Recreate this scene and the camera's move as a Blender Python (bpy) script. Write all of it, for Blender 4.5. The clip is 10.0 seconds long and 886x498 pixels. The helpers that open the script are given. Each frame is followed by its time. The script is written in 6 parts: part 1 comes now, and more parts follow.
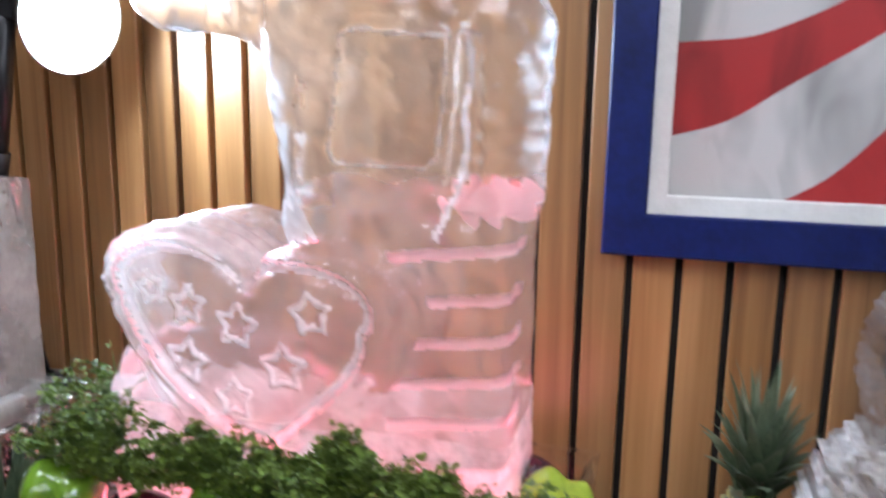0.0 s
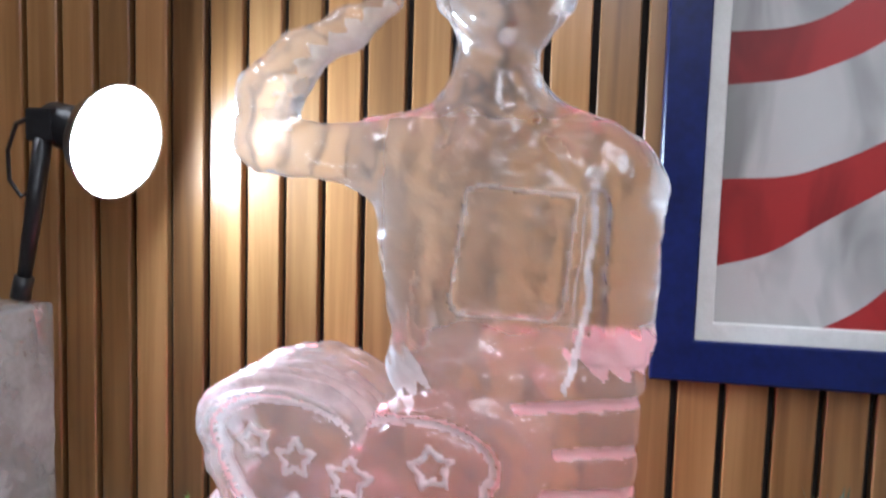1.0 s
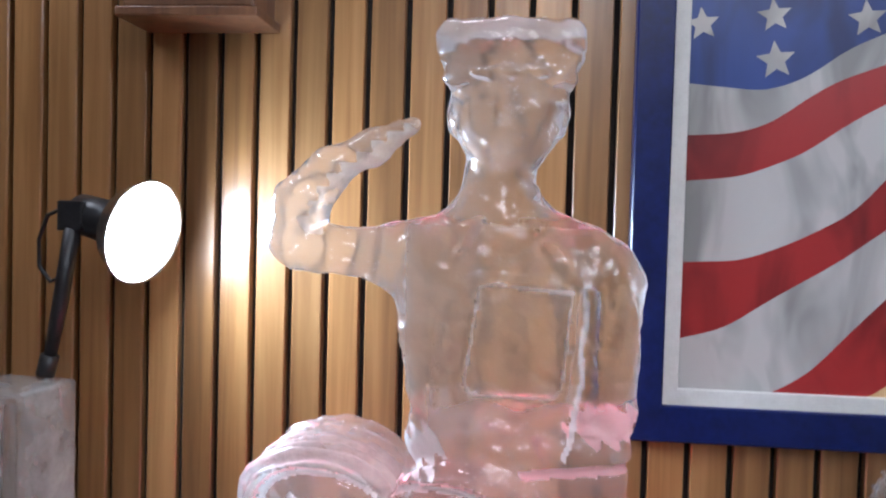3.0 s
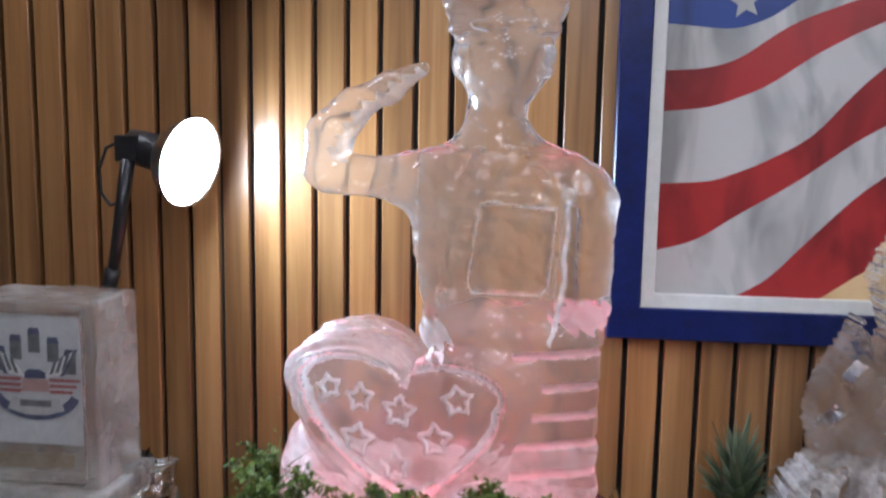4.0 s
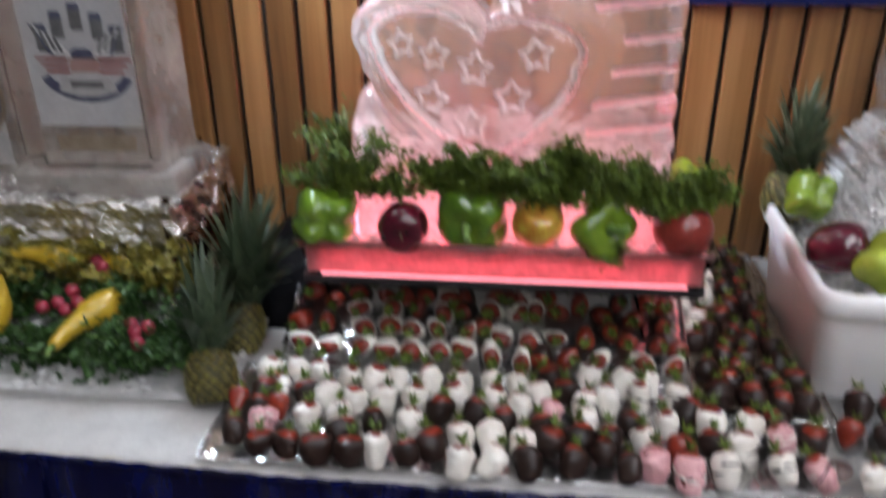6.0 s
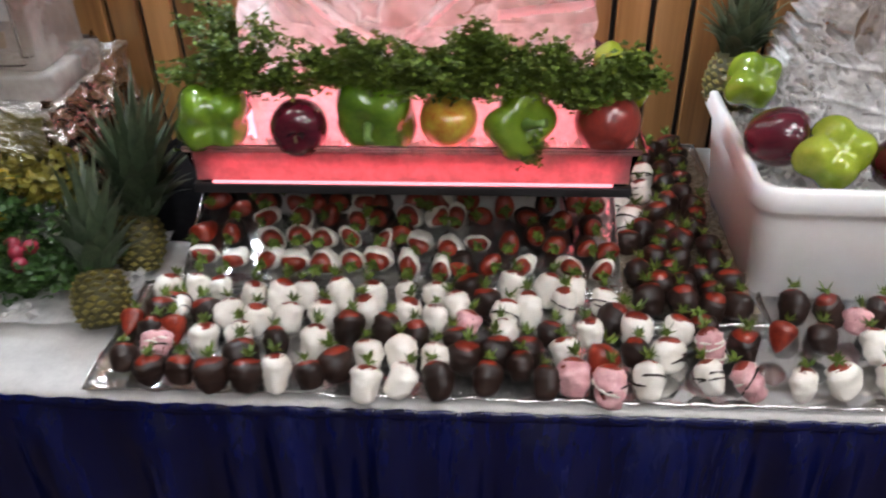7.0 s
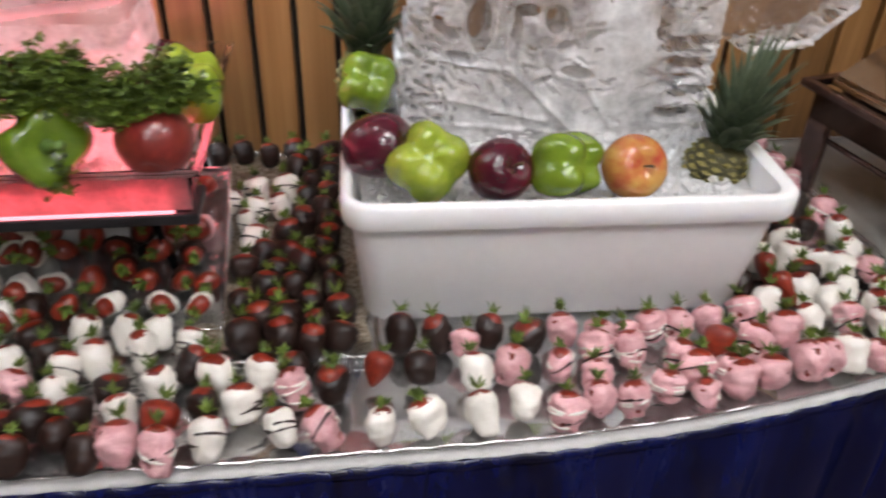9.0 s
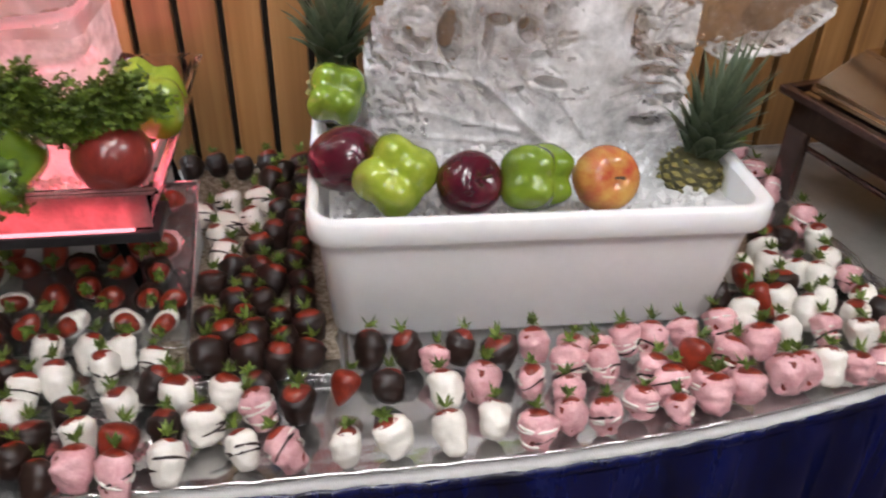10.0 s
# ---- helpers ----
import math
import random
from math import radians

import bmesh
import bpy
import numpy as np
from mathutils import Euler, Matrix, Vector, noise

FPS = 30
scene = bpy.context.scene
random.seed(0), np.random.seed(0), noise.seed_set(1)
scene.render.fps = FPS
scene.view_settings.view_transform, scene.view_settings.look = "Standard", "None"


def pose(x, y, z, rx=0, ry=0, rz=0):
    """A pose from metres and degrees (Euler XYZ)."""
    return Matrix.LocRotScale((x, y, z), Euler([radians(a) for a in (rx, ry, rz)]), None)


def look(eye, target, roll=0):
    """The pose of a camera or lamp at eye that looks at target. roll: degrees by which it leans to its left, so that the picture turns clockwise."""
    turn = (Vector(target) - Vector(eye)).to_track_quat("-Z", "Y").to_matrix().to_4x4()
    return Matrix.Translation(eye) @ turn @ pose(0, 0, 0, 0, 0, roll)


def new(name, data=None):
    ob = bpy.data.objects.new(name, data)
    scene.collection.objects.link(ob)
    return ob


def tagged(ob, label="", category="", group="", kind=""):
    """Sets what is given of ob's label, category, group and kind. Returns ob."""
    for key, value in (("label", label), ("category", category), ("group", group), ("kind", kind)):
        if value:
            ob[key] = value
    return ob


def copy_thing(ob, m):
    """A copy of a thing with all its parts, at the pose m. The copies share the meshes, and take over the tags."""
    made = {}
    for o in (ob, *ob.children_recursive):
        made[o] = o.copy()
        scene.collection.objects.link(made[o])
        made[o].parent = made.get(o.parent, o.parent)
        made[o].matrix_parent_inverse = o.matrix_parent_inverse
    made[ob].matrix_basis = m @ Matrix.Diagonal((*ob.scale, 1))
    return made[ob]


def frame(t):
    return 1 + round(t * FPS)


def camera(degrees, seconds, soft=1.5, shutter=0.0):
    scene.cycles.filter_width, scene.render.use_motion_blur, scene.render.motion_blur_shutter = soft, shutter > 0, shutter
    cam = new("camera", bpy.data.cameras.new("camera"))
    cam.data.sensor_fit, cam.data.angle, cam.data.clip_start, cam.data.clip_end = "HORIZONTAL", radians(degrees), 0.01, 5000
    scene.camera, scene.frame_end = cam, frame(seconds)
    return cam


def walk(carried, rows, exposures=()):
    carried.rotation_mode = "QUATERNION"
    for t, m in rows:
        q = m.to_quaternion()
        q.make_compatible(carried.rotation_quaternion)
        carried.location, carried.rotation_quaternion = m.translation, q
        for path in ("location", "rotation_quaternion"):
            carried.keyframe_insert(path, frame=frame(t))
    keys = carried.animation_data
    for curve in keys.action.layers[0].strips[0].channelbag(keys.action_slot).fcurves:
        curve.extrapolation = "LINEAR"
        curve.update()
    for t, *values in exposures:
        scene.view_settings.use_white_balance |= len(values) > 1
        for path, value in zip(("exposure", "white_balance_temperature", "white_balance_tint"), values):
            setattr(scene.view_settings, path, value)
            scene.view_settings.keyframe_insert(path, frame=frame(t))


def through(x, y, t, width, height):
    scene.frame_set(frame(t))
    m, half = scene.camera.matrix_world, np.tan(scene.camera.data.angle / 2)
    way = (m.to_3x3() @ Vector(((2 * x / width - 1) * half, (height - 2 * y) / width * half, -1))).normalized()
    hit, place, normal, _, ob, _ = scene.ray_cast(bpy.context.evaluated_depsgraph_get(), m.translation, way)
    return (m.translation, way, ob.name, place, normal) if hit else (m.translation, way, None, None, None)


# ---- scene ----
cam = camera(58.0, 10.0, soft=2.1, shutter=0.6)
PATH = [
    (0, (-0.009, -0.048, 1.526), (-0.552, 1.84, 1.152), 0.9),
    (0.5, (-0.14, -0.074, 1.568), (-0.588, 1.852, 1.269), 1.4),
    (1, (-0.232, -0.095, 1.6), (-0.556, 1.87, 1.419), 1.7),
    (1.2, (-0.252, -0.104, 1.612), (-0.562, 1.869, 1.459), 1.8),
    (1.5, (-0.276, -0.117, 1.63), (-0.493, 1.866, 1.491), 1.9),
    (2, (-0.301, -0.14, 1.657), (-0.5, 1.849, 1.577), 2.0),
    (2.2, (-0.303, -0.159, 1.667), (-0.467, 1.834, 1.629), 2.6),
    (3.5, (-0.28, -0.334, 1.662), (-0.494, 1.65, 1.53), 1.0),
    (4, (-0.27, -0.448, 1.668), (-0.483, 1.525, 1.421), 1.0),
    (4.5, (-0.312, -0.488, 1.659), (-0.549, 1.472, 1.338), 0.0),
    (5, (-0.368, -0.497, 1.651), (-0.706, 1.444, 1.306), 0.0),
    (5.2, (-0.382, -0.496, 1.642), (-0.71, 1.436, 1.26), 0.0),
    (5.5, (-0.39, -0.487, 1.612), (-0.648, 1.407, 1.025), -0.2),
    (6, (-0.384, -0.455, 1.555), (-0.571, 1.33, 0.672), -0.5),
    (6.2, (-0.374, -0.439, 1.535), (-0.519, 1.294, 0.547), -1.2),
    (7.3, (-0.25, -0.312, 1.508), (-0.352, 1.343, 0.389), -1.4),
    (7.5, (-0.217, -0.298, 1.5), (-0.285, 1.358, 0.379), -1.4),
    (8, (-0.114, -0.269, 1.495), (-0.042, 1.396, 0.39), -0.1),
    (8.5, (-0.011, -0.237, 1.481), (0.09, 1.433, 0.386), -0.1),
    (9, (0.081, -0.207, 1.478), (0.317, 1.425, 0.347), 1.9),
    (9.5, (0.123, -0.197, 1.47), (0.413, 1.428, 0.341), 2.1),
    (9.6, (0.125, -0.188, 1.472), (0.426, 1.435, 0.342), 2.7),
    (10, (0.12, -0.188, 1.479), (0.364, 1.449, 0.357), 1.5),
]
walk(cam, [(t, look(eye, target, roll)) for t, eye, target, roll in PATH],
     [(0.0, 0.16, 5800, 12), (1.0, -0.15, 5800, 12), (2.0, -0.26, 5700, 13), (4.5, -0.24, 5800, 13), (5.5, -0.26, 5900, 13), (6.2, -0.13, 6350, 13), (7.3, 0.03, 6550, 13), (10.0, 0.02, 6600, 14)])

# ---- light of the room ----
world = bpy.data.worlds.new("room_world")
world.use_nodes = True
world.node_tree.nodes["Background"].inputs[0].default_value = (0.5, 0.45, 0.4, 1)
world.node_tree.nodes["Background"].inputs[1].default_value = 0.05
scene.world = world
CEILING = 2.75
TOP = 0.762          # upper side of the trays
WALL = 1.19          # front of the boards
scene.cycles.max_bounces = 14
scene.cycles.transmission_bounces = 10
scene.cycles.transparent_max_bounces = 12


# ---- materials ----
def nodes_of(name):
    m = bpy.data.materials.new(name)
    m.use_nodes = True
    nt = m.node_tree
    return m, nt, nt.nodes["Principled BSDF"], nt.nodes["Material Output"]


def noise_node(nt, scale, detail=4.0, rough=0.6, stretch=None, space="Object"):
    tc = nt.nodes.new("ShaderNodeTexCoord")
    out = tc.outputs[space]
    if stretch:
        mp = nt.nodes.new("ShaderNodeMapping")
        mp.inputs["Scale"].default_value = stretch
        nt.links.new(out, mp.inputs[0])
        out = mp.outputs[0]
    n = nt.nodes.new("ShaderNodeTexNoise")
    n.inputs["Scale"].default_value = scale
    n.inputs["Detail"].default_value = detail
    n.inputs["Roughness"].default_value = rough
    nt.links.new(out, n.inputs["Vector"])
    return n


def ramp_node(nt, fac, stops):
    r = nt.nodes.new("ShaderNodeValToRGB")
    els = r.color_ramp.elements
    while len(els) < len(stops):
        els.new(0.5)
    for e, (p, c) in zip(els, stops):
        e.position, e.color = p, (*c, 1)
    nt.links.new(fac, r.inputs[0])
    return r


def bump_node(nt, height, strength, dist, bsdf):
    b = nt.nodes.new("ShaderNodeBump")
    b.inputs["Strength"].default_value = strength
    b.inputs["Distance"].default_value = dist
    nt.links.new(height, b.inputs["Height"])
    nt.links.new(b.outputs[0], bsdf.inputs["Normal"])
    return b


def shade(c, f):
    return tuple(min(1.0, v * f) for v in c)


def surface(name, low, high, rough=0.5, scale=20.0, bump=0.15, bscale=None, dist=0.002, metal=0.0, coat=0.0, spec=0.5,
            stretch=None, sub=0.0, sub_colour=None, emit=None, detail=5.0, per_object=0.0):
    """A surface with two scales of colour, a fine relief and uneven gloss."""
    m, nt, b, out = nodes_of(name)
    n1 = noise_node(nt, scale, detail, 0.62, stretch)
    n2 = noise_node(nt, scale * 6.3, 3.0, 0.6, stretch)
    mix = nt.nodes.new("ShaderNodeMath")
    mix.operation = "MULTIPLY_ADD"
    nt.links.new(n2.outputs["Fac"], mix.inputs[0])
    mix.inputs[1].default_value = 0.35
    half = nt.nodes.new("ShaderNodeMath")
    half.operation = "MULTIPLY"
    half.inputs[1].default_value = 0.68
    nt.links.new(n1.outputs["Fac"], half.inputs[0])
    nt.links.new(half.outputs[0], mix.inputs[2])
    r = ramp_node(nt, mix.outputs[0], [(0.36, low), (0.64, high)])
    colour = r.outputs[0]
    if per_object:
        info = nt.nodes.new("ShaderNodeObjectInfo")
        hsv = nt.nodes.new("ShaderNodeHueSaturation")
        span = nt.nodes.new("ShaderNodeMapRange")
        span.inputs[3].default_value, span.inputs[4].default_value = 1 - per_object, 1 + per_object
        nt.links.new(info.outputs["Random"], span.inputs[0])
        nt.links.new(span.outputs[0], hsv.inputs["Value"])
        nt.links.new(colour, hsv.inputs["Color"])
        colour = hsv.outputs[0]
    nt.links.new(colour, b.inputs["Base Color"])
    b.inputs["Metallic"].default_value = metal
    b.inputs["Coat Weight"].default_value = coat
    b.inputs["Coat Roughness"].default_value = 0.12
    b.inputs["Specular IOR Level"].default_value = spec
    rr = nt.nodes.new("ShaderNodeMapRange")
    rr.inputs[3].default_value, rr.inputs[4].default_value = max(0.02, rough * 0.75), min(1, rough * 1.25)
    nt.links.new(n1.outputs["Fac"], rr.inputs[0])
    nt.links.new(rr.outputs[0], b.inputs["Roughness"])
    if bump:
        n3 = noise_node(nt, bscale or scale * 3, 4.0, 0.6, stretch)
        bump_node(nt, n3.outputs["Fac"], bump, dist, b)
    if sub:
        b.inputs["Subsurface Weight"].default_value = sub
        b.inputs["Subsurface Radius"].default_value = sub_colour or (0.01, 0.008, 0.006)
        b.inputs["Subsurface Scale"].default_value = 0.6
    if emit:
        b.inputs["Emission Color"].default_value = (*emit[0], 1)
        b.inputs["Emission Strength"].default_value = emit[1]
    return m


def wood_material(name, dark, mid, light, rough=0.34, grain=55.0, axis=(1.0, 1.0, 0.035)):
    """Varnished boards: long grain, darker pores, tone from board to board."""
    m, nt, b, out = nodes_of(name)
    info = nt.nodes.new("ShaderNodeObjectInfo")
    tc = nt.nodes.new("ShaderNodeTexCoord")
    shift = nt.nodes.new("ShaderNodeVectorMath")
    shift.operation = "MULTIPLY_ADD"
    comb = nt.nodes.new("ShaderNodeCombineXYZ")
    for i, k in enumerate((7.1, 3.7, 11.3)):
        mul = nt.nodes.new("ShaderNodeMath")
        mul.operation = "MULTIPLY"
        mul.inputs[1].default_value = k
        nt.links.new(info.outputs["Random"], mul.inputs[0])
        nt.links.new(mul.outputs[0], comb.inputs[i])
    nt.links.new(tc.outputs["Object"], shift.inputs[0])
    shift.inputs[1].default_value = axis
    nt.links.new(comb.outputs[0], shift.inputs[2])
    n1 = nt.nodes.new("ShaderNodeTexNoise")
    n1.inputs["Scale"].default_value, n1.inputs["Detail"].default_value = grain, 6
    n1.inputs["Distortion"].default_value = 0.6
    nt.links.new(shift.outputs[0], n1.inputs["Vector"])
    n2 = nt.nodes.new("ShaderNodeTexNoise")
    n2.inputs["Scale"].default_value, n2.inputs["Detail"].default_value = grain * 0.16, 3
    nt.links.new(shift.outputs[0], n2.inputs["Vector"])
    add = nt.nodes.new("ShaderNodeMath")
    add.operation = "ADD"
    nt.links.new(n1.outputs["Fac"], add.inputs[0])
    nt.links.new(n2.outputs["Fac"], add.inputs[1])
    half = nt.nodes.new("ShaderNodeMath")
    half.operation = "MULTIPLY"
    half.inputs[1].default_value = 0.5
    nt.links.new(add.outputs[0], half.inputs[0])
    r = ramp_node(nt, half.outputs[0], [(0.33, dark), (0.5, mid), (0.68, light)])
    hsv = nt.nodes.new("ShaderNodeHueSaturation")
    span = nt.nodes.new("ShaderNodeMapRange")
    span.inputs[3].default_value, span.inputs[4].default_value = 0.74, 1.22
    nt.links.new(info.outputs["Random"], span.inputs[0])
    nt.links.new(span.outputs[0], hsv.inputs["Value"])
    nt.links.new(r.outputs[0], hsv.inputs["Color"])
    nt.links.new(hsv.outputs[0], b.inputs["Base Color"])
    b.inputs["Roughness"].default_value = rough
    b.inputs["Coat Weight"].default_value = 0.35
    b.inputs["Coat Roughness"].default_value = 0.22
    bump_node(nt, n1.outputs["Fac"], 0.12, 0.002, b)
    return m


def ice_material(name, frost=0.2, rough=0.12, tint=(0.995, 0.985, 0.975), bump=0.35, bscale=45.0, cloud=6.0, frost_colour=(0.965, 0.945, 0.94), through=0.55, ior=1.22):
    """Ice: clear where the frost is thin, milky with light scattered inside where it is thick."""
    m, nt, b, out = nodes_of(name)
    b.inputs["Base Color"].default_value = (*tint, 1)
    b.inputs["Transmission Weight"].default_value = 1.0
    b.inputs["IOR"].default_value = ior
    b.inputs["Coat Weight"].default_value = 0.7
    b.inputs["Coat Roughness"].default_value = 0.06
    b.inputs["Roughness"].default_value = rough
    relief = noise_node(nt, bscale, 3.0, 0.5)
    wide = noise_node(nt, bscale * 0.3, 2.0, 0.5)
    s = nt.nodes.new("ShaderNodeMath")
    s.operation = "ADD"
    nt.links.new(relief.outputs["Fac"], s.inputs[0])
    nt.links.new(wide.outputs["Fac"], s.inputs[1])
    bp = bump_node(nt, s.outputs[0], bump, 0.006, b)
    nt.links.new(bp.outputs[0], b.inputs["Coat Normal"])
    d = nt.nodes.new("ShaderNodeBsdfDiffuse")
    d.inputs[0].default_value = (*frost_colour, 1)
    t = nt.nodes.new("ShaderNodeBsdfTranslucent")
    t.inputs[0].default_value = (*frost_colour, 1)
    nt.links.new(bp.outputs[0], d.inputs["Normal"])
    dt = nt.nodes.new("ShaderNodeMixShader")
    dt.inputs[0].default_value = through
    nt.links.new(d.outputs[0], dt.inputs[1])
    nt.links.new(t.outputs[0], dt.inputs[2])
    c = noise_node(nt, cloud, 5.0, 0.65)
    r = nt.nodes.new("ShaderNodeMapRange")
    r.inputs[1].default_value, r.inputs[2].default_value = 0.35, 0.7
    r.inputs[3].default_value, r.inputs[4].default_value = frost * 0.55, min(1.0, frost * 1.6)
    nt.links.new(c.outputs["Fac"], r.inputs[0])
    mx = nt.nodes.new("ShaderNodeMixShader")
    nt.links.new(r.outputs[0], mx.inputs[0])
    nt.links.new(b.outputs[0], mx.inputs[1])
    nt.links.new(dt.outputs[0], mx.inputs[2])
    nt.links.new(mx.outputs[0], out.inputs[0])
    return m


def acrylic(name, tint=(0.98, 0.98, 0.98), rough=0.03):
    m, nt, b, out = nodes_of(name)
    b.inputs["Base Color"].default_value = (*tint, 1)
    b.inputs["Transmission Weight"].default_value = 1.0
    b.inputs["IOR"].default_value = 1.2
    n = noise_node(nt, 18, 4)
    r = nt.nodes.new("ShaderNodeMapRange")
    r.inputs[3].default_value, r.inputs[4].default_value = rough * 0.5, rough * 2.5
    nt.links.new(n.outputs["Fac"], r.inputs[0])
    nt.links.new(r.outputs[0], b.inputs["Roughness"])
    return m


def glow(name, colour, strength):
    m, nt, b, out = nodes_of(name)
    b.inputs["Base Color"].default_value = (*colour, 1)
    b.inputs["Emission Color"].default_value = (*colour, 1)
    b.inputs["Emission Strength"].default_value = strength
    return m


M = {}
M["board"] = wood_material("oiled_board", (0.140, 0.061, 0.020), (0.257, 0.125, 0.042), (0.366, 0.193, 0.073))
M["backing"] = surface("dark_backing", (0.006, 0.005, 0.005), (0.018, 0.014, 0.013), 0.8, 30)
M["box_wood"] = wood_material("brown_box_wood", (0.08, 0.03, 0.012), (0.13, 0.055, 0.022), (0.19, 0.085, 0.035), 0.45)
M["navy"] = surface("navy_frame_paint", (0.0025, 0.006, 0.045), (0.0045, 0.012, 0.09), 0.32, 14, 0.08, coat=0.1, spec=0.35)
M["white_mat"] = surface("white_picture_mat", (0.60, 0.59, 0.55), (0.68, 0.67, 0.63), 0.6, 40, 0.1)
M["plaster"] = surface("painted_plaster", (0.55, 0.50, 0.43), (0.62, 0.57, 0.5), 0.8, 6, 0.15)
M["ceiling"] = surface("ceiling_tile_white", (0.66, 0.65, 0.62), (0.74, 0.73, 0.7), 0.9, 25, 0.25)
M["carpet"] = surface("dark_carpet", (0.05, 0.035, 0.04), (0.11, 0.08, 0.085), 0.95, 90, 0.6)
M["cloth_white"] = surface("white_linen", (0.49, 0.48, 0.47), (0.60, 0.59, 0.57), 0.85, 30, 0.35, 700, 0.0006)
# upright dark and bright streaks paint fold shade and sheen into the blue
M["skirt"] = surface("royal_blue_satin_sheen", (0.0004, 0.0007, 0.006), (0.0019, 0.0056, 0.064), 0.26, 16, 0.12, 60, 0.0005, stretch=(1, 1, 0.05))
M["black_cloth"] = surface("black_cloth", (0.003, 0.003, 0.0035), (0.009, 0.008, 0.009), 0.95, 30, 0.3, spec=0.08)
M["black_metal"] = surface("black_enamel", (0.008, 0.008, 0.009), (0.02, 0.02, 0.022), 0.35, 30, 0.05)
M["silver_tray"] = surface("silver_mirror_tray", (0.86, 0.86, 0.86), (0.93, 0.93, 0.92), 0.07, 12, 0.12, 22, 0.003, metal=0.97)
M["foil_tray"] = surface("silver_foil_tray", (0.82, 0.82, 0.82), (0.92, 0.92, 0.91), 0.08, 12, 0.8, 17, 0.008, metal=0.95)
M["foil"] = surface("crumpled_foil", (0.80, 0.80, 0.78), (0.93, 0.93, 0.91), 0.2, 14, 0.8, 40, 0.02, metal=1.0)
# plain foil; the brown reflection of the boards is put into its colour
M["foil_wood_tint"] = surface("foil_tinted_as_wood_reflection", (0.22, 0.14, 0.09), (0.40, 0.29, 0.20), 0.13, 14, 0.8, 40, 0.02, metal=1.0)
M["tub"] = surface("white_food_box_plastic", (0.84, 0.83, 0.82), (0.89, 0.88, 0.87), 0.42, 9, 0.05, sub=0.15)
# steel whose tan colour paints in the reflected wooden wall
M["lid_steel"] = surface("steel_lid_wood_reflection", (0.52, 0.40, 0.27), (0.62, 0.50, 0.36), 0.13, 14, 0.05, metal=1.0)
M["dull_steel"] = surface("dull_steel_sheet", (0.64, 0.62, 0.57), (0.74, 0.72, 0.67), 0.3, 10, 0.1, metal=0.35)
M["steel"] = surface("brushed_steel", (0.5, 0.46, 0.41), (0.62, 0.58, 0.53), 0.18, 20, 0.05, metal=1.0)
M["dark_steel"] = surface("dark_bronze_frame", (0.17, 0.11, 0.10), (0.28, 0.19, 0.17), 0.2, 20, 0.06, metal=0.95)
M["dark_bronze"] = surface("dark_polished_bronze", (0.06, 0.035, 0.028), (0.13, 0.08, 0.06), 0.15, 16, 0.05, metal=0.9)
M["ice"] = ice_material("clear_ice", 0.036, 0.32, bump=0.4, ior=1.2)
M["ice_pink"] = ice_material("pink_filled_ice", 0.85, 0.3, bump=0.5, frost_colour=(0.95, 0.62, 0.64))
M["ice_edge"] = ice_material("white_edge_and_glint_ice", 0.34, 0.14, bump=0.5, bscale=80)
M["ice_base"] = ice_material("milky_ice", 0.62, 0.25, cloud=14.0, through=0.65, bump=0.5)
M["ice_white"] = ice_material("white_carved_ice", 0.56, 0.09, bump=0.45, bscale=70, cloud=16.0, through=0.2, frost_colour=(0.97, 0.965, 0.96))
M["ice_chip"] = ice_material("chipped_white_ice", 0.34, 0.08, bump=0.5, bscale=80, cloud=30.0, through=0.3)
M["ice_mid"] = ice_material("hazy_ice", 0.12, 0.24, bump=0.35)
M["ice_clear"] = ice_material("glassy_ice", 0.05, 0.26, bump=0.2, ior=1.15)
M["ice_haze"] = ice_material("clouded_seam_ice", 0.11, 0.27, cloud=22.0)
M["ice_frost"] = ice_material("frosted_ice", 0.36, 0.25, bump=0.6)
M["ice_line_glint"] = ice_material("frost_line_and_glint", 0.92, 0.25, bump=0.4, through=0.35)
M["ice_block"] = ice_material("cloudy_ice_block", 0.31, 0.08, cloud=7.0, bump=0.5, bscale=22, frost_colour=(0.84, 0.81, 0.77), through=0.35)
M["ice_panel"] = surface("white_frozen_panel", (0.46, 0.46, 0.47), (0.58, 0.58, 0.58), 0.3, 15, 0.1, coat=0.6)
M["crushed"] = ice_material("crushed_ice_bits", 0.72, 0.12, bump=0.5, bscale=90, frost_colour=(0.95, 0.95, 0.94), through=0.35)
def lit_acrylic(name, colour):
    """Thin coloured acrylic that lets light through from behind, with a glossy face."""
    m, nt, b, out = nodes_of(name)
    b.inputs["Base Color"].default_value = (*shade(colour, 0.35), 1)
    b.inputs["Roughness"].default_value = 0.12
    t = nt.nodes.new("ShaderNodeBsdfTranslucent")
    n = noise_node(nt, 55, 5, 0.7)
    r = ramp_node(nt, n.outputs["Fac"], [(0.35, shade(colour, 0.66)), (0.62, colour)])
    bump_node(nt, n.outputs["Fac"], 0.4, 0.004, b)
    nt.links.new(r.outputs[0], t.inputs[0])
    mx = nt.nodes.new("ShaderNodeMixShader")
    mx.inputs[0].default_value = 0.7
    nt.links.new(b.outputs[0], mx.inputs[1])
    nt.links.new(t.outputs[0], mx.inputs[2])
    nt.links.new(mx.outputs[0], out.inputs[0])
    return m


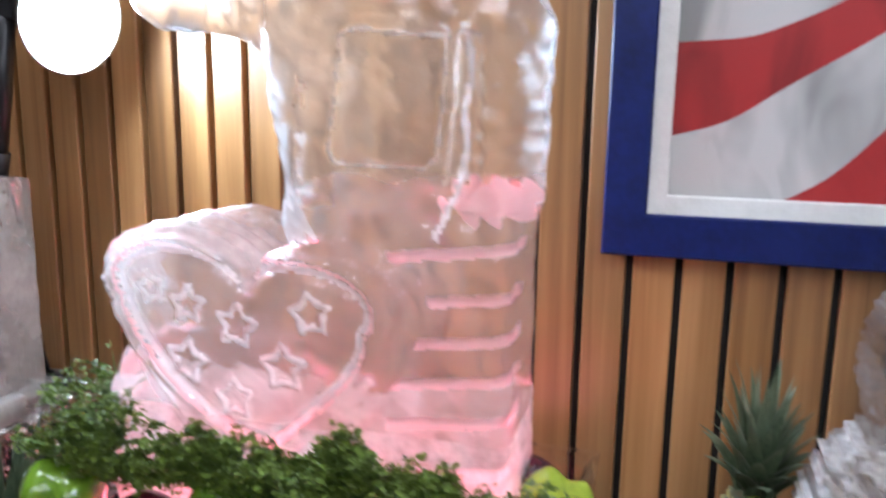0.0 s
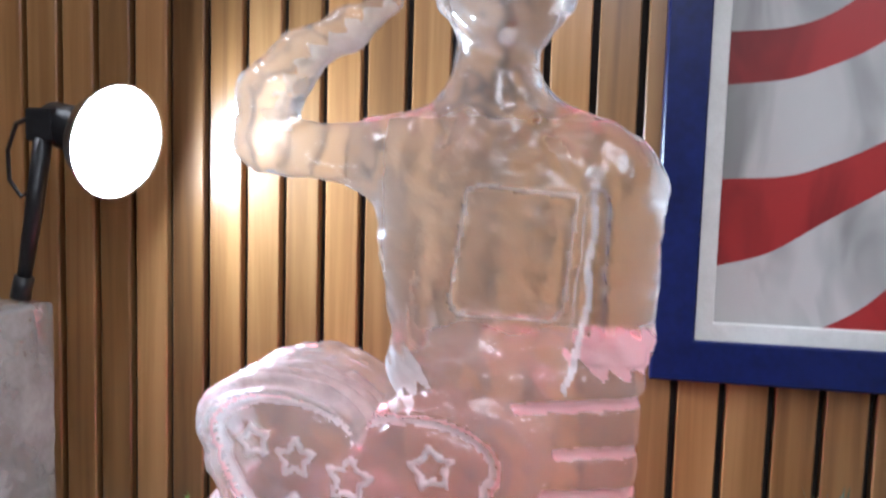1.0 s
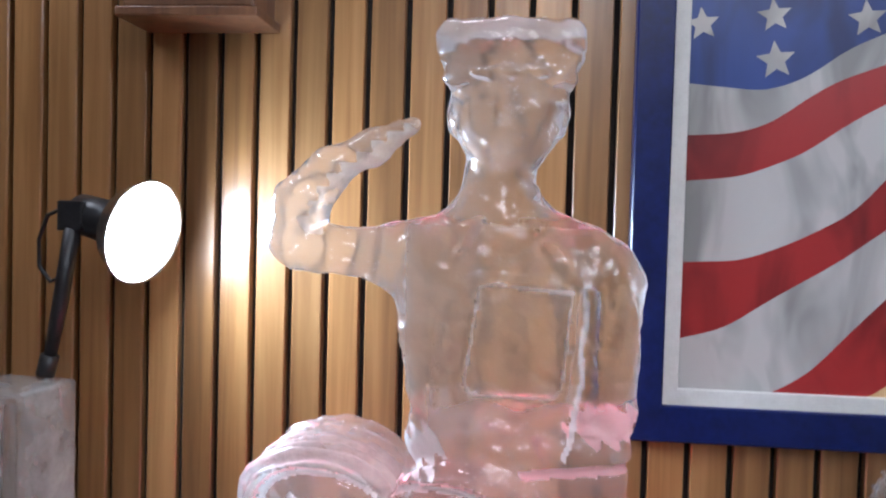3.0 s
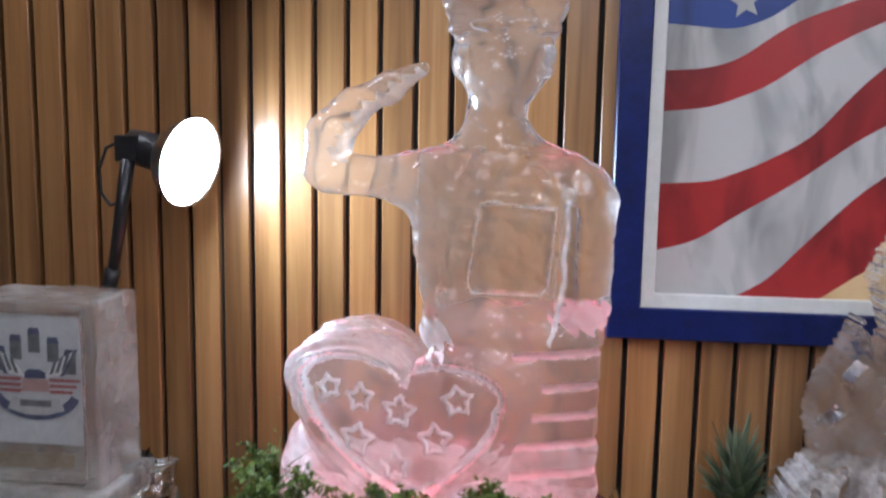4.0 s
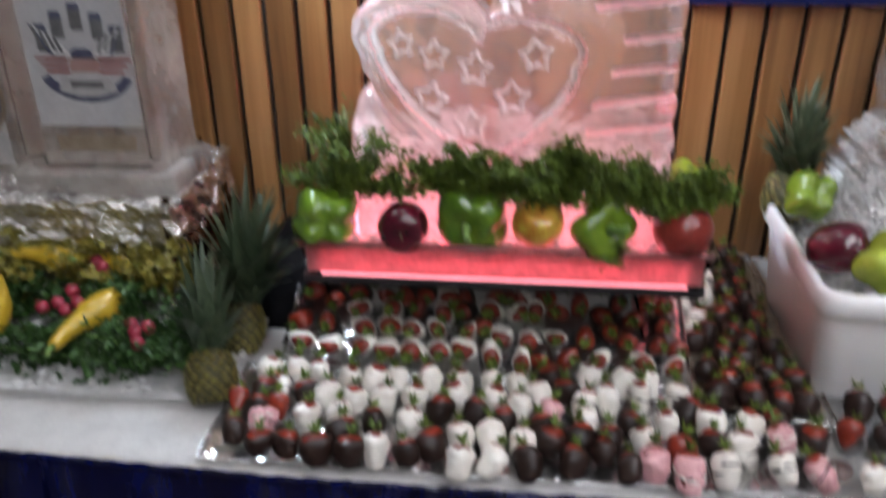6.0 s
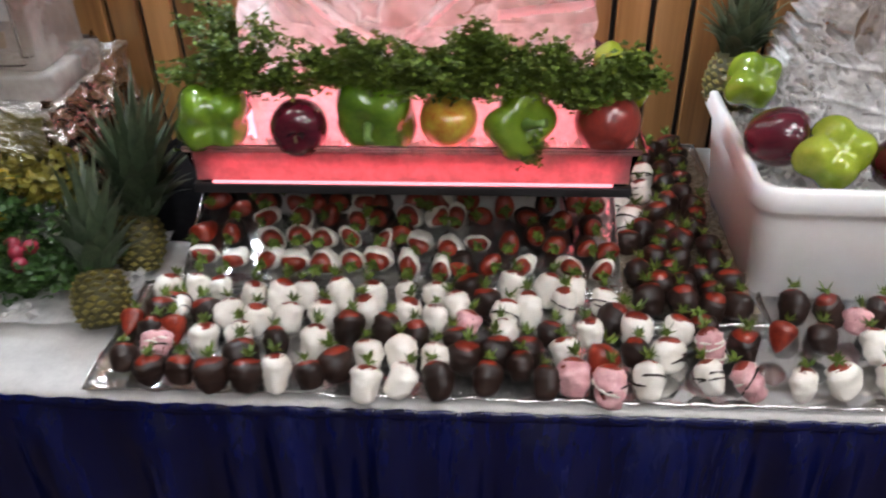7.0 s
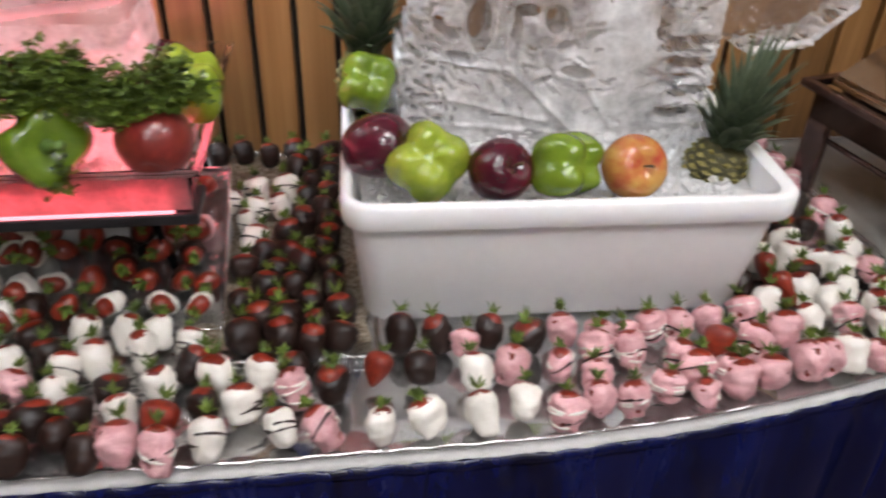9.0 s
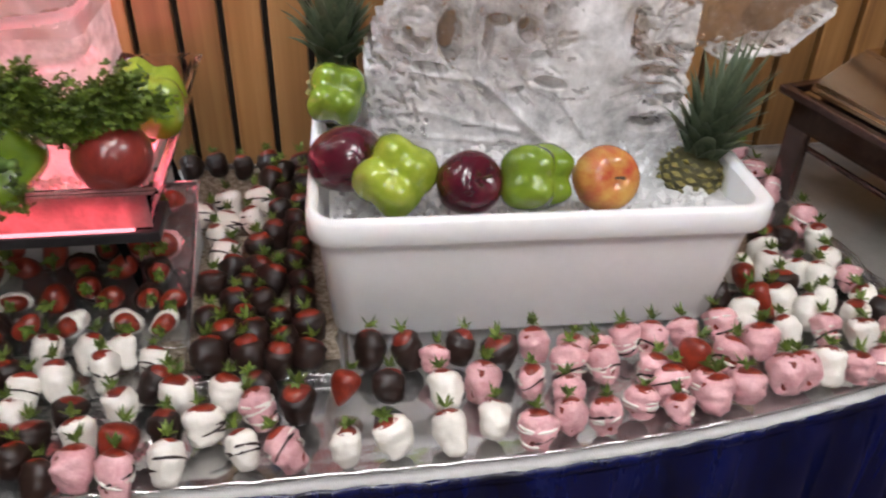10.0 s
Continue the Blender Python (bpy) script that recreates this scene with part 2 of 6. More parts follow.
M["red_acrylic"] = lit_acrylic("red_lit_acrylic", (1.0, 0.72, 0.73))
M["acrylic"] = acrylic("clear_acrylic")
M["red_glow"] = glow("red_light_panel", (1.0, 0.18, 0.23), 3.1)
M["added_bar_glow"] = glow("added_red_light_bar", (1.0, 0.20, 0.245), 3.5)
M["highlight_glow"] = glow("highlight_strip", (1.0, 0.33, 0.38), 1.7)
M["lamp_glow"] = glow("work_lamp_white", (0.74, 0.88, 1.0), 215.0)
M["tube_glow"] = glow("ceiling_diffuser", (0.97, 0.98, 1.0), 20.0)
M["reflector"] = surface("spun_aluminium", (0.7, 0.7, 0.7), (0.8, 0.8, 0.8), 0.25, 20, 0.05, metal=1.0)


# ---- mesh helpers ----
def put(name, bm, material, parent=None, label="", smooth=False, category="", kind="", group=""):
    me = bpy.data.meshes.new(name)
    bm.normal_update()
    bm.to_mesh(me)
    bm.free()
    for mm in (material if isinstance(material, (list, tuple)) else [material]):
        me.materials.append(mm)
    if smooth:
        me.polygons.foreach_set("use_smooth", [True] * len(me.polygons))
    ob = new(name, me)
    if parent is not None:
        ob.parent = parent
    return tagged(ob, label, category, group, kind)


def part(name, bm, material, parent, label="", smooth=False):
    return put(name, bm, material, parent, label, smooth)


def base(name, at, label, category, group="", rz=0):
    e = new(name)
    e.empty_display_size = 0.02
    e.matrix_world = pose(*at, 0, 0, rz)
    return tagged(e, label, category, group)


def box(bm, x0, x1, y0, y1, z0, z1, bevel=0.0, seg=2):
    made = bmesh.ops.create_cube(bm, size=1)["verts"]
    for v in made:
        v.co = Vector(((x0 + x1) / 2 + v.co.x * (x1 - x0), (y0 + y1) / 2 + v.co.y * (y1 - y0), (z0 + z1) / 2 + v.co.z * (z1 - z0)))
    if bevel:
        edges = list({e for v in made for e in v.link_edges})
        bmesh.ops.bevel(bm, geom=edges, offset=bevel, segments=seg, affect="EDGES", profile=0.6)
    return bm


def tube(bm, path, radii, seg=10, caps=True):
    """A round bar along a path."""
    rings = []
    n = len(path)
    for i, p in enumerate(path):
        p = Vector(p)
        ahead = (Vector(path[min(i + 1, n - 1)]) - Vector(path[max(i - 1, 0)])).normalized()
        side = ahead.cross(Vector((0.13, 0.21, 0.97))).normalized()
        up = side.cross(ahead)
        r = radii[i] if isinstance(radii, (list, tuple)) else radii
        rings.append([bm.verts.new(p + r * (math.cos(a) * side + math.sin(a) * up)) for a in (2 * math.pi * k / seg for k in range(seg))])
    for a, b in zip(rings, rings[1:]):
        for k in range(seg):
            bm.faces.new((a[k], a[(k + 1) % seg], b[(k + 1) % seg], b[k]))
    if caps:
        bm.faces.new(rings[0][::-1])
        bm.faces.new(rings[-1])
    return bm


def lathe(bm, profile, seg=24, at=(0, 0, 0), wobble=None):
    """Turns a profile of (radius, height) round z. wobble(angle, height) scales the radius."""
    rings = []
    for r, z in profile:
        ring = []
        for k in range(seg):
            a = 2 * math.pi * k / seg
            f = wobble(a, z) if wobble else 1.0
            ring.append(bm.verts.new(Vector(at) + Vector((r * f * math.cos(a), r * f * math.sin(a), z))))
        rings.append(ring)
    for a, b in zip(rings, rings[1:]):
        for k in range(seg):
            bm.faces.new((a[k], a[(k + 1) % seg], b[(k + 1) % seg], b[k]))
    return bm, rings


def star_points(cx, cz, r, turn=0.0, inner=0.45):
    pts = []
    for k in range(10):
        a = math.pi / 2 + turn + k * math.pi / 5
        q = r if k % 2 == 0 else r * inner
        pts.append((cx + q * math.cos(a), cz + q * math.sin(a)))
    return pts


# ---- carving: fields of distance, turned into one skin ----
def smin(a, b, k):
    h = np.clip(0.5 + 0.5 * (b - a) / k, 0, 1)
    return b + (a - b) * h - k * h * (1 - h)


def d_capsule(p, a, b, ra, rb):
    a, b = np.array(a), np.array(b)
    ab = b - a
    t = np.clip(((p - a) @ ab) / (ab @ ab), 0, 1)
    return np.linalg.norm(p - a - t[..., None] * ab, axis=-1) - (ra + (rb - ra) * t)


def d_ellipsoid(p, c, r):
    q = (p - np.array(c)) / np.array(r)
    k = np.linalg.norm(q, axis=-1)
    return (k - 1) * min(r)


def d_box(p, c, h, r):
    q = np.abs(p - np.array(c)) - np.array(h) + r
    return np.linalg.norm(np.maximum(q, 0), axis=-1) + np.minimum(q.max(-1), 0) - r


def d_polygon(x, z, pts):
    """Signed distance in a plane to a closed outline, inside negative."""
    d = np.full(x.shape, 1e9)
    s = np.ones(x.shape)
    n = len(pts)
    for i in range(n):
        ax, az = pts[i]
        bx, bz = pts[i - 1]
        ex, ez = bx - ax, bz - az
        wx, wz = x - ax, z - az
        t = np.clip((wx * ex + wz * ez) / (ex * ex + ez * ez + 1e-12), 0, 1)
        d = np.minimum(d, (wx - ex * t) ** 2 + (wz - ez * t) ** 2)
        c1, c2, c3 = z >= az, z < bz, ex * wz > ez * wx
        s = np.where((c1 & c2 & c3) | (~c1 & ~c2 & ~c3), -s, s)
    return s * np.sqrt(d)


def skin(field, lo, step):
    """Surface nets: one quad for every grid edge that crosses the skin."""
    inside = field < 0
    nx, ny, nz = field.shape
    count = np.zeros((nx - 1, ny - 1, nz - 1))
    total = np.zeros((nx - 1, ny - 1, nz - 1, 3))
    corners = [(i, j, k) for i in (0, 1) for j in (0, 1) for k in (0, 1)]
    for a in corners:
        for axis in range(3):
            if a[axis]:
                continue
            b = list(a)
            b[axis] = 1
            fa = field[a[0]:nx - 1 + a[0], a[1]:ny - 1 + a[1], a[2]:nz - 1 + a[2]]
            fb = field[b[0]:nx - 1 + b[0], b[1]:ny - 1 + b[1], b[2]:nz - 1 + b[2]]
            cross = (fa < 0) != (fb < 0)
            t = np.where(cross, fa / np.where(cross, fa - fb, 1), 0)
            count += cross
            for k in range(3):
                total[..., k] += np.where(cross, a[k] + (t if k == axis else 0), 0)
    used = count > 0
    number = np.full(used.shape, -1)
    number[used] = np.arange(used.sum())
    cell = np.argwhere(used)
    verts = np.array(lo) + step * (cell + total[used] / count[used][:, None])
    faces = []
    for axis in range(3):
        u, v = (axis + 1) % 3, (axis + 2) % 3
        sa = [slice(1, -1)] * 3
        sb = [slice(1, -1)] * 3
        sa[axis], sb[axis] = slice(0, -1), slice(1, None)
        ia, ib = inside[tuple(sa)], inside[tuple(sb)]
        for flip in (False, True):
            at = np.argwhere(ia & ~ib if not flip else ~ia & ib)
            off = np.ones(3, int)
            off[axis] = 0
            at = at + off
            quad = []
            for du, dv in ((0, 0), (1, 0), (1, 1), (0, 1)):
                c = at.copy()
                c[:, u] -= du
                c[:, v] -= dv
                quad.append(number[c[:, 0], c[:, 1], c[:, 2]])
            quad = np.stack(quad, 1)
            faces.append(quad[:, ::-1] if flip else quad)
    return verts, np.concatenate(faces)


def skin_object(name, verts, faces, materials, slots, label, category):
    me = bpy.data.meshes.new(name)
    me.from_pydata(verts.tolist(), [], faces.tolist())
    for m in materials:
        me.materials.append(m)
    me.polygons.foreach_set("material_index", np.asarray(slots, dtype=np.int32))
    me.polygons.foreach_set("use_smooth", np.ones(len(faces), dtype=bool))
    me.update()
    return tagged(new(name, me), label, category)


# ---- the room ----
bm = bmesh.new()
box(bm, -4.2, 4.2, WALL + 0.022, WALL + 0.16, 0, CEILING)
wall_north = put("wall_north", bm, M["backing"], kind="structure", label="dark backing wall behind upright varnished wooden boards", category="wall")
for name, b in (("wall_south", (-4.2, 4.2, -4.0, -3.85, 0, CEILING)), ("wall_west", (-4.35, -4.2, -4.0, WALL + 0.16, 0, CEILING)), ("wall_east", (4.2, 4.35, -4.0, WALL + 0.16, 0, CEILING))):
    bm = bmesh.new()
    box(bm, *b)
    put(name, bm, M["plaster"], kind="structure", label="plain beige painted plaster wall", category="wall")
bm = bmesh.new()
box(bm, -4.35, 4.35, -4.0, WALL + 0.16, -0.1, 0)
put("floor", bm, M["carpet"], kind="structure", label="dark patterned carpet floor of a banquet room", category="floor")
bm = bmesh.new()
box(bm, -4.35, 4.35, -4.0, WALL + 0.16, CEILING, CEILING + 0.1)
put("ceiling", bm, M["ceiling"], kind="structure", label="plain white ceiling", category="ceiling")
# assumed lights out of view; the two small ones brighten boards and statue
for cx, cy, half in ((-0.15, -0.9, 0.3), (0.5, -0.1, 0.3), (1.7, -0.35, 0.3), (-1.45, 0.76, 0.2), (-0.5, 0.8, 0.15), (1.4, -2.2, 0.3), (-0.35, -2.1, 0.3)):
    fixture = base("ceiling_light", (cx, cy, CEILING), "unseen square ceiling light with a white diffuser, placed for brightness", "ceiling light", "ceiling lights")
    q = half - 0.03
    bm = bmesh.new()
    box(bm, -half, half, -half, -q, -0.04, 0, 0.004)
    box(bm, -half, half, q, half, -0.04, 0, 0.004)
    box(bm, -half, -q, -q, q, -0.04, 0, 0.004)
    box(bm, q, half, -q, q, -0.04, 0, 0.004)
    part("frame", bm, M["white_mat"], fixture)
    bm = bmesh.new()
    box(bm, -q + 0.002, q - 0.002, -q + 0.002, q - 0.002, -0.03, -0.012)
    part("diffuser", bm, M["tube_glow"], fixture, "glowing white diffuser")

# box of brown wood high on the wall
bracket = base("wall_box", (-0.87, WALL, 2.02), "dark brown wooden box fixed high on the boarded wall", "wall box")
bm = bmesh.new()
box(bm, -0.115, 0.115, -0.12, -0.002, 0.0, 0.2, 0.004)
part("body", bm, M["box_wood"], bracket)
bm = bmesh.new()
box(bm, -0.125, 0.125, -0.13, -0.002, -0.018, -0.001, 0.003)
part("bottom_board", bm, M["box_wood"], bracket)

# ---- framed picture of a waving flag ----
FX0, FX1, FZ0, FZ1 = -0.108, 0.86, 1.296, 2.5
picture = base("framed_picture", (0, WALL, 0), "framed print of a waving flag in navy frame, white mat", "picture")


def rim(bm, x0, x1, z0, z1, w, y0, y1, bevel):
    """A mitred rectangular frame in one piece."""
    b = bevel
    rings = []
    for d, y in ((0, y1), (0, y0 + b), (b, y0), (w - b, y0), (w, y0 + b), (w, y1)):
        rings.append([bm.verts.new(p) for p in ((x0 + d, y, z0 + d), (x1 - d, y, z0 + d), (x1 - d, y, z1 - d), (x0 + d, y, z1 - d))])
    for a, c in zip(rings, rings[1:] + rings[:1]):
        for k in range(4):
            bm.faces.new((a[k], a[(k + 1) % 4], c[(k + 1) % 4], c[k]))


bm = bmesh.new()
rim(bm, FX0, FX1, FZ0, FZ1, 0.064, -0.03, -0.001, 0.003)
part("frame", bm, M["navy"], picture, "dark navy painted frame")
bm = bmesh.new()
rim(bm, FX0 + 0.062, FX1 - 0.062, FZ0 + 0.062, FZ1 - 0.062, 0.03, -0.018, -0.002, 0.002)
part("mat", bm, M["white_mat"], picture, "white inner mat")
PX0, PX1, PZ0, PZ1 = FX0 + 0.09, FX1 - 0.09, FZ0 + 0.09, FZ1 - 0.09


def print_material(name, low, high, seed):
    """Printed cloth folds: soft slanting light and dark in the print itself."""
    m, nt, b, out = nodes_of(name)
    tc = nt.nodes.new("ShaderNodeTexCoord")
    mp = nt.nodes.new("ShaderNodeMapping")
    mp.inputs["Rotation"].default_value = (0, radians(38), 0)
    mp.inputs["Location"].default_value = (seed, 0, 0)
    mp.inputs["Scale"].default_value = (9, 9, 3.2)
    nt.links.new(tc.outputs["Object"], mp.inputs[0])
    n = nt.nodes.new("ShaderNodeTexNoise")
    n.inputs["Scale"].default_value, n.inputs["Detail"].default_value, n.inputs["Distortion"].default_value = 1.0, 3.0, 0.7
    nt.links.new(mp.outputs[0], n.inputs["Vector"])
    r = ramp_node(nt, n.outputs["Fac"], [(0.36, low), (0.56, high)])
    nt.links.new(r.outputs[0], b.inputs["Base Color"])
    b.inputs["Roughness"].default_value = 0.32
    return m


M["flag_red"] = print_material("printed_red", (0.15, 0.010, 0.011), (0.33, 0.023, 0.023), 0)
M["flag_white"] = print_material("printed_white", (0.24, 0.235, 0.225), (0.48, 0.465, 0.445), 3)
M["flag_blue"] = print_material("printed_blue", (0.008, 0.02, 0.10), (0.02, 0.05, 0.22), 5)
M["flag_tan"] = print_material("printed_tan", (0.55, 0.36, 0.16), (0.68, 0.48, 0.25), 7)


def edge_curve(points):
    xs, zs = [p[0] for p in points], [p[1] for p in points]
    slope = (zs[-1] - zs[-2]) / (xs[-1] - xs[-2])

    def at(x):
        if x > xs[-1]:
            return zs[-1] + slope * 0.75 * (x - xs[-1])
        if x < xs[0]:
            return zs[0] + (zs[1] - zs[0]) / (xs[1] - xs[0]) * (x - xs[0])
        return float(np.interp(x, xs, zs))

    def smooth(x):
        return sum(at(x + d) * w for d, w in ((-0.03, 0.15), (-0.015, 0.2), (0, 0.3), (0.015, 0.2), (0.03, 0.15)))
    return smooth


FLAG_EDGES = [edge_curve(c) for c in (
    ((-0.02, 1.919), (0.113, 1.906), (0.181, 1.929), (0.246, 1.979), (0.34, 2.02)),
    ((-0.017, 1.829), (0.066, 1.833), (0.125, 1.851), (0.182, 1.894), (0.23, 1.924), (0.341, 1.965)),
    ((-0.015, 1.75), (0.079, 1.759), (0.177, 1.798), (0.262, 1.859), (0.344, 1.904)),
    ((-0.009, 1.609), (0.085, 1.614), (0.173, 1.649), (0.269, 1.702), (0.35, 1.799)),
    ((-0.009, 1.477), (0.059, 1.495), (0.138, 1.55), (0.244, 1.615), (0.355, 1.70)),
    ((0.0, 1.31), (0.06, 1.34), (0.145, 1.388), (0.203, 1.421), (0.279, 1.507), (0.36, 1.592)),
    ((0.15, 1.30), (0.23, 1.345), (0.313, 1.392), (0.37, 1.436)),
)]
bm = bmesh.new()
COLS = 60
for i in range(COLS):
    xa, xb = PX0 + (PX1 - PX0) * i / COLS, PX0 + (PX1 - PX0) * (i + 1) / COLS
    tops_a, tops_b = [PZ1] + [f(xa) for f in FLAG_EDGES] + [PZ0], [PZ1] + [f(xb) for f in FLAG_EDGES] + [PZ0]
    for k, slot in enumerate((0, 1, 2, 1, 2, 1, 2, 3)):
        q = [(xa, tops_a[k]), (xa, tops_a[k + 1]), (xb, tops_b[k + 1]), (xb, tops_b[k])]
        q = [(x, min(PZ1, max(PZ0, z))) for x, z in q]
        if max(z for _, z in q) - min(z for _, z in q) < 1e-5 or (abs(q[0][1] - q[1][1]) < 1e-6 and abs(q[2][1] - q[3][1]) < 1e-6):
            continue
        pts = []
        for p in q:
            if not pts or (abs(p[0] - pts[-1][0]) + abs(p[1] - pts[-1][1])) > 1e-6:
                pts.append(p)
        if abs(pts[0][0] - pts[-1][0]) + abs(pts[0][1] - pts[-1][1]) < 1e-6:
            pts.pop()
        if len(pts) >= 3:
            f = bm.faces.new([bm.verts.new((x, -0.008, z)) for x, z in pts])
            f.material_index = slot
print_sheet = part("print", bm, [M["flag_blue"], M["flag_white"], M["flag_red"], M["flag_tan"]], picture, "glossy print of a waving flag with red and white stripes")
for cx, cz, r in ((0.128, 1.959, 0.034), (0.004, 2.02, 0.03), (0.123, 2.035, 0.03), (0.275, 2.03, 0.033), (0.2, 2.09, 0.03), (0.4, 2.1, 0.034), (0.06, 2.1, 0.03), (0.33, 2.17, 0.03), (0.13, 2.17, 0.03), (0.5, 2.2, 0.034), (0.24, 2.25, 0.03)):
    bm = bmesh.new()
    bm.faces.new([bm.verts.new((x, -0.010, z)) for x, z in star_points(cx, cz, r, 0.12)])
    part("star", bm, M["flag_white"], print_sheet, "printed white star")

# ---- table, cloth and skirt ----
def front(x):
    """Front edge of the table, which bends back a little at its far end."""
    return 0.417 + min(0.78, max(0.0, x - 0.2)) ** 2 * 0.19 + max(0.0, -0.72 - x) * 0.035


table = base("banquet_table", (0, 0, 0), "long banquet table under white cloth and blue skirting", "table")
bm = bmesh.new()
box(bm, -2.6, 2.6, 0.56, 1.17, 0.715, 0.742, 0.003)
part("tabletop", bm, M["box_wood"], table)
for lx in (-2.4, -0.8, 0.8, 2.4):
    for ly in (0.6, 1.1):
        bm = bmesh.new()
        tube(bm, [(lx, ly, 0.0), (lx, ly, 0.714)], 0.016, 12)
        part("leg", bm, M["black_metal"], table)
bm = bmesh.new()
prev = None
for i in range(161):
    x = -2.65 + 5.3 * i / 160
    y = front(x)
    w = 0.0022 * math.sin(x * 31) + 0.0016 * math.sin(x * 83 + 1)
    col = [(x, 1.185, 0.7435), (x, 1.185, 0.7505), (x, 0.8, 0.7505), (x, 0.55, 0.7505), (x, y + 0.03, 0.7505), (x, y + 0.008, 0.7503 + w * 0.2), (x, y, 0.746 + w * 0.3), (x, y - 0.001, 0.7285 + w), (x, y + 0.004, 0.7275 + w)]
    col = [bm.verts.new(c) for c in col]
    if prev:
        for a in range(len(col) - 1):
            bm.faces.new((prev[a], prev[a + 1], col[a + 1], col[a]))
    prev = col
put("tablecloth", bm, M["cloth_white"], label="white linen tablecloth over the banquet table", category="tablecloth", smooth=True)
skirt = base("table_skirt", (0, 0, 0), "royal blue pleated satin table skirt hanging to the floor", "table skirt")
bm = bmesh.new()
rnd = random.Random(4)
prev = None
N = 900
phase = 0.0
for i in range(N + 1):
    x = -2.65 + 5.3 * i / N
    phase += 0.42 + 0.22 * math.sin(x * 9) + 0.14 * math.sin(x * 41 + 1) + rnd.uniform(-0.2, 0.2)
    col = []
    for j, z in enumerate((0.747, 0.738, 0.712, 0.66, 0.56, 0.4, 0.2, 0.02)):
        amp = (0.001, 0.003, 0.013, 0.026, 0.034, 0.038, 0.04, 0.04)[j]
        y = front(x) - 0.003 - amp * (0.55 + 0.45 * math.sin(phase * 0.85 + 0.6 * math.sin(x * 5 + j * 0.35))) - 0.004 * (j > 1)
        col.append(bm.verts.new((x, y, z + (0.0015 * math.sin(phase * 1.7) if j == 0 else 0))))
    if prev:
        for a in range(len(col) - 1):
            bm.faces.new((prev[a], prev[a + 1], col[a + 1], col[a]))
    prev = col
part("pleats", bm, M["skirt"], skirt, smooth=True)
bm = bmesh.new()
prev = None
for i in range(N + 1):
    x = -2.65 + 5.3 * i / N
    w = 0.0014 * math.sin(x * 120) + 0.001 * math.sin(x * 47 + 2)
    y = front(x)
    col = [bm.verts.new(c) for c in ((x, y - 0.004, 0.7475 + w), (x, y - 0.0075, 0.746 + w), (x, y - 0.0085, 0.738 + w), (x, y - 0.0075, 0.731), (x, y - 0.005, 0.7295))]
    if prev:
        for a in range(len(col) - 1):
            bm.faces.new((prev[a], prev[a + 1], col[a + 1], col[a]))
    prev = col
part("top_band", bm, M["skirt"], skirt, "gathered fuzzy blue top band", smooth=True)


# ---- trays ----
def tray(corners, label, rim_h=0.006, wobble=0.0022, seed=1, edge_line=None, finish="foil_tray"):
    """A thin foil-covered tray on four plan corners (x, y, z), with a low turned-up rim."""
    a, b, c, d = [Vector(p) for p in corners]
    nu, nv = 92, 40
    th = base("serving_tray", (0, 0, 0), label, "tray", "serving trays")
    bm = bmesh.new()
    grid = []
    for j in range(nv + 1):
        line = []
        for i in range(nu + 1):
            u, v = i / nu, j / nv
            p = (a * (1 - u) + b * u) * (1 - v) + (d * (1 - u) + c * u) * v
            if edge_line:
                p.y = edge_line(p.x) * (1 - v) + p.y * v
            edge = min(u, 1 - u, v * 0.5, (1 - v) * 0.5)
            p.z += noise.noise(Vector((p.x * 34, p.y * 34, seed))) * wobble * (2.6 if edge < 0.05 else 1.0) + (rim_h if edge < 0.001 else rim_h * 0.45 if edge < 0.012 else 0)
            line.append(bm.verts.new(p))
        grid.append(line)
    for j in range(nv):
        for i in range(nu):
            bm.faces.new((grid[j][i], grid[j][i + 1], grid[j + 1][i + 1], grid[j + 1][i]))
    lines = [[v.co.copy() for v in grid[0]], [v.co.copy() for v in grid[-1]], [r[0].co.copy() for r in grid], [r[-1].co.copy() for r in grid]]
    bmesh.ops.solidify(bm, geom=bm.faces[:], thickness=0.003)
    part("surface", bm, M[finish], th, smooth=True)
    for line in lines:
        bm = bmesh.new()
        tube(bm, [p + Vector((0, 0, 0.0010 + 0.0007 * math.sin(i * 1.3))) for i, p in enumerate(line)], 0.0015, 8)
        part("rolled_edge", bm, M["silver_tray"], th, "bright rolled foil edge", smooth=True)
    return th


T0 = TOP - 0.006
tray([(-0.845, 0.422, T0), (-0.094, 0.422, T0), (-0.094, 0.655, T0), (-0.845, 0.665, T0)], "mirror-bright silver tray wrapped in foil under dipped strawberries", seed=2)
slope = base("tray_riser", (0, 0, 0), "low white riser tilting a silver tray up", "riser")
bm = bmesh.new()
vs = [bm.verts.new(p) for p in ((-0.77, 0.69, 0.7515), (-0.1, 0.69, 0.7515), (-0.1, 0.9, 0.7515), (-0.77, 0.9, 0.7515), (-0.77, 0.69, 0.765), (-0.1, 0.69, 0.765), (-0.1, 0.9, 0.862), (-0.77, 0.9, 0.862))]
for f in ((3, 2, 1, 0), (4, 5, 6, 7), (0, 1, 5, 4), (1, 2, 6, 5), (2, 3, 7, 6), (3, 0, 4, 7)):
    bm.faces.new([vs[i] for i in f])
part("body", bm, M["cloth_white"], slope)
tray([(-0.785, 0.663, 0.762), (-0.092, 0.655, 0.762), (-0.092, 0.905, 0.873), (-0.785, 0.905, 0.873)], "tilted silver foil tray full of strawberries with their leaves forward", seed=3)
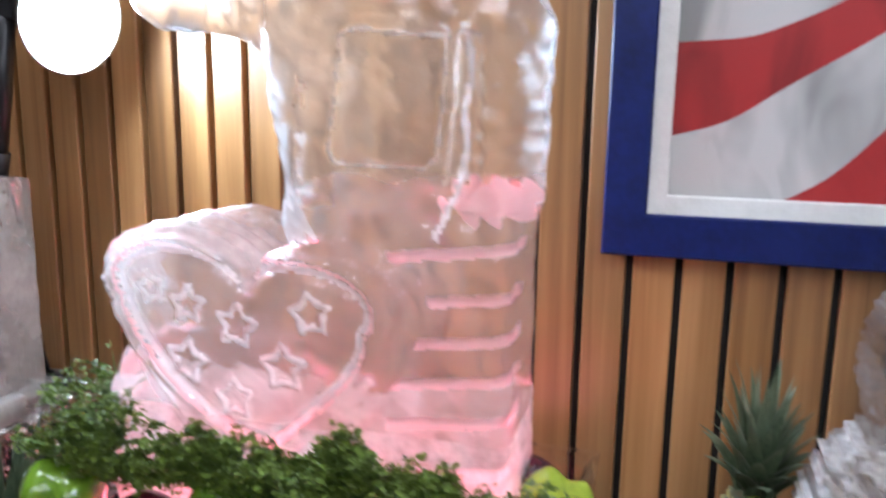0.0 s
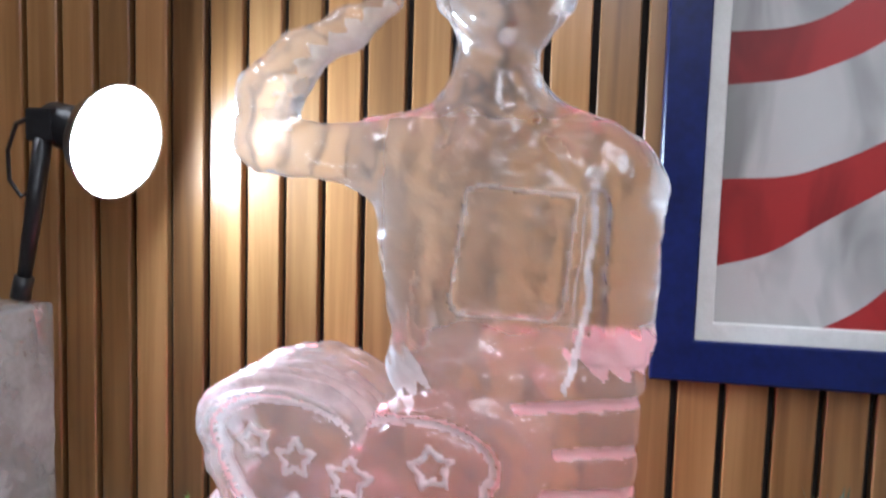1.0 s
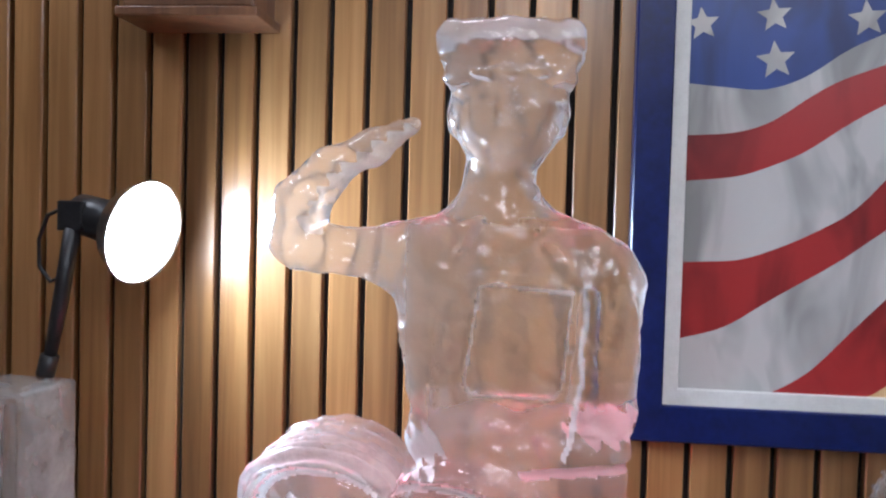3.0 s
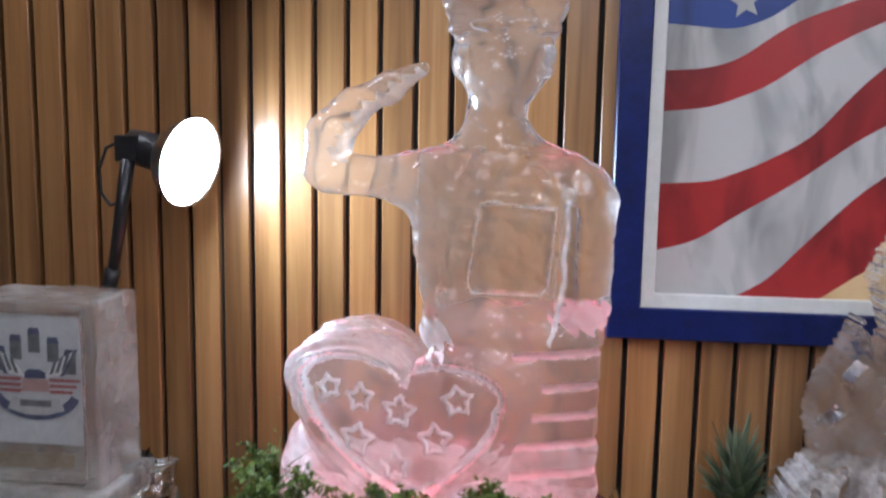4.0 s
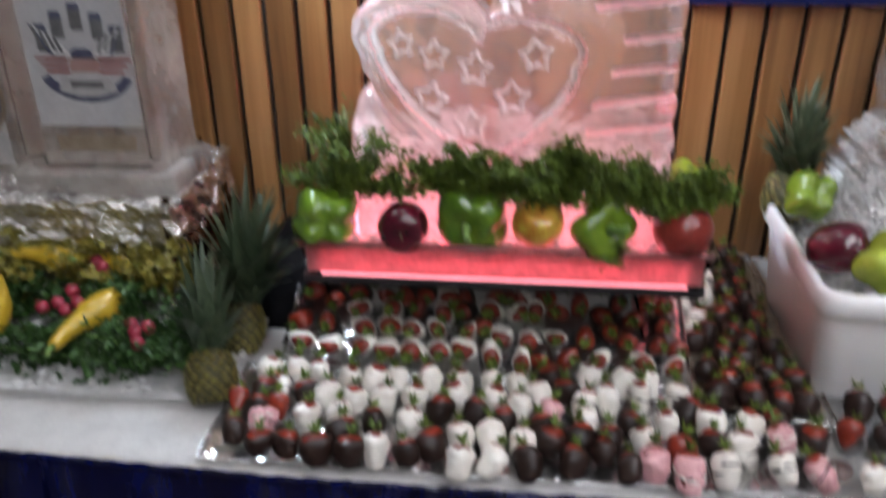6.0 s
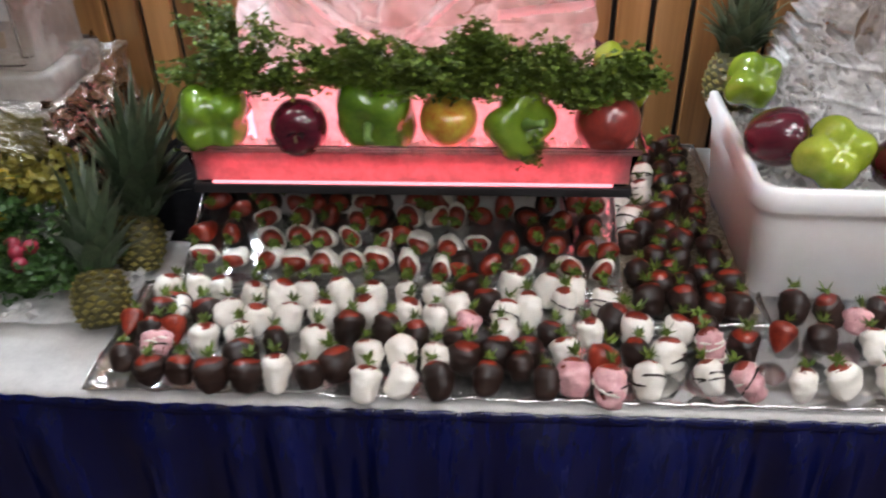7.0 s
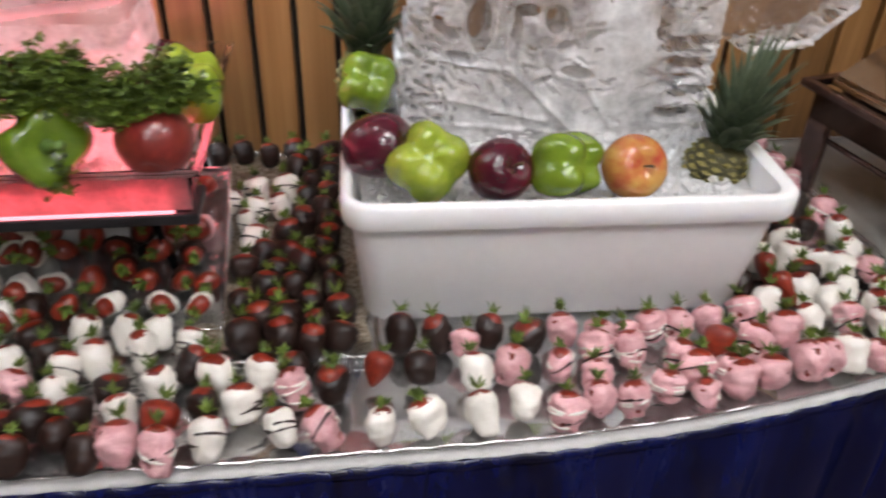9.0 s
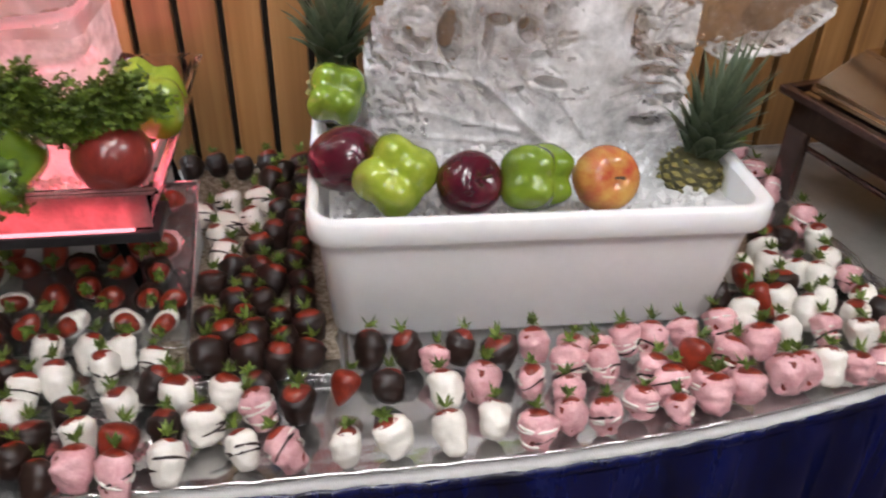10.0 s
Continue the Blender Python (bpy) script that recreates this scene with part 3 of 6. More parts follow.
tray([(-0.088, 0.585, T0 + 0.004), (0.118, 0.58, T0 + 0.004), (0.118, 1.165, T0 + 0.004), (-0.16, 1.165, T0 + 0.004)], "narrow silver tray between two ice displays", seed=4)
tray([(-0.09, 0.422, T0), (0.93, 0.5, T0), (0.93, 0.70, T0), (-0.09, 0.70, T0)], "long silver tray along the table edge with dipped strawberries", seed=5, wobble=0.0005, edge_line=lambda x: front(x) + 0.005, finish="silver_tray")
tray([(0.64, 0.637, T0 + 0.003), (0.93, 0.637, T0 + 0.003), (0.9, 1.14, T0 + 0.003), (0.66, 1.14, T0 + 0.003)], "silver tray beside the white tub with strawberries", seed=6, wobble=0.0008, finish="silver_tray")
tray([(0.94, 0.56, T0 + 0.002), (1.75, 0.70, T0 + 0.002), (1.75, 1.15, T0 + 0.002), (0.91, 1.15, T0 + 0.002)], "dull steel sheet under a chafing dish", seed=7, finish="dull_steel")

M["doily"] = surface("gold_printed_paper", (0.16, 0.10, 0.05), (0.66, 0.58, 0.46), 0.5, 130, 0.2, 200, 0.001, detail=2.0)
bm = bmesh.new()
last = None
for j in range(27):
    y = 0.61 + 0.54 * j / 26
    row = [bm.verts.new((x + 0.004 * math.sin(j * 1.9 + x * 9), y, T0 + 0.0105 + 0.0006 * math.sin(x * 130 + j))) for x in (-0.128 + 0.232 * i / 11 for i in range(12))]
    if last:
        for i in range(11):
            bm.faces.new((last[i], last[i + 1], row[i + 1], row[i]))
    last = row
bmesh.ops.solidify(bm, geom=bm.faces[:], thickness=0.0008)
put("paper_doily", bm, M["doily"], label="gold speckled paper doily lining the narrow tray", category="doily")

# ---- red-lit display stand under the carved statue ----
stand = base("lit_display_stand", (0, 0, 0), "black display stand with a clear tray lit red from below", "display stand")
SX0, SX1 = -0.725, -0.095
bm = bmesh.new()
box(bm, SX0 + 0.06, SX1 - 0.06, 0.79, 1.03, 0.7515, 0.94, 0.004)
part("riser", bm, M["cloth_white"], stand, "riser covered in white cloth")
bm = bmesh.new()
box(bm, SX0, SX1 - 0.002, 0.645, 0.72, 0.941, 0.956, 0.003)
box(bm, SX0 + 0.03, SX1 - 0.05, 0.7201, 1.06, 0.941, 0.956, 0.003)
part("base_plate", bm, M["black_metal"], stand, "black base plate")
bm = bmesh.new()
box(bm, SX0 + 0.035, SX1 - 0.035, 0.672, 1.02, 0.9655, 0.981, 0.003)
part("light_panel", bm, M["red_glow"], stand, "red glowing light panel")
# unseen emitter added behind the front panel to brighten it
bm = bmesh.new()
box(bm, SX0 + 0.03, SX1 - 0.03, 0.658, 0.668, 0.9665, 0.998, 0.003)
part("added_light_bar", bm, M["added_bar_glow"], stand, "added red light bar that brightens the front panel from behind")
# glowing strip added to draw the bright reflected line at the bottom edge
bm = bmesh.new()
box(bm, SX0 + 0.03, SX1 - 0.03, 0.6460, 0.6515, 0.9575, 0.9612)
part("highlight_strip", bm, M["highlight_glow"], stand, "thin glowing strip standing in for the highlight along the front")
bm = bmesh.new()
box(bm, SX0 + 0.008, SX1 - 0.008, 0.6465, 0.649, 0.9622, 1.0085, 0.001)
part("front_panel", bm, M["red_acrylic"], stand, "glowing red acrylic front strip")
bm = bmesh.new()
tube(bm, [(SX0 - 0.004, 0.644, 1.0115), (SX1 + 0.004, 0.644, 1.0115)], 0.003, 8)
part("front_rim", bm, M["red_acrylic"], stand, "dark red rounded rim", smooth=True)
for side_x, name_y in ((SX0 - 0.085, 0.745), (SX1 - 0.1, 0.74)):
    bm = bmesh.new()
    last = None
    for i in range(29):
        y = name_y + 0.36 * i / 28
        col = [bm.verts.new((side_x + (0.08 * s if side_x < -0.5 else 0.04 * (1 - s)) + 0.008 * math.sin(i * 0.9 + 1.5 * s) * (1 - s), y, 0.752 + 0.19 * s)) for s in (0, 0.25, 0.5, 0.75, 1.0)]
        if last:
            for k in range(4):
                bm.faces.new((last[k], last[k + 1], col[k + 1], col[k]))
        last = col
    bmesh.ops.solidify(bm, geom=bm.faces[:], thickness=0.002)
    part("black_drape", bm, M["black_cloth"], stand, "hanging black cloth", smooth=True)
bm = bmesh.new()
last = None
for j in range(15):
    y = 0.80 + 0.36 * j / 14
    row = []
    for i in range(19):
        x = -0.985 + 0.255 * i / 18
        h = 0.02 + 0.11 * (i / 18) ** 0.8 + 0.03 * noise.noise(Vector((x * 17, y * 13, 3)))
        row.append(bm.verts.new((x, y, 0.753 + (h if 0 < j < 14 and i else 0.0))))
    if last:
        for i in range(18):
            bm.faces.new((last[i], last[i + 1], row[i + 1], row[i]))
    last = row
part("bunched_cloth", bm, M["black_cloth"], stand, "bunched black cloth beside the riser", smooth=True)
bm = bmesh.new()
outer = [(SX0 + 0.012, 0.652), (SX1 - 0.012, 0.652), (SX1 - 0.012, 1.045), (SX0 + 0.012, 1.045)]


def loop_at(grow, z):
    cx, cy = (SX0 + SX1) / 2, 0.85
    return [bm.verts.new((x + (grow if x > cx else -grow), y + (grow if y > cy else -grow), z)) for x, y in outer]


loops = [loop_at(-0.004, 0.9565), loop_at(0.0, 0.9565), loop_at(0.012, 1.012), loop_at(0.022, 1.016), loop_at(0.022, 1.020), loop_at(0.008, 1.020), loop_at(-0.003, 0.985), loop_at(-0.006, 0.983)]
loops += [loop_at(-0.008, 0.983), loop_at(-0.008, 0.9615)]
for a, b in zip(loops, loops[1:]):
    for k in range(4):
        bm.faces.new((a[k], a[(k + 1) % 4], b[(k + 1) % 4], b[k]))
bm.faces.new(loops[0][::-1])
bm.faces.new(loops[-1])
bmesh.ops.recalc_face_normals(bm, faces=bm.faces[:])
part("clear_tray", bm, M["acrylic"], stand, "clear acrylic drip tray with a flared rim")

# ---- carved ice statue ----
STEP = 0.003
lo = np.array((-0.655, 0.60, 1.0))
dims = np.ceil((np.array((-0.13, 0.87, 1.945)) - lo) / STEP).astype(int)
ax = [lo[k] + STEP * np.arange(dims[k]) for k in range(3)]
P = np.stack(np.meshgrid(*ax, indexing="ij"), -1)
X, Y, Z = P[..., 0], P[..., 1], P[..., 2]
YC = 0.745
# trunk
f = d_box(P + np.stack((0.2 * np.clip(1.53 - Z, 0, 1) * (X < -0.3) * -1.0, 0 * X, 0 * X), -1), (-0.308, YC, 1.50), (0.136, 0.062, 0.135), 0.05)
f = smin(f, d_capsule(P, (-0.385, YC, 1.605), (-0.225, YC, 1.605), 0.055, 0.055), 0.04)
f = smin(f, d_capsule(P, (-0.316, YC, 1.682), (-0.205, YC, 1.612), 0.03, 0.034), 0.03)
f = smin(f, d_capsule(P, (-0.330, YC, 1.672), (-0.44, YC, 1.620), 0.03, 0.031), 0.03)
# neck in a standing collar
f = smin(f, d_capsule(P, (-0.324, YC, 1.62), (-0.324, YC, 1.715), 0.056, 0.044), 0.03)
f = smin(f, d_capsule(P, (-0.362, YC - 0.03, 1.660), (-0.352, YC - 0.035, 1.695), 0.013, 0.012), 0.012)
f = smin(f, d_capsule(P, (-0.282, YC - 0.03, 1.662), (-0.288, YC - 0.035, 1.700), 0.016, 0.013), 0.012)
f = smin(f, d_capsule(P, (-0.355, YC - 0.045, 1.655), (-0.322, YC - 0.056, 1.628), 0.010, 0.008), 0.01)
f = smin(f, d_capsule(P, (-0.290, YC - 0.045, 1.655), (-0.318, YC - 0.056, 1.628), 0.010, 0.008), 0.01)
# head, plain
head = d_ellipsoid(P, (-0.316, YC - 0.005, 1.812), (0.069, 0.075, 0.075))
head = smin(head, d_ellipsoid(P, (-0.316, YC - 0.02, 1.762), (0.043, 0.05, 0.042)), 0.03)
head = smin(head, d_ellipsoid(P, (-0.38, YC, 1.795), (0.010, 0.018, 0.022)), 0.014)
head = smin(head, d_ellipsoid(P, (-0.252, YC, 1.795), (0.010, 0.018, 0.022)), 0.014)
head = smin(head, d_capsule(P, (-0.316, YC - 0.078, 1.808), (-0.316, YC - 0.080, 1.785), 0.006, 0.008), 0.02)
head = smin(head, d_capsule(P, (-0.333, YC - 0.07, 1.757), (-0.299, YC - 0.07, 1.757), 0.006, 0.006), 0.008)
head = np.maximum(head, -d_ellipsoid(P, (-0.345, YC - 0.082, 1.806), (0.018, 0.012, 0.009)))
head = np.maximum(head, -d_ellipsoid(P, (-0.287, YC - 0.082, 1.806), (0.018, 0.012, 0.009)))
f = smin(f, head, 0.015)
# cap: band, brim and wide crown
f = np.minimum(f, d_ellipsoid(P, (-0.314, YC - 0.03, 1.834), (0.072, 0.07, 0.014)))
f = smin(f, d_box(P, (-0.314, YC, 1.845), (0.075, 0.072, 0.02), 0.018), 0.012)
f = smin(f, d_box(P, (-0.313, YC, 1.876), (0.087, 0.08, 0.027), 0.023), 0.008)
f = f - 0.003 * np.exp(-((Z - 1.852) / 0.003) ** 2) * (Y < YC)
# raised arm
f = smin(f, d_capsule(P, (-0.40, YC, 1.616), (-0.575, YC - 0.01, 1.629), 0.037, 0.029), 0.03)
f = smin(f, d_capsule(P, (-0.582, YC - 0.01, 1.636), (-0.572, YC - 0.01, 1.682), 0.030, 0.034), 0.015)
f = smin(f, d_capsule(P, (-0.572, YC - 0.01, 1.682), (-0.535, YC - 0.012, 1.726), 0.034, 0.028), 0.012)
f = smin(f, d_capsule(P, (-0.535, YC - 0.012, 1.728), (-0.482, YC - 0.015, 1.755), 0.024, 0.022), 0.008)
f = smin(f, d_capsule(P, (-0.482, YC - 0.015, 1.755), (-0.432, YC - 0.02, 1.781), 0.021, 0.010), 0.010)
# arm at the side, with a slit
arm = d_capsule(P, (-0.190, YC, 1.592), (-0.189, YC, 1.45), 0.046, 0.039)
f = smin(f, arm, 0.018)
f = np.maximum(f, -np.minimum(d_capsule(P, (-0.214, YC - 0.058, 1.585), (-0.219, YC - 0.06, 1.45), 0.013, 0.018), d_capsule(P, (-0.219, YC - 0.06, 1.45), (-0.236, YC - 0.062, 1.40), 0.018, 0.015)))
cuff = d_ellipsoid(P, (-0.198, YC - 0.01, 1.428), (0.045, 0.055, 0.03))
f = smin(f, cuff, 0.01)
# lower block
block = d_box(P, (-0.40, 0.755, 1.106), (0.23, 0.085, 0.092), 0.008)
block = smin(block, d_box(P, (-0.53, 0.755, 1.16), (0.1, 0.085, 0.09), 0.03), 0.03)
block = smin(block, d_box(P, (-0.25, YC, 1.25), (0.085, 0.08, 0.165), 0.018), 0.02)
block = smin(block, d_box(P, (-0.32, YC + 0.015, 1.33), (0.11, 0.06, 0.09), 0.03), 0.02)
f = smin(f, block, 0.03)
# heart
HX, HZ = -0.436, 1.30
T = np.linspace(0, 2 * np.pi, 60, endpoint=False)
hx = 16 * np.sin(T) ** 3
hz = 13 * np.cos(T) - 5 * np.cos(2 * T) - 2 * np.cos(3 * T) - np.cos(4 * T)


def heart_outline(w, up, dn, cx, cz, lean=0.0, drop=0.0, full_left=1.0, full_right=1.0):
    flat_pts = []
    for a, b in zip(hx, hz):
        q = 1.0 if b > 0 else full_left if a < 0 else full_right
        flat_pts.append((w * math.copysign(abs(a / 16) ** q, a), up * b / 12 if b > 0 else dn * b / 17))
    return [(cx + x - lean * min(0.0, z), cz + z - drop * x) for x, z in flat_pts]


XG, ZG = np.meshgrid(ax[0], ax[2], indexing="ij")
outer2 = d_polygon(XG, ZG, heart_outline(0.186, 0.086, 0.200, HX, 1.301, 0.05, 0.04, 0.5, 0.7))
inner2 = d_polygon(XG, ZG, heart_outline(0.140, 0.054, 0.137, -0.446, 1.308, 0.22, 0.08, 0.32, 0.62))
O3, I3 = outer2[:, None, :], inner2[:, None, :]
HF = 0.648
heart = np.maximum(O3, np.maximum(HF - Y, Y - 0.83))
heart = np.maximum(heart, (O3 * 0.7 + (HF + 0.012 - Y) * 0.7))
heart = heart + 0.004 * np.sin((Y - HF) * 230) * (np.abs(O3) < 0.012) * (Z > 1.3)
heart = heart + 0.0065 * np.exp(-(I3 / 0.006) ** 2) * (Y < HF + 0.02) - 0.004 * np.exp(-((I3 - 0.012) / 0.006) ** 2) * (Y < HF + 0.02)
STARS = ((-0.550, 1.326, 0.017, 0.2), (-0.505, 1.312, 0.020, 0.0), (-0.449, 1.294, 0.0235, -0.1), (-0.365, 1.313, 0.0225, 0.15), (-0.510, 1.250, 0.0235, -0.2), (-0.396, 1.253, 0.0245, 0.05), (-0.454, 1.214, 0.023, 0.1))
stars2 = np.full(XG.shape, 1.0)
for sx, sz, sr, turn in STARS:
    stars2 = np.minimum(stars2, np.abs(d_polygon(XG, ZG, star_points(sx, sz, sr, turn, 0.56))))
S3 = stars2[:, None, :]
heart = heart - 0.0045 * np.exp(-(S3 / 0.0026) ** 2) * (Y < HF + 0.02)
f = smin(f, heart, 0.012)
# stripes across the lower block, lapel and pocket lines
STRIPES = (1.388, 1.34, 1.298, 1.256, 1.214, 1.165)
front_face = (Y < YC - 0.03)
for zs in STRIPES:
    sag = zs + 0.12 * (X + 0.17)
    f = f + 0.005 * np.exp(-((Z - sag) / 0.006) ** 2) * front_face * (X > -0.29) * (O3 > 0.004)
pocket = [(-0.342, 1.588), (-0.325, 1.594), (-0.28, 1.588), (-0.234, 1.586), (-0.244, 1.472), (-0.254, 1.461), (-0.35, 1.463), (-0.357, 1.476)]
pocket2 = np.abs(d_polygon(XG, ZG, pocket))[:, None, :]
f = f - 0.0035 * np.exp(-(pocket2 / 0.0035) ** 2) * front_face * (X > -0.37)
lapel = np.minimum(d_capsule(P, (-0.345, YC - 0.06, 1.67), (-0.385, YC - 0.06, 1.57), 0, 0), d_capsule(P, (-0.385, YC - 0.06, 1.57), (-0.395, YC - 0.06, 1.45), 0, 0))
lapel = np.minimum(lapel, d_capsule(P, (-0.275, YC - 0.06, 1.66), (-0.24, YC - 0.06, 1.61), 0, 0))
f = f - 0.004 * np.exp(-(np.maximum(lapel - 0.004, 0) / 0.006) ** 2) * front_face
f = f - 0.0016 * np.abs(np.sin(X * 47 + Z * 83 + 2.5 * np.sin(Z * 31 - X * 22))) * (Z > 1.42) * (Z < 1.67) * (X > -0.47)
f = f + 0.0016 * (np.sin(X * 61 + 2 * np.sin(Z * 37)) * np.sin(Y * 71 + Z * 43)) + 0.0009 * np.sin(X * 171 + Z * 97) * np.sin(Z * 143 - Y * 120)
verts, faces = skin(f, lo, STEP)
PIVOT, GROW = np.array((-0.30, -0.35, 1.62)), 1.05
mid = verts[faces].mean(1)
ix = np.clip(((mid - lo) / STEP).round().astype(int), 0, dims - 1)
near = mid[:, 1] < YC - 0.01
in2 = inner2[ix[:, 0], ix[:, 2]]
st2 = stars2[ix[:, 0], ix[:, 2]]
out2 = outer2[ix[:, 0], ix[:, 2]]
slots = np.zeros(len(faces), int)
slots[(np.abs(in2 - 0.002) < 0.0042) & (mid[:, 1] < HF + 0.02)] = 2
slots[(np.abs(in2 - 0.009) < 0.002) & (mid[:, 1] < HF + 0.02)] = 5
slots[(st2 < 0.0032) & (mid[:, 1] < HF + 0.02)] = 2
slots[(np.abs(out2) < 0.013) & (mid[:, 0] < HX) & (mid[:, 1] < 0.8)] = 7
for zs in STRIPES:
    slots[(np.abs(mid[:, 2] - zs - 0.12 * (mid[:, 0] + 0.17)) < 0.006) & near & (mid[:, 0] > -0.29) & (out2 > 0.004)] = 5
pk = np.abs(pocket2[:, 0, :])[ix[:, 0], ix[:, 2]]
slots[(pk < 0.0022) & near & (mid[:, 0] > -0.37)] = 1
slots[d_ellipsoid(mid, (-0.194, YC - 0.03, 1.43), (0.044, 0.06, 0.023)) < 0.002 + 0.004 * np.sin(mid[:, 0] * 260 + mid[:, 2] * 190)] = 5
slit = np.minimum(d_capsule(mid, (-0.214, YC - 0.058, 1.585), (-0.219, YC - 0.06, 1.45), 0.013, 0.018), d_capsule(mid, (-0.219, YC - 0.06, 1.45), (-0.236, YC - 0.062, 1.40), 0.018, 0.015))
slit_x = np.interp(mid[:, 2], (1.40, 1.45, 1.59), (-0.240, -0.222, -0.216))
slots[(slit < 0.005) & (np.abs(mid[:, 0] - slit_x - 0.002 * np.sin(mid[:, 2] * 90)) < 0.0036)] = 2
# bright sparkle above the heart, painted with the white line ice
slots[(np.hypot(mid[:, 0] + 0.405, mid[:, 2] - 1.395) < 0.024 + 0.008 * np.sin(mid[:, 0] * 300 + mid[:, 2] * 210)) & near] = 2
lp = lapel[ix[:, 0], ix[:, 1], ix[:, 2]]
slots[(lp < 0.007) & near & (slots == 0)] = 8
slots[(slots == 0) & (np.abs(mid[:, 2] - 1.418) < 0.034 + 0.006 * np.sin(mid[:, 0] * 70)) & (mid[:, 0] > -0.4)] = 8
slots[(slots == 0) & ((mid[:, 2] < 1.40) | (out2 < 0.01) & (mid[:, 2] < 1.45))] = 4
slots[(mid[:, 2] < 1.19)] = 6
slots[(slots == 0) & ((mid[:, 2] > 1.66) | ((mid[:, 0] < -0.43) & (mid[:, 2] > 1.5)))] = 3
# side-turned faces get whiter frost, which also stands in for rim glints
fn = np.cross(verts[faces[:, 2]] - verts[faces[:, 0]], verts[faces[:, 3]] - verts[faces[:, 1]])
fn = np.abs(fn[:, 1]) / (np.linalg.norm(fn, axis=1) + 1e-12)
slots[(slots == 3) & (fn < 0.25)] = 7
# lamp light on the inner forearm, painted as whiter frost
lamp_lit_arm = np.minimum(d_capsule(mid, (-0.556, YC - 0.03, 1.655), (-0.512, YC - 0.03, 1.708), 0.004, 0.009), d_capsule(mid, (-0.512, YC - 0.03, 1.708), (-0.44, YC - 0.03, 1.764), 0.009, 0.003))
slots[(slots == 3) & (lamp_lit_arm < 0.011 + 0.005 * np.sin(mid[:, 0] * 170 + mid[:, 2] * 240))] = 7
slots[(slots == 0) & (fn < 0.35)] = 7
skin_object("ice_statue", PIVOT + (verts - PIVOT) * GROW, faces, [M["ice"], M["ice_frost"], M["ice_line_glint"], M["ice_clear"], M["ice_mid"], M["ice_pink"], M["ice_base"], M["ice_edge"], M["ice_haze"]], slots, "carved clear ice statue of a saluting figure behind a star-carved heart", "ice statue")

# ---- white tub ----
TX0, TX1, TY0, TY1, TZ0, TZ1 = 0.073, 0.680, 0.635, 1.055, T0 + 0.003, 0.962
tub = base("food_tub", (0, 0, 0), "large white plastic food tub full of crushed ice", "tub")
bm = bmesh.new()


def rounded(x0, x1, y0, y1, r, z, n=6):
    pts = []
    for cx, cy, a0 in ((x1 - r, y1 - r, 0), (x0 + r, y1 - r, 90), (x0 + r, y0 + r, 180), (x1 - r, y0 + r, 270)):
        for k in range(n + 1):
            a = radians(a0 + 90 * k / n)
            pts.append(bm.verts.new((cx + r * math.cos(a), cy + r * math.sin(a), z)))
    return pts


def inset(d, z, r):
    return rounded(TX0 + d * 0.8, TX1 - d * 1.25, TY0 + d * (0.8 if d > 0.01 else 1.25), TY1 - d * 1.25, r, z)


TUB_RINGS = [(0.038, TZ0, 0.03), (0.032, TZ0 + 0.006, 0.034), (0.016, 0.905, 0.036), (0.014, 0.922, 0.036), (0.002, 0.9225, 0.04), (0.0, 0.927, 0.04),
         (-0.0005, 0.955, 0.04), (0.004, 0.961, 0.038), (0.012, 0.962, 0.034), (0.018, 0.957, 0.03), (0.022, 0.93, 0.03), (0.04, TZ0 + 0.012, 0.028)]
for name, span, words in (("body", (0, 5), "tall tapered white wall"), ("rim", (4, 10), "rounded overhanging white rim"), ("lining", (9, 12), "white inside of the tub")):
    bm = bmesh.new()
    rings = [inset(*r) for r in TUB_RINGS[span[0]:span[1]]]
    for a, b in zip(rings, rings[1:]):
        for k in range(len(a)):
            bm.faces.new((a[k], a[(k + 1) % len(a)], b[(k + 1) % len(b)], b[k]))
    if name == "body":
        bm.faces.new(rings[0][::-1])
    if name == "lining":
        bm.faces.new(rings[-1])
    part(name, bm, M["tub"], tub, words, smooth=True)
tub.matrix_world = Matrix.Translation((0.078, 0.64, 0)) @ pose(0, 0, 0, 0, 0, -1.8) @ Matrix.Translation((-0.078, -0.64, 0))

# ---- work lamp on an arm ----
lamp = base("work_lamp", (-1.10, 1.105, 0.99), "black clamp-on work lamp, switched on, with a wide round reflector", "lamp")
L0 = Vector((-1.10, 1.105, 0.99))


def rel(p):
    return Vector(p) - L0


bm = bmesh.new()
lathe(bm, [(0.0, 0.0), (0.045, 0.0), (0.048, 0.004), (0.046, 0.014), (0.03, 0.02), (0.012, 0.024)], 28)
part("foot", bm, M["black_metal"], lamp, smooth=True)
bm = bmesh.new()
tube(bm, [rel((-1.10, 1.105, 1.0)), rel((-1.088, 1.03, 1.395)), rel((-1.085, 1.025, 1.415))], 0.008, 12)
part("lower_arm", bm, M["reflector"], lamp, "bare steel lower arm", smooth=True)
bm = bmesh.new()
tube(bm, [rel((-1.083, 1.022, 1.40)), rel((-1.056, 1.015, 1.52)), rel((-1.035, 1.012, 1.64))], [0.010, 0.013, 0.014], 12)
tube(bm, [rel((-1.087, 1.022, 1.39)), rel((-1.078, 1.022, 1.425))], 0.015, 12)
part("upper_arm", bm, M["black_metal"], lamp, smooth=True)
AIM = Vector((0.93, -0.25, -0.20)).normalized()
HEADC = Vector((-0.91, 1.01, 1.636))
turn = AIM.to_track_quat("Z", "Y").to_matrix().to_4x4()


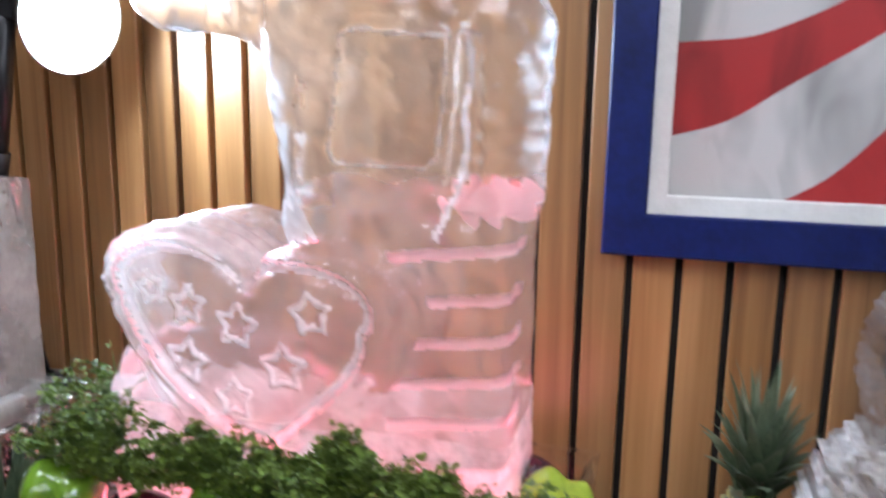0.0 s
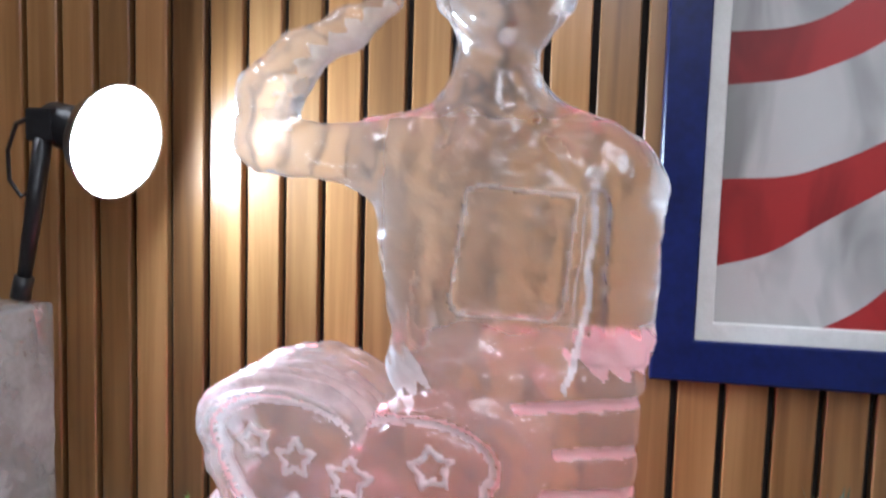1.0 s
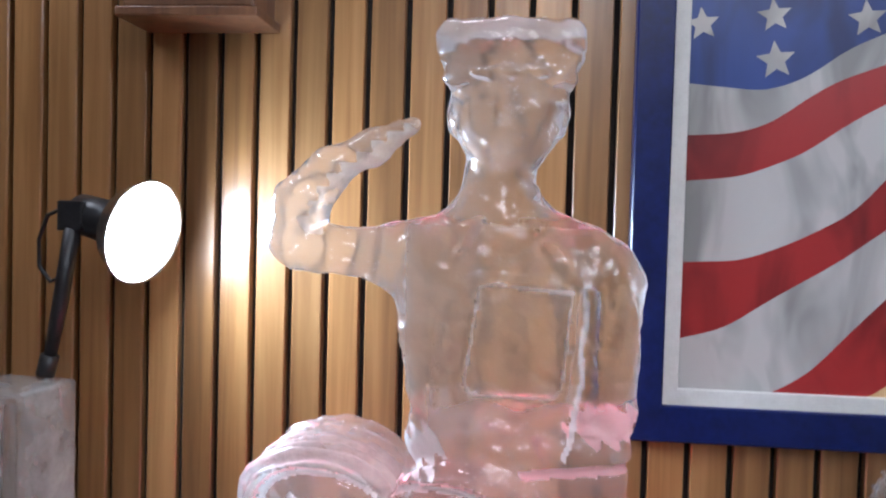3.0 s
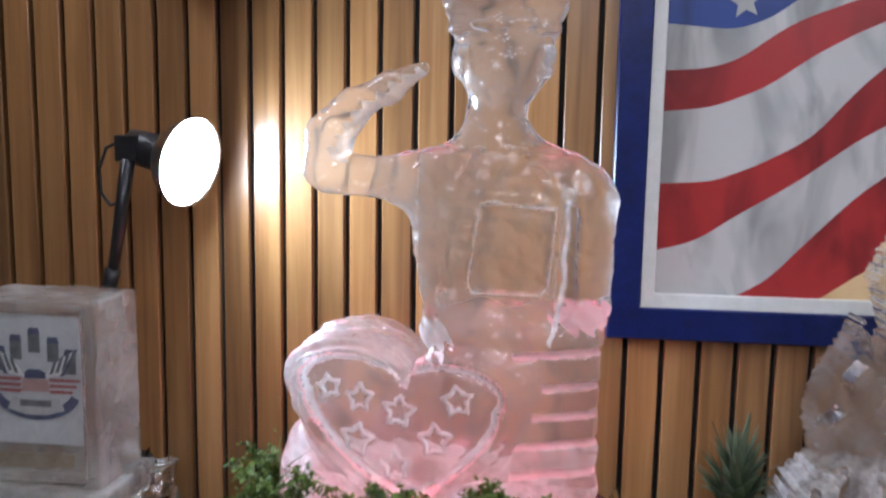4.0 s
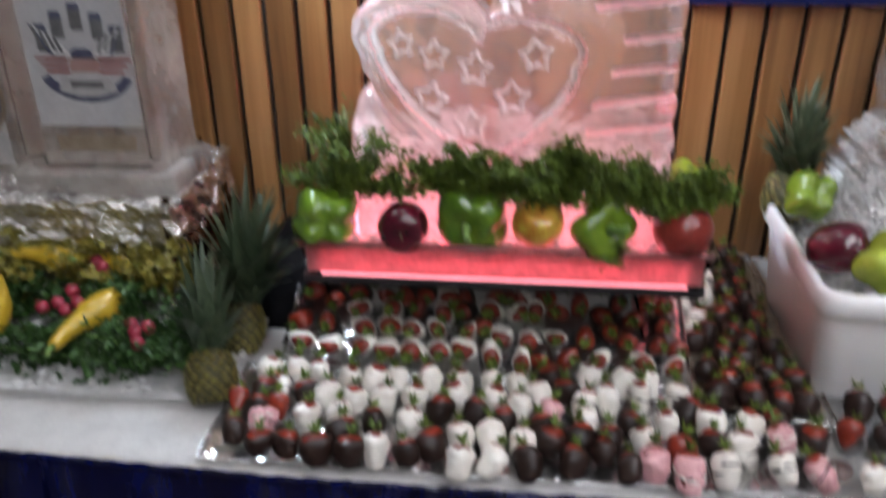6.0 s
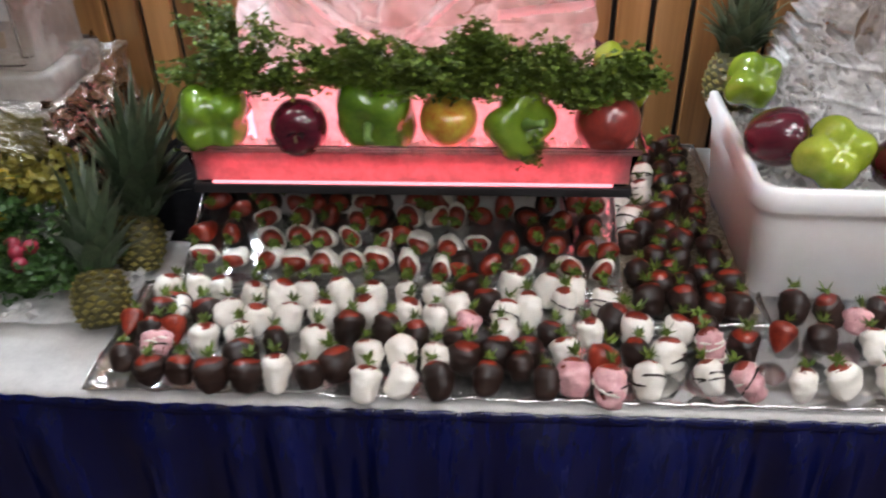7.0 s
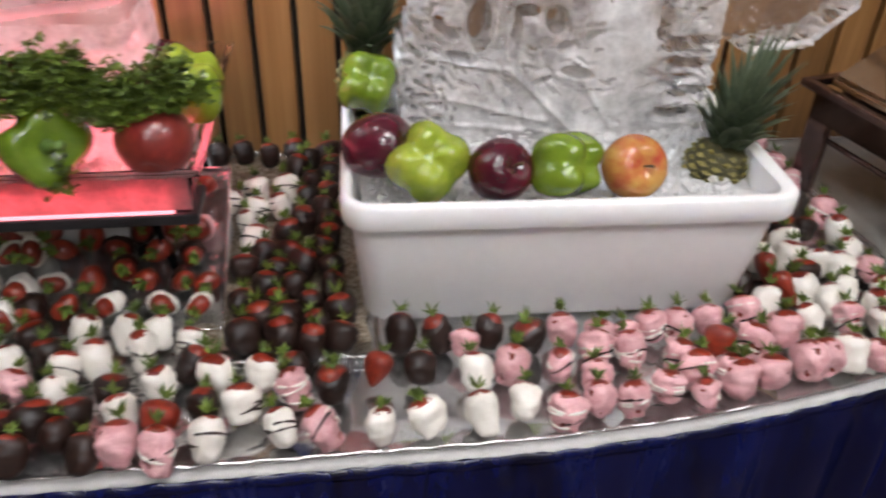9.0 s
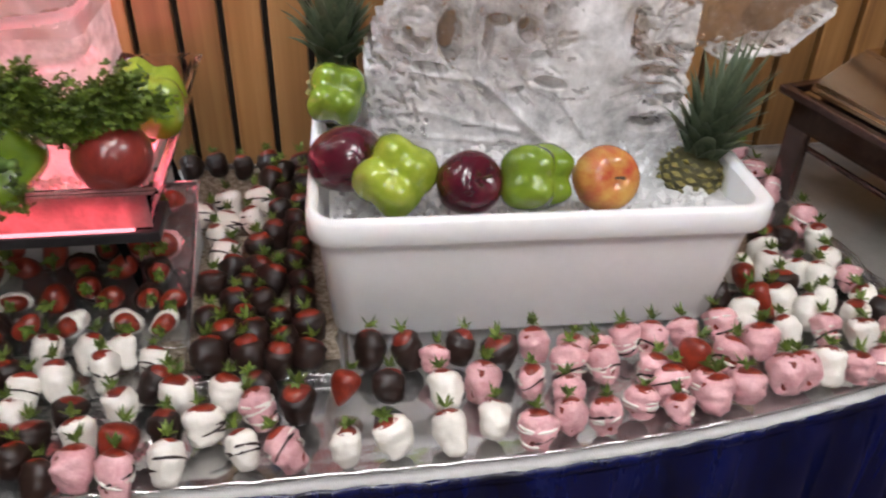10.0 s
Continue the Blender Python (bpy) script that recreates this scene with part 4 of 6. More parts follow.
def aimed(bm, mat):
    bmesh.ops.transform(bm, matrix=mat, verts=bm.verts[:])
    return bm


spot = Matrix.Translation(HEADC - L0) @ turn
bm = bmesh.new()
lathe(bm, [(0.0, -0.150), (0.026, -0.148), (0.034, -0.138), (0.036, -0.085), (0.03, -0.075), (0.03, -0.06)], 24)
part("socket_housing", aimed(bm, spot), M["black_metal"], lamp, smooth=True)
bm = bmesh.new()
lathe(bm, [(0.03, -0.062), (0.05, -0.052), (0.072, -0.03), (0.085, 0.0), (0.088, 0.001), (0.0865, 0.003), (0.083, 0.001), (0.069, -0.029), (0.047, -0.05), (0.028, -0.058)], 40)
reflector_bowl = part("reflector", aimed(bm, spot), M["reflector"], lamp, "round metal reflector", smooth=True)
bm = bmesh.new()
lathe(bm, [(0.0, 0.034), (0.025, 0.031), (0.05, 0.021), (0.07, 0.008), (0.082, -0.004)], 40)
part("bulb_face", aimed(bm, spot), M["lamp_glow"], reflector_bowl, "glaring white lamp face", smooth=True)
bm = bmesh.new()
box(bm, -0.022, 0.022, -0.012, 0.012, -0.02, 0.03, 0.004)
bmesh.ops.transform(bm, matrix=Matrix.Translation(rel((-1.035, 1.012, 1.655))), verts=bm.verts[:])
part("swivel", bm, M["black_metal"], lamp)
bm = bmesh.new()
tube(bm, [rel(p) for p in ((-1.045, 1.01, 1.675), (-1.075, 1.005, 1.66), (-1.09, 1.005, 1.62), (-1.088, 1.005, 1.575), (-1.07, 1.007, 1.55), (-1.053, 1.01, 1.56))], 0.0035, 8)
part("cable", bm, M["black_metal"], lamp, smooth=True)

# ---- crushed ice in the tub ----
def ice_heap(name, x0, x1, y0, y1, z, label, parent=None, count=420, seed=3, size=0.014, rise=None):
    """Bits of broken ice over a lumpy bed."""
    rnd = random.Random(seed)
    bm = bmesh.new()
    nu, nv = 40, 26
    grid = []
    for j in range(nv + 1):
        line = []
        for i in range(nu + 1):
            x, y = x0 + (x1 - x0) * i / nu, y0 + (y1 - y0) * j / nv
            h = 0.006 * noise.noise(Vector((x * 30, y * 30, seed))) + 0.004 * noise.noise(Vector((x * 75, y * 75, seed)))
            line.append(bm.verts.new((x, y, z + h + (rise(x, y) if rise else 0))))
        grid.append(line)
    for j in range(nv):
        for i in range(nu):
            bm.faces.new((grid[j][i], grid[j][i + 1], grid[j + 1][i + 1], grid[j + 1][i]))
    bed = put(name, bm, M["crushed"], label=label, category="crushed ice", smooth=True)
    verts, faces = [], []
    for _ in range(count):
        x, y = rnd.uniform(x0 + 0.01, x1 - 0.01), rnd.uniform(y0 + 0.01, y1 - 0.01)
        zz = z + (rise(x, y) if rise else 0) + rnd.uniform(0, 0.008)
        q = Euler((rnd.uniform(0, 6), rnd.uniform(0, 6), rnd.uniform(0, 6))).to_matrix()
        s = size * rnd.uniform(0.4, 1.1)
        k = len(verts)
        for c in ((-1, -1, -1), (1, -0.7, -1), (1, 1, -0.6), (-0.8, 1, -1), (-0.9, -1, 1), (0.8, -1, 0.8), (1, 0.7, 1), (-1, 0.8, 0.7)):
            v = q @ Vector([a * s * 0.5 * rnd.uniform(0.6, 1.1) for a in c])
            verts.append((x + v.x, y + v.y, zz + v.z))
        faces += [tuple(k + i for i in f) for f in ((3, 2, 1, 0), (4, 5, 6, 7), (0, 1, 5, 4), (1, 2, 6, 5), (2, 3, 7, 6), (3, 0, 4, 7))]
    me = bpy.data.meshes.new("loose_ice")
    me.from_pydata(verts, [], faces)
    me.materials.append(M["crushed"])
    bits = new("loose_ice", me)
    bits.parent = bed
    tagged(bits, "loose bits of broken ice", kind="stuff")
    return bed


ice_heap("tray_ice", SX0 + 0.03, SX1 - 0.03, 0.668, 0.735, 0.985, "thin layer of crushed ice glowing pink on the lit tray", count=420, seed=5, size=0.011)
ice_heap("crushed_ice", TX0 + 0.03, TX1 - 0.03, TY0 + 0.035, TY1 - 0.035, 0.913, "bed of crushed ice filling the white tub", count=700, rise=lambda x, y: 0.012 * min(1, max(0, (0.72 - y) * 12)) + 0.01 * min(1, max(0, (x - 0.5) * 8)))

# ---- second carving: a spread wing over a pierced base ----
STEP2 = 0.0024
lo2 = np.array((0.145, 0.868, 0.905))
dims2 = np.ceil((np.array((0.90, 1.015, 1.64)) - lo2) / STEP2).astype(int)
ax2 = [lo2[k] + STEP2 * np.arange(dims2[k]) for k in range(3)]
YE = 0.945
XG2, ZG2 = np.meshgrid(ax2[0], ax2[2], indexing="ij")
WING = [(0.178, 0.91), (0.165, 1.0), (0.169, 1.063), (0.189, 1.115), (0.215, 1.14), (0.232, 1.155), (0.214, 1.21), (0.22, 1.277), (0.268, 1.368), (0.284, 1.403), (0.298, 1.36), (0.31, 1.335), (0.33, 1.385),
        (0.303, 1.47), (0.34, 1.56), (0.41, 1.61), (0.48, 1.6), (0.53, 1.46), (0.575, 1.33), (0.61, 1.22), (0.68, 1.165), (0.79, 1.175), (0.868, 1.15), (0.874, 1.11), (0.805, 1.05), (0.715, 1.038), (0.662, 1.07), (0.652, 1.035), (0.652, 0.91)]
wob = 0.0035 * np.sin(XG2 * 160 + 3 * np.sin(ZG2 * 60)) * np.sin(ZG2 * 190 + XG2 * 40) + 0.002 * np.sin(ZG2 * 420 + XG2 * 250)
flat2 = d_polygon(XG2, ZG2, WING) + wob


def slanted(cx, cz, rx, rz, turn=0.0):
    """A rough slanted oval, for holes and thin windows."""
    dx, dz = XG2 - cx, ZG2 - cz
    u, v = dx * math.cos(turn) + dz * math.sin(turn), dz * math.cos(turn) - dx * math.sin(turn)
    return (np.sqrt((u / rx) ** 2 + (v / rz) ** 2) - 1) * min(rx, rz)


rnd = random.Random(9)
pierced = np.full(XG2.shape, 1.0)
for o in ((0.236, 1.088, 0.022, 0.007, -0.45), (0.256, 1.050, 0.027, 0.009, -0.25), (0.338, 1.080, 0.009, 0.036, -0.2), (0.417, 1.062, 0.017, 0.010, 0.2), (0.436, 1.022, 0.026, 0.010, -0.2),
          (0.381, 1.011, 0.017, 0.006, 0.3), (0.431, 1.121, 0.012, 0.016, 0.3), (0.26, 1.22, 0.02, 0.008, 0.8), (0.29, 1.30, 0.024, 0.008, 1.0), (0.355, 1.25, 0.03, 0.009, 1.1)):
    pierced = np.minimum(pierced, slanted(*o))
for k in range(26):
    cx, cz = 0.186 + 0.021 * (k % 3) + 0.007 * math.sin(k * 5.1), 0.955 + 0.021 * (k // 3) + 0.004 * math.sin(k * 3.3)
    pierced = np.minimum(pierced, slanted(cx + 0.05 * max(0, cz - 1.06), cz, rnd.uniform(0.004, 0.009), rnd.uniform(0.0035, 0.006), rnd.uniform(-0.4, 0.2)))
for k in range(22):
    pierced = np.minimum(pierced, slanted(rnd.uniform(0.565, 0.645), rnd.uniform(0.945, 1.12), rnd.uniform(0.006, 0.016), rnd.uniform(0.0022, 0.004), rnd.uniform(-0.25, 0.25)))
thin = np.full(XG2.shape, 1.0)
for o in ((0.286, 1.090, 0.017, 0.034, 0.0), (0.355, 1.112, 0.016, 0.008, 0), (0.399, 1.097, 0.013, 0.018, 0.4), (0.60, 1.06, 0.03, 0.010, 0.1), (0.605, 1.03, 0.025, 0.007, -0.1), (0.59, 1.005, 0.02, 0.006, 0.2), (0.62, 0.985, 0.025, 0.006, 0.1), (0.56, 1.10, 0.018, 0.03, 0.2), (0.60, 0.95, 0.02, 0.006, 0.0)):
    thin = np.minimum(thin, slanted(*o))
flat2 = np.maximum(flat2, -pierced)
column = np.exp(-((XG2 - 0.517 + 0.06 * (1.14 - ZG2)) / 0.05) ** 2) * np.clip((ZG2 - 0.97) * 12, 0, 1)
side = np.clip((XG2 - 0.64) * 25, 0, 1) * (ZG2 > 1.0)
half = 0.05 - 0.018 * np.clip((ZG2 - 1.0) * 4, 0, 1) - 0.014 * side + 0.016 * column - 0.016 * np.clip(1 - thin / 0.008, 0, 1)
relief = np.zeros(XG2.shape)
for x0, z0, x1, z1, up in ((0.457, 0.909, 0.335, 1.028, 0.008), (0.391, 0.946, 0.236, 0.989, 0.006), (0.335, 1.028, 0.231, 1.046, 0.006), (0.41, 0.925, 0.25, 0.945, 0.005), (0.50, 0.93, 0.45, 1.0, 0.005), (0.30, 1.06, 0.33, 1.2, 0.006), (0.715, 1.045, 0.805, 1.057, 0.008), (0.805, 1.057, 0.868, 1.112, 0.008)):
    t = np.clip(((XG2 - x0) * (x1 - x0) + (ZG2 - z0) * (z1 - z0)) / ((x1 - x0) ** 2 + (z1 - z0) ** 2), 0, 1)
    relief += up * np.exp(-(np.hypot(XG2 - x0 - t * (x1 - x0), ZG2 - z0 - t * (z1 - z0)) / 0.0042) ** 2)
chipped = np.zeros(XG2.shape)
for _ in range(1100):
    cx, cz = rnd.uniform(0.16, 0.66), rnd.uniform(0.92, 1.58)
    if rnd.random() < 0.12:
        cx, cz = rnd.uniform(0.66, 0.87), rnd.uniform(1.05, 1.16)
    calm = math.exp(-((cx - 0.51) / 0.05) ** 2) if cz > 0.95 else 0.5
    if rnd.random() < calm * 0.9 or (cz < 0.985 and cx > 0.25 and rnd.random() < 0.6):
        continue
    a = (rnd.gauss(2.45, 0.35) if cx < 0.45 else rnd.gauss(0.15, 0.4)) if rnd.random() < 0.75 else rnd.uniform(0, 3.14)
    ln, r = rnd.uniform(0.003, 0.016), rnd.uniform(0.0025, 0.005)
    dx, dz = ln * math.cos(a), ln * math.sin(a)
    i0, k0 = max(0, int((cx - 0.035 - lo2[0]) / STEP2)), max(0, int((cz - 0.035 - lo2[2]) / STEP2))
    w = (slice(i0, int((cx + 0.035 - lo2[0]) / STEP2)), slice(k0, int((cz + 0.035 - lo2[2]) / STEP2)))
    gx, gz = XG2[w], ZG2[w]
    t = np.clip(((gx - cx) * dx + (gz - cz) * dz) / (ln * ln), -1, 1)
    hit = np.hypot(gx - cx - t * dx, gz - cz - t * dz)
    deep = rnd.uniform(0.0012, 0.0045)
    cut = deep * np.clip(1 - (hit / r) ** 2, 0, 1) * (0.6 + 0.4 * t)
    relief[w] -= cut
    chipped[w] = np.maximum(chipped[w], (hit < r * 0.8) * rnd.random())
relief += 0.0005 * np.sin(XG2 * 230 - ZG2 * 140 + 2 * np.sin(ZG2 * 70)) * np.sin(ZG2 * 300 + XG2 * 90) + 0.0012 * np.sin(XG2 * 70 + ZG2 * 50)
YY = ax2[1][None, :, None]
g = np.maximum(flat2[:, None, :], np.where(YY < YE, (YE - YY) - (half + relief)[:, None, :], (YY - YE) - (half + relief * 0.5 + 0.002 * np.sin(XG2 * 110) * np.sin(ZG2 * 90))[:, None, :]))
verts, faces = skin(g, lo2, STEP2)
mid = verts[faces].mean(1)
ix = np.clip(((mid - lo2) / STEP2).round().astype(int), 0, dims2 - 1)
cl, ch, th2 = column[ix[:, 0], ix[:, 2]], chipped[ix[:, 0], ix[:, 2]], thin[ix[:, 0], ix[:, 2]]
slots = np.zeros(len(faces), int)
slots[(ch > 0.35) & (cl < 0.5)] = 1
slots[(ch > 0.85)] = 2
slots[(mid[:, 2] > 1.06) & (mid[:, 0] < 0.45) & (slots == 0)] = 1
slots[(mid[:, 0] > 0.655) & (mid[:, 2] > 1.0) & (ch < 0.9)] = 3
slots[(mid[:, 0] > 0.70) & (np.abs(mid[:, 2] - np.interp(mid[:, 0], (0.715, 0.805, 0.868), (1.045, 1.057, 1.112))) < 0.007)] = 0
slots[th2 < 0.002] = 3
slots[(mid[:, 2] > 1.145) & (slots == 1)] = 2
slots[(mid[:, 2] > 1.145) & (slots == 0)] = 1
slots[(mid[:, 2] > 1.145) & (ch < 0.15) & (np.sin(mid[:, 2] * 60 + mid[:, 0] * 90) > 0.1)] = 3
slots[cl > 0.5] = 4
skin_object("ice_carving", verts, faces, [M["ice_white"], M["ice_chip"], M["ice_mid"], M["ice_clear"], M["ice_white"]], slots, "rough white frosted ice carving with feathered spread wing in the tub", "ice carving")

# ---- fruit and vegetables ----
M["pepper"] = surface("green_pepper_skin", (0.085, 0.155, 0.010), (0.19, 0.285, 0.022), 0.2, 9, 0.04, coat=0.5)
M["pepper_dark"] = surface("dark_green_pepper_skin", (0.04, 0.105, 0.010), (0.15, 0.26, 0.018), 0.2, 9, 0.04, coat=0.5)
M["pepper_pale"] = surface("yellow_green_pepper_skin", (0.17, 0.275, 0.013), (0.36, 0.435, 0.042), 0.2, 9, 0.04, coat=0.5)
M["stem"] = surface("green_stem", (0.08, 0.16, 0.03), (0.16, 0.26, 0.06), 0.6, 60, 0.3)
M["apple_dark"] = surface("dark_red_apple_skin", (0.035, 0.003, 0.010), (0.11, 0.008, 0.02), 0.22, 22, 0.03, coat=0.5, stretch=(1, 1, 0.25))
M["apple_red"] = surface("red_apple_skin", (0.14, 0.012, 0.012), (0.28, 0.036, 0.024), 0.32, 24, 0.03, coat=0.4, stretch=(1, 1, 0.25))
M["apple_gala"] = surface("yellow_red_apple_skin", (0.46, 0.05, 0.03), (0.62, 0.36, 0.09), 0.25, 12, 0.03, coat=0.4, stretch=(1, 1, 0.3))
M["apple_yellow"] = surface("speckled_yellow_apple_skin", (0.42, 0.10, 0.018), (0.52, 0.42, 0.05), 0.3, 26, 0.05, coat=0.3)
M["brown_stem"] = surface("brown_stem", (0.06, 0.035, 0.015), (0.12, 0.07, 0.03), 0.7, 80, 0.3)
M["sticker"] = surface("white_sticker", (0.7, 0.7, 0.72), (0.78, 0.78, 0.8), 0.4, 60, 0.0)
M["leaf"] = surface("parsley_leaf", (0.022, 0.046, 0.006), (0.16, 0.24, 0.026), 0.5, 40, 0.3)
M["leaf_stalk"] = surface("parsley_stalk", (0.10, 0.20, 0.04), (0.17, 0.29, 0.07), 0.5, 40, 0.1)
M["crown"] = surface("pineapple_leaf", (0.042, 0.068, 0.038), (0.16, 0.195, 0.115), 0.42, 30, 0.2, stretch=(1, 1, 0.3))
# same leaf darkened, so the shade by the greens sits in its colour
M["crown_shaded"] = surface("shaded_pineapple_leaf", (0.016, 0.032, 0.016), (0.075, 0.105, 0.055), 0.42, 30, 0.2, stretch=(1, 1, 0.3))
M["pine_skin"] = surface("pineapple_skin", (0.02, 0.02, 0.006), (0.07, 0.06, 0.014), 0.7, 55, 0.5)
M["pine_eye"] = surface("pineapple_eye", (0.05, 0.048, 0.010), (0.24, 0.20, 0.045), 0.5, 45, 0.5)
M["squash"] = surface("yellow_squash_skin", (0.46, 0.29, 0.015), (0.62, 0.44, 0.04), 0.32, 10, 0.05, coat=0.3)
M["raspberry"] = surface("red_berry", (0.20, 0.015, 0.03), (0.38, 0.04, 0.07), 0.35, 60, 0.3)
M["lettuce"] = surface("pale_lettuce_leaf", (0.10, 0.10, 0.012), (0.30, 0.25, 0.04), 0.5, 30, 0.4)
M["kale"] = surface("dark_leafy_greens", (0.012, 0.04, 0.010), (0.05, 0.12, 0.02), 0.5, 30, 0.4)


def pepper(at, turn, size=0.05, skin_name="pepper", tall=0.92, seed=0, label="glossy green bell pepper"):
    rnd = random.Random(seed)
    th = base("bell_pepper", (0, 0, 0), label, "bell pepper", "bell peppers")
    lobes = rnd.choice((3, 4, 4, 4))
    ph = rnd.uniform(0, 6)
    bm = bmesh.new()
    prof = []
    for k in range(19):
        a = math.pi * k / 18
        r = math.sin(a) ** 0.72
        z = -math.cos(a) * tall
        if k > 12:
            z -= 0.34 * ((k - 12) / 6) ** 2
        if k < 4:
            z += 0.22 * ((4 - k) / 4) ** 2
        r *= 1.0 if k > 9 else 0.92 + 0.08 * k / 9
        prof.append((max(0.0001, r) * size, z * size))

    def wob(a, z):
        d = 0.5 + 0.5 * math.cos(lobes * (a + ph) + 0.25 * math.sin(z / size * 2))
        return 0.82 + 0.21 * d ** 0.6 + 0.05 * math.sin(2 * a + ph) + 0.03 * math.sin(5 * a + z / size * 3)
    lathe(bm, prof, 40, wobble=wob)
    bmesh.ops.remove_doubles(bm, verts=bm.verts[:], dist=1e-5)
    for v in bm.verts:
        if v.co.z < -0.2 * size:
            a = math.atan2(v.co.y, v.co.x)
            d = 0.5 + 0.5 * math.cos(lobes * (a + ph))
            rim = min(1.0, math.hypot(v.co.x, v.co.y) / (size * 0.55))
            v.co.z *= 0.88 + 0.2 * d * rim * min(1.0, (-v.co.z / size - 0.2) * 2)
    part("body", bm, M[skin_name], th, smooth=True)
    bm = bmesh.new()
    top = tall * size * 0.66
    tube(bm, [(0, 0, top - 0.012), (0.001, 0.001, top + 0.008), (0.006, 0.002, top + 0.022), (0.012, 0.003, top + 0.03)], [0.012, 0.006, 0.005, 0.006], 10)
    part("stalk", bm, M["stem"], th, "short green stalk", smooth=True)
    th.matrix_world = pose(*at, *turn)
    return th


def apple(at, turn, size=0.043, skin_name="apple_dark", long=0.92, seed=0, label="shiny dark red apple", sticker=False):
    rnd = random.Random(seed)
    th = base("apple", (0, 0, 0), label, "apple", "apples")
    bm = bmesh.new()
    prof = []
    for k in range(21):
        a = math.pi * k / 20
        r = math.sin(a) ** 0.85 * (0.86 + 0.14 * (k / 20) ** 0.7 * 1.1)
        z = -math.cos(a) * long
        d = max(0.0, (k - 14) / 6)
        z -= 0.30 * d ** 2.2
        e = max(0.0, (4 - k) / 4)
        z += 0.16 * e ** 2
        prof.append((max(0.0001, r) * size, z * size))
    ph = rnd.uniform(0, 6)
    lathe(bm, prof, 32, wobble=lambda a, z: 1 + 0.025 * math.cos(5 * a + ph) * (0.4 - z / size) + 0.02 * math.sin(a + ph))
    bmesh.ops.remove_doubles(bm, verts=bm.verts[:], dist=1e-5)
    part("body", bm, M[skin_name], th, smooth=True)
    bm = bmesh.new()
    t = long * size * 0.68
    tube(bm, [(0, 0, t - 0.006), (0.001, 0.001, t + 0.006), (0.004, 0.0, t + 0.015)], [0.0022, 0.0016, 0.0024], 8)
    part("stalk", bm, M["brown_stem"], th, "thin brown stalk", smooth=True)
    if sticker:
        bm = bmesh.new()
        c = Vector((0.3, -0.8, -0.55)).normalized()
        q = c.to_track_quat("Z", "Y").to_matrix().to_4x4()
        v = [bm.verts.new((0.011 * math.cos(6.283 * k / 16), 0.0075 * math.sin(6.283 * k / 16), 0)) for k in range(16)]
        bm.faces.new(v)
        bmesh.ops.transform(bm, matrix=Matrix.Translation(c * size * 0.985) @ q, verts=bm.verts[:])
        part("sticker", bm, M["sticker"], th, "small oval white sticker")
    th.matrix_world = pose(*at, *turn)
    return th


# in the tub
pepper((0.122, 0.900, 1.014), (-128, -6, 16), 0.047, "pepper", seed=1)
apple((0.128, 0.752, 0.985), (70, 20, 60), 0.046, "apple_dark", 1.12, 2, "long dark red apple with a small oval sticker", True)
pepper((0.190, 0.702, 0.985), (-128, 10, -15), 0.054, "pepper_pale", seed=3, label="pale yellow-green bell pepper with deep lobes")
apple((0.281, 0.688, 0.977), (55, 0, 35), 0.044, "apple_dark", 0.95, 4)
pepper((0.368, 0.684, 0.984), (-112, 10, 30), 0.049, "pepper", seed=8, label="green bell pepper showing its knobbly end")
apple((0.459, 0.680, 0.980), (62, 0, 8), 0.045, "apple_gala", 0.95, 6, "streaked red and yellow apple")
# on the lit tray
pepper((-0.690, 0.680, 1.045), (-100, 80, 5), 0.055, "pepper_dark", seed=11, label="dark green bell pepper lying on the lit tray")
apple((-0.563, 0.663, 1.040), (95, 0, 0), 0.042, "apple_dark", 0.96, 12, "deep purple-red apple on the lit tray")
pepper((-0.457, 0.690, 1.050), (100, 40, -5), 0.061, "pepper_dark", seed=13, label="dark green bell pepper lying on the lit tray")
apple((-0.356, 0.680, 1.044), (25, 10, 0), 0.042, "apple_yellow", 0.95, 14, "mottled yellow and green apple on the lit tray")
pepper((-0.257, 0.664, 1.046), (72, 0, 25), 0.051, "pepper", 0.72, seed=15, label="bright green bell pepper with its stalk forward")
apple((-0.138, 0.670, 1.044), (-62, 5, 0), 0.047, "apple_red", 0.9, 16, "dull orange-red apple on the lit tray")
pepper((-0.112, 0.785, 1.064), (-165, 10, 40), 0.051, "pepper_pale", seed=17, label="light green bell pepper standing on its end")
apple((-0.155, 0.845, 1.058), (20, 0, 0), 0.044, "apple_dark", 0.95, 18, "dark red apple behind a green pepper")


# ---- parsley garland ----
def leaf_cluster(verts, faces, c, ax_dir, size, rnd):
    """One curly three-lobed leaf of small folded blades."""
    q = ax_dir.to_track_quat("Y", "Z").to_matrix()
    for lobe in (-0.9, 0.0, 0.9):
        r = Euler((rnd.uniform(-0.5, 0.5), rnd.uniform(-0.6, 0.6), lobe + rnd.uniform(-0.2, 0.2))).to_matrix()
        s = size * rnd.uniform(0.7, 1.15)
        k = len(verts)
        for p in ((0, 0, 0), (-0.38, 0.45, 0.12), (-0.24, 0.9, -0.05), (0, 1.05, 0.1), (0.26, 0.88, -0.06), (0.36, 0.42, 0.14), (0, 0.55, -0.1)):
            verts.append(tuple(c + q @ (r @ (Vector(p) * s))))
        faces += [(k, k + 6, k + 1), (k + 1, k + 6, k + 2), (k + 2, k + 6, k + 3), (k + 3, k + 6, k + 4), (k + 4, k + 6, k + 5), (k + 5, k + 6, k)]


